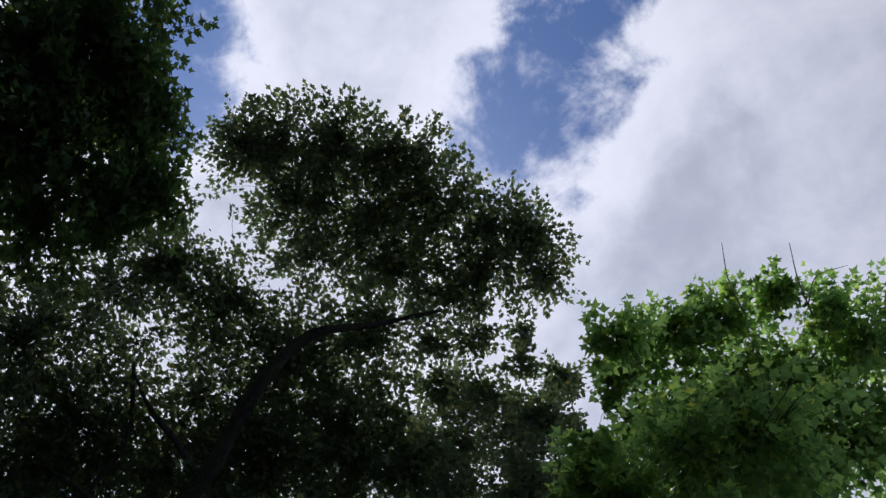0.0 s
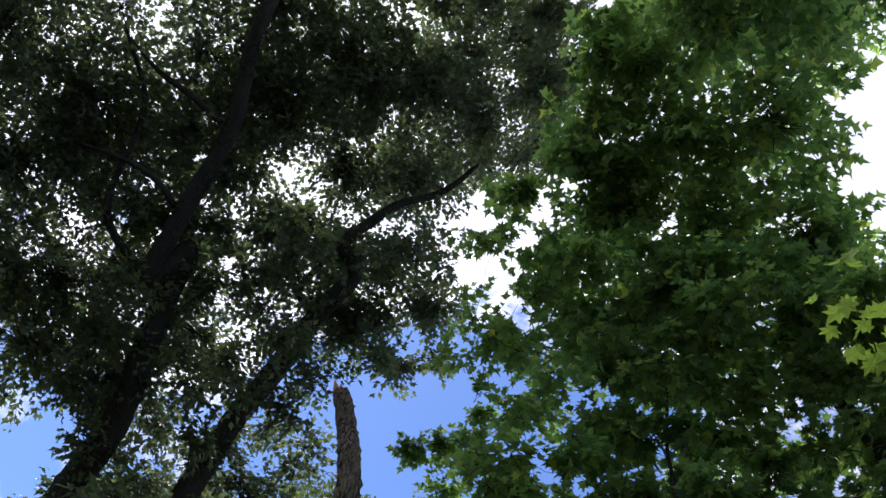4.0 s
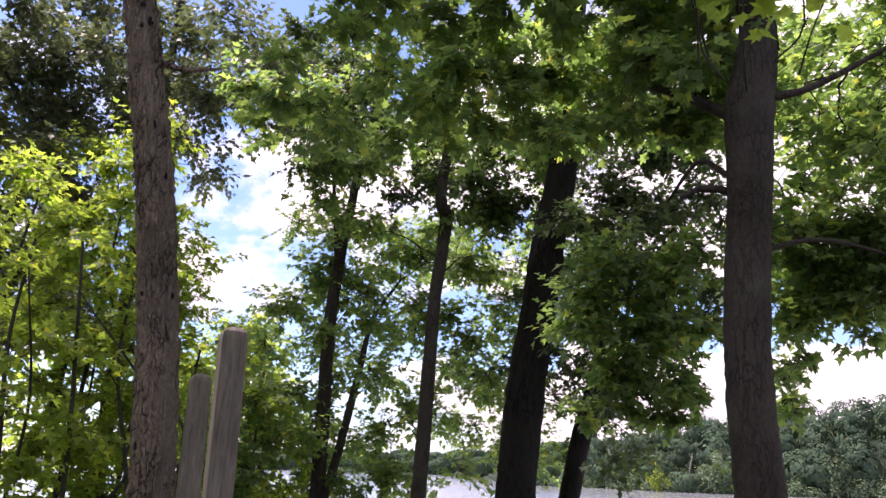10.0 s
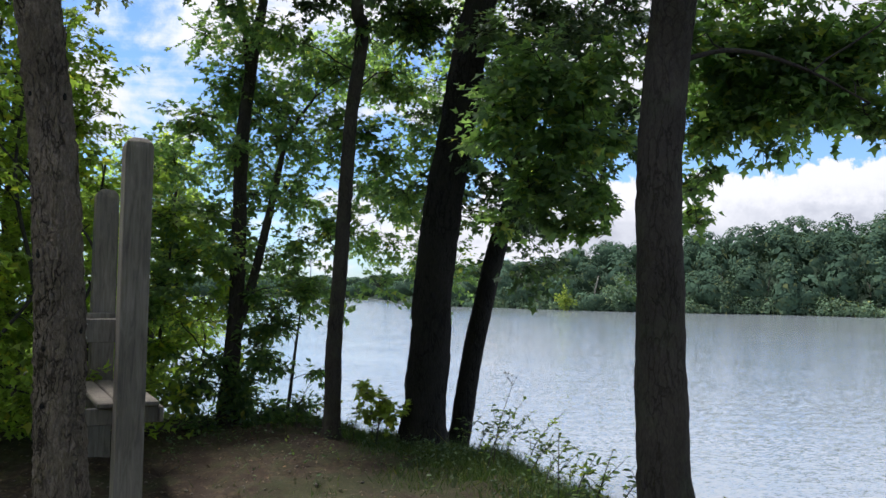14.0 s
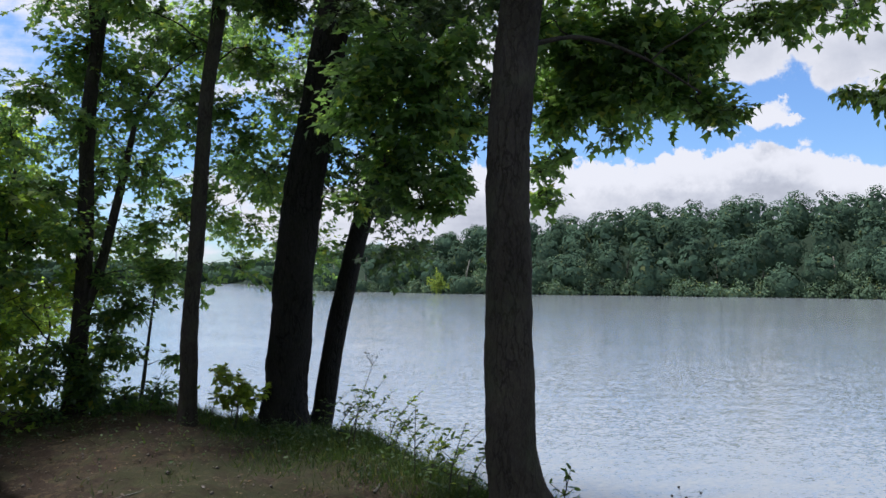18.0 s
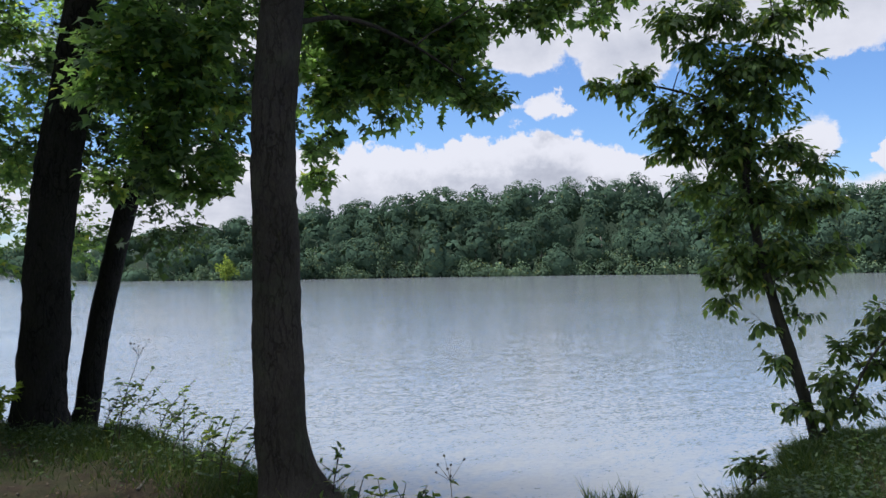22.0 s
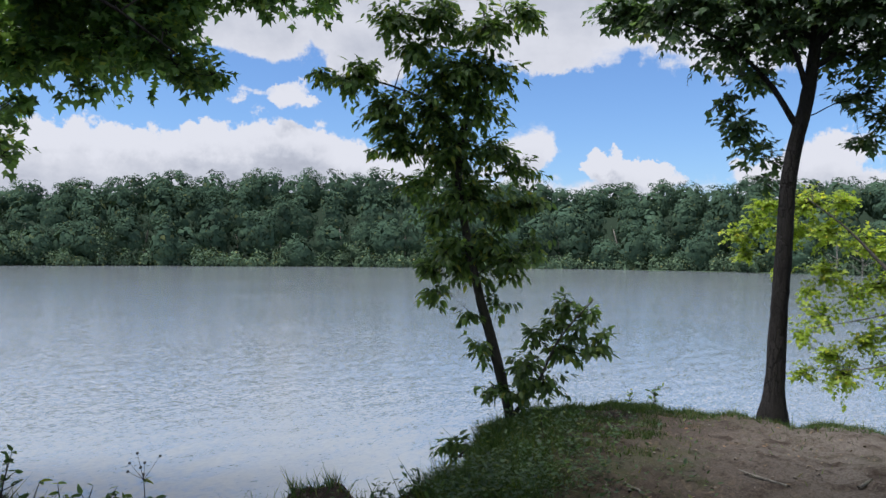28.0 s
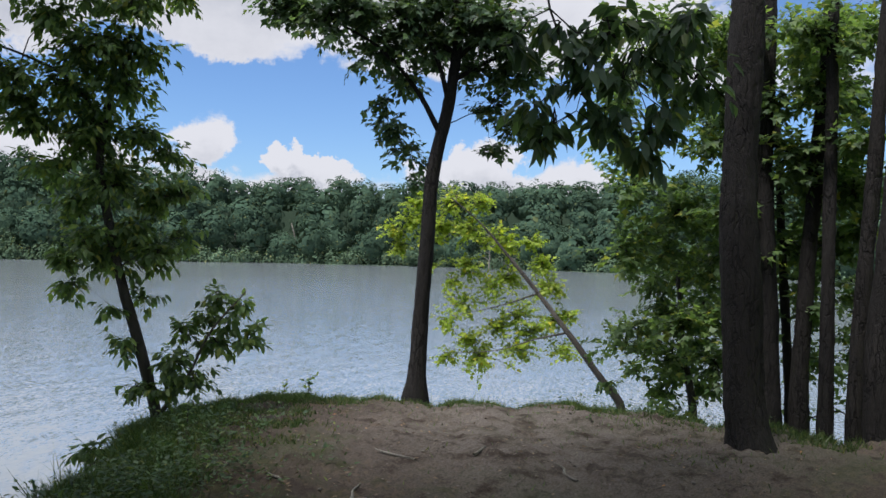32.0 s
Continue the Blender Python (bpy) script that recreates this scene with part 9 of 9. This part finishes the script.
STICKS = [(3.36, 4.12, 40, 0.4), (3.16, 4.66, 80, 0.25), (4.02, 4.46, 95, 0.35), (4.59, 4.16, 20, 0.25), (-3.81, 4.9, 100, 0.7), (-3.37, 5.36, 70, 0.35), (-4.08, 4.99, 75, 0.5), (-1.74, 5.96, 95, 0.3), (4.71, 3.51, 60, 0.3), (3.32, 4.01, 130, 0.22)]
for n, (x, y, turn, length) in enumerate(STICKS):
    rng = np.random.default_rng(400 + n)
    dx, dy = math.cos(radians(turn)) * length / 2, math.sin(radians(turn)) * length / 2
    pts = [(x + s * dx + rng.normal() * 0.012, y + s * dy + rng.normal() * 0.012) for s in (-1, -0.3, 0.4, 1)]
    rad = (0.011, 0.010, 0.008, 0.004)
    v, q, t = tube(hermite([(px_, py_, on_ground(px_, py_) + 0.008, r) for (px_, py_), r in zip(pts, rad)], 0.04), 6, 0.1)
    ob = mesh_object("fallen_stick", v, [q, t], BARK_GREY, None, "", True)
    tagged(ob, "dry fallen stick lying on the earth", "stick", "fallen sticks")

# Roots that hang out of the washed bank under the young elm.
elm = [o for o in bpy.data.objects if o.get("label", "").startswith("young elm")][0]
for stem in ([(3.39, 6.86, -0.15, 0.03), (3.1, 6.67, -0.23, 0.022), (2.91, 6.54, -0.37, 0.016), (2.78, 6.49, -0.47, 0.008)], [(3.32, 6.78, -0.18, 0.025), (3.01, 6.6, -0.2, 0.014), (2.77, 6.6, -0.24, 0.006)], [(3.32, 6.67, -0.2, 0.03), (2.97, 6.4, -0.29, 0.022), (2.82, 6.25, -0.42, 0.015)], [(3.43, 6.84, -0.17, 0.03), (3.19, 6.52, -0.34, 0.025), (3.01, 6.27, -0.49, 0.018)], [(3.23, 6.72, -0.2, 0.015), (2.92, 6.64, -0.18, 0.01), (2.71, 6.63, -0.33, 0.005)]):
    v, q, t = tube(hermite(stem, 0.05), 7, 0.12)
    mesh_object("root", v, [q, t], BARK_OAK, elm, "bare root hanging from the washed bank", True)


# ------------------------------------------------------------------ far details
def far_tree(az, d, h, wide, mat, label, seed):
    rng = np.random.default_rng(seed)
    x, y = (float(v) for v in polar(az, d))
    z = on_ground(x, y)
    ob = thing("far_tree", (x, y, z), label, "tree")
    v, q, t = tube(np.array([(x, y, z - 0.3, 0.1), (x, y, z + h * 0.5, 0.07), (x, y, z + h * 0.9, 0.03)]), 6)
    mesh_object("trunk", v, [q, t], BARK_GREY, ob, "", True)
    n = int(260 * wide * wide)
    u = rng.normal(size=(n, 3))
    u /= np.linalg.norm(u, axis=1)[:, None]
    s = rng.random(n) ** 0.35
    p = np.array([x, y, z + h * 0.56]) + u * s[:, None] * np.array([wide, wide, h * 0.46]) * (0.75 + 0.35 * np.sin(u[:, 0:1] * 5 + u[:, 2:3] * 4 + seed))
    v, t = leaf_cloud("clump", p, rng.normal(size=p.shape), u + np.array([0, 0, 0.6]) + rng.normal(size=p.shape) * 0.4, rng.uniform(0.25, 0.5, n))
    mesh_object("crown", v, [t], mat, ob)
    return ob


far_tree(-12.4, 128.5, 5.2, 1.9, LEAF_PALE, "small bright yellow-green tree on the far shore", 61)
far_tree(-8.2, 129.5, 7.5, 3.6, LEAF_SHRUB, "rounded olive-green tree on the far shore", 62)
far_tree(-6.2, 130.0, 6.5, 2.6, LEAF_SHRUB, "smaller olive-green tree on the far shore", 63)
far_tree(-1.5, 128.5, 6.0, 2.2, LEAF_SHRUB, "grey-green willow on the far waterline", 64)
far_tree(16.0, 128.0, 4.2, 2.4, LEAF_SHRUB, "pale spreading shrub tree on the far shore", 65)
far_tree(24.5, 127.5, 5.0, 3.0, LEAF_SHRUB, "pale green leaning tree on the far shore", 66)
far_tree(44.0, 121.0, 5.0, 2.6, LEAF_SHRUB, "pale green tree on the far shore", 67)


def bare_tree(az, d, h, seed):
    """A dead tree, all grey branches."""
    rng = np.random.default_rng(seed)
    x, y = (float(v) for v in polar(az, d))
    z = on_ground(x, y)
    ob = thing("bare_tree", (x, y, z), "bare grey dead tree in front of the far wood", "tree")
    stem = hermite([(x, y, z, 0.14), (x + 0.2, y, z + h * 0.5, 0.09), (x + 0.1, y, z + h, 0.03)], 0.5)
    v, q, t = tube(stem, 6)
    mesh_object("trunk", v, [q, t], BARK_GREY, ob, "", True)
    for _ in range(16):
        s = stem[rng.integers(len(stem) // 3, len(stem))]
        e = s[:3] + rng.normal(size=3) * np.array([1.2, 0.8, 0.5]) + np.array([0, 0, 0.9])
        v, q, t = tube(np.array([(*s[:3], 0.05), (*(0.5 * (s[:3] + e)), 0.035), (*e, 0.012)]), 4)
        mesh_object("branch", v, [q, t], BARK_GREY, ob)


bare_tree(49.5, 113.0, 6.0, 71)
bare_tree(51.0, 113.0, 5.0, 72)


def wind_turbine(az, d, h, seed):
    rng = np.random.default_rng(seed)
    x, y = (float(v) for v in polar(az, d))
    ob = thing("wind_turbine", (x, y, 0), "slim pale wind turbine far beyond the lake", "wind turbine", "wind turbines beyond the lake")
    v, q, t = tube(np.array([(x, y, 0, 1.9), (x, y, h * 0.5, 1.5), (x, y, h, 1.1)]), 8)
    mesh_object("mast", v, [q, t], MAST, ob, "", True)
    side = np.array([math.cos(radians(az)), -math.sin(radians(az)), 0])
    first = rng.uniform(0, 120)
    for k in range(3):
        a = radians(first + 120 * k)
        e = np.array([x, y, h]) + (side * math.cos(a) + np.array([0, 0, math.sin(a)])) * h * 0.4
        v, q, t = tube(np.array([(x, y, h, 1.0), (*(np.array([x, y, h]) * 0.7 + e * 0.3), 0.9), (*e, 0.25)]), 5)
        mesh_object("blade", v, [q, t], MAST, ob)


wind_turbine(-32.65, 1500.0, 62.0, 81)
wind_turbine(-31.07, 1500.0, 60.0, 82)


def duckweed():
    """A pale strip floating along the far shore."""
    az = np.linspace(36, 66, 240)
    d = np.interp(az, FAR_AZ, FAR_D) + 1.5 * np.sin(az * 0.6) - 2.0
    rng = np.random.default_rng(91)
    wide = 1.2 + 0.9 * np.sin(az * 1.7) + rng.uniform(-0.2, 0.4, len(az))
    x0, y0 = polar(az, d)
    x1, y1 = polar(az, d - np.maximum(0.1, wide))
    v = np.concatenate([np.stack([x0, y0, np.full(len(az), WATER + 0.03)], axis=1), np.stack([x1, y1, np.full(len(az), WATER + 0.02)], axis=1)])
    i, n = np.arange(len(az) - 1), len(az)
    ob = mesh_object("duckweed", v, [np.stack([i, i + n, i + n + 1, i + 1], axis=1)], LEAF_SHRUB)
    return tagged(ob, "pale green floating duckweed along the far shore", "water plants", kind="stuff")


duckweed()
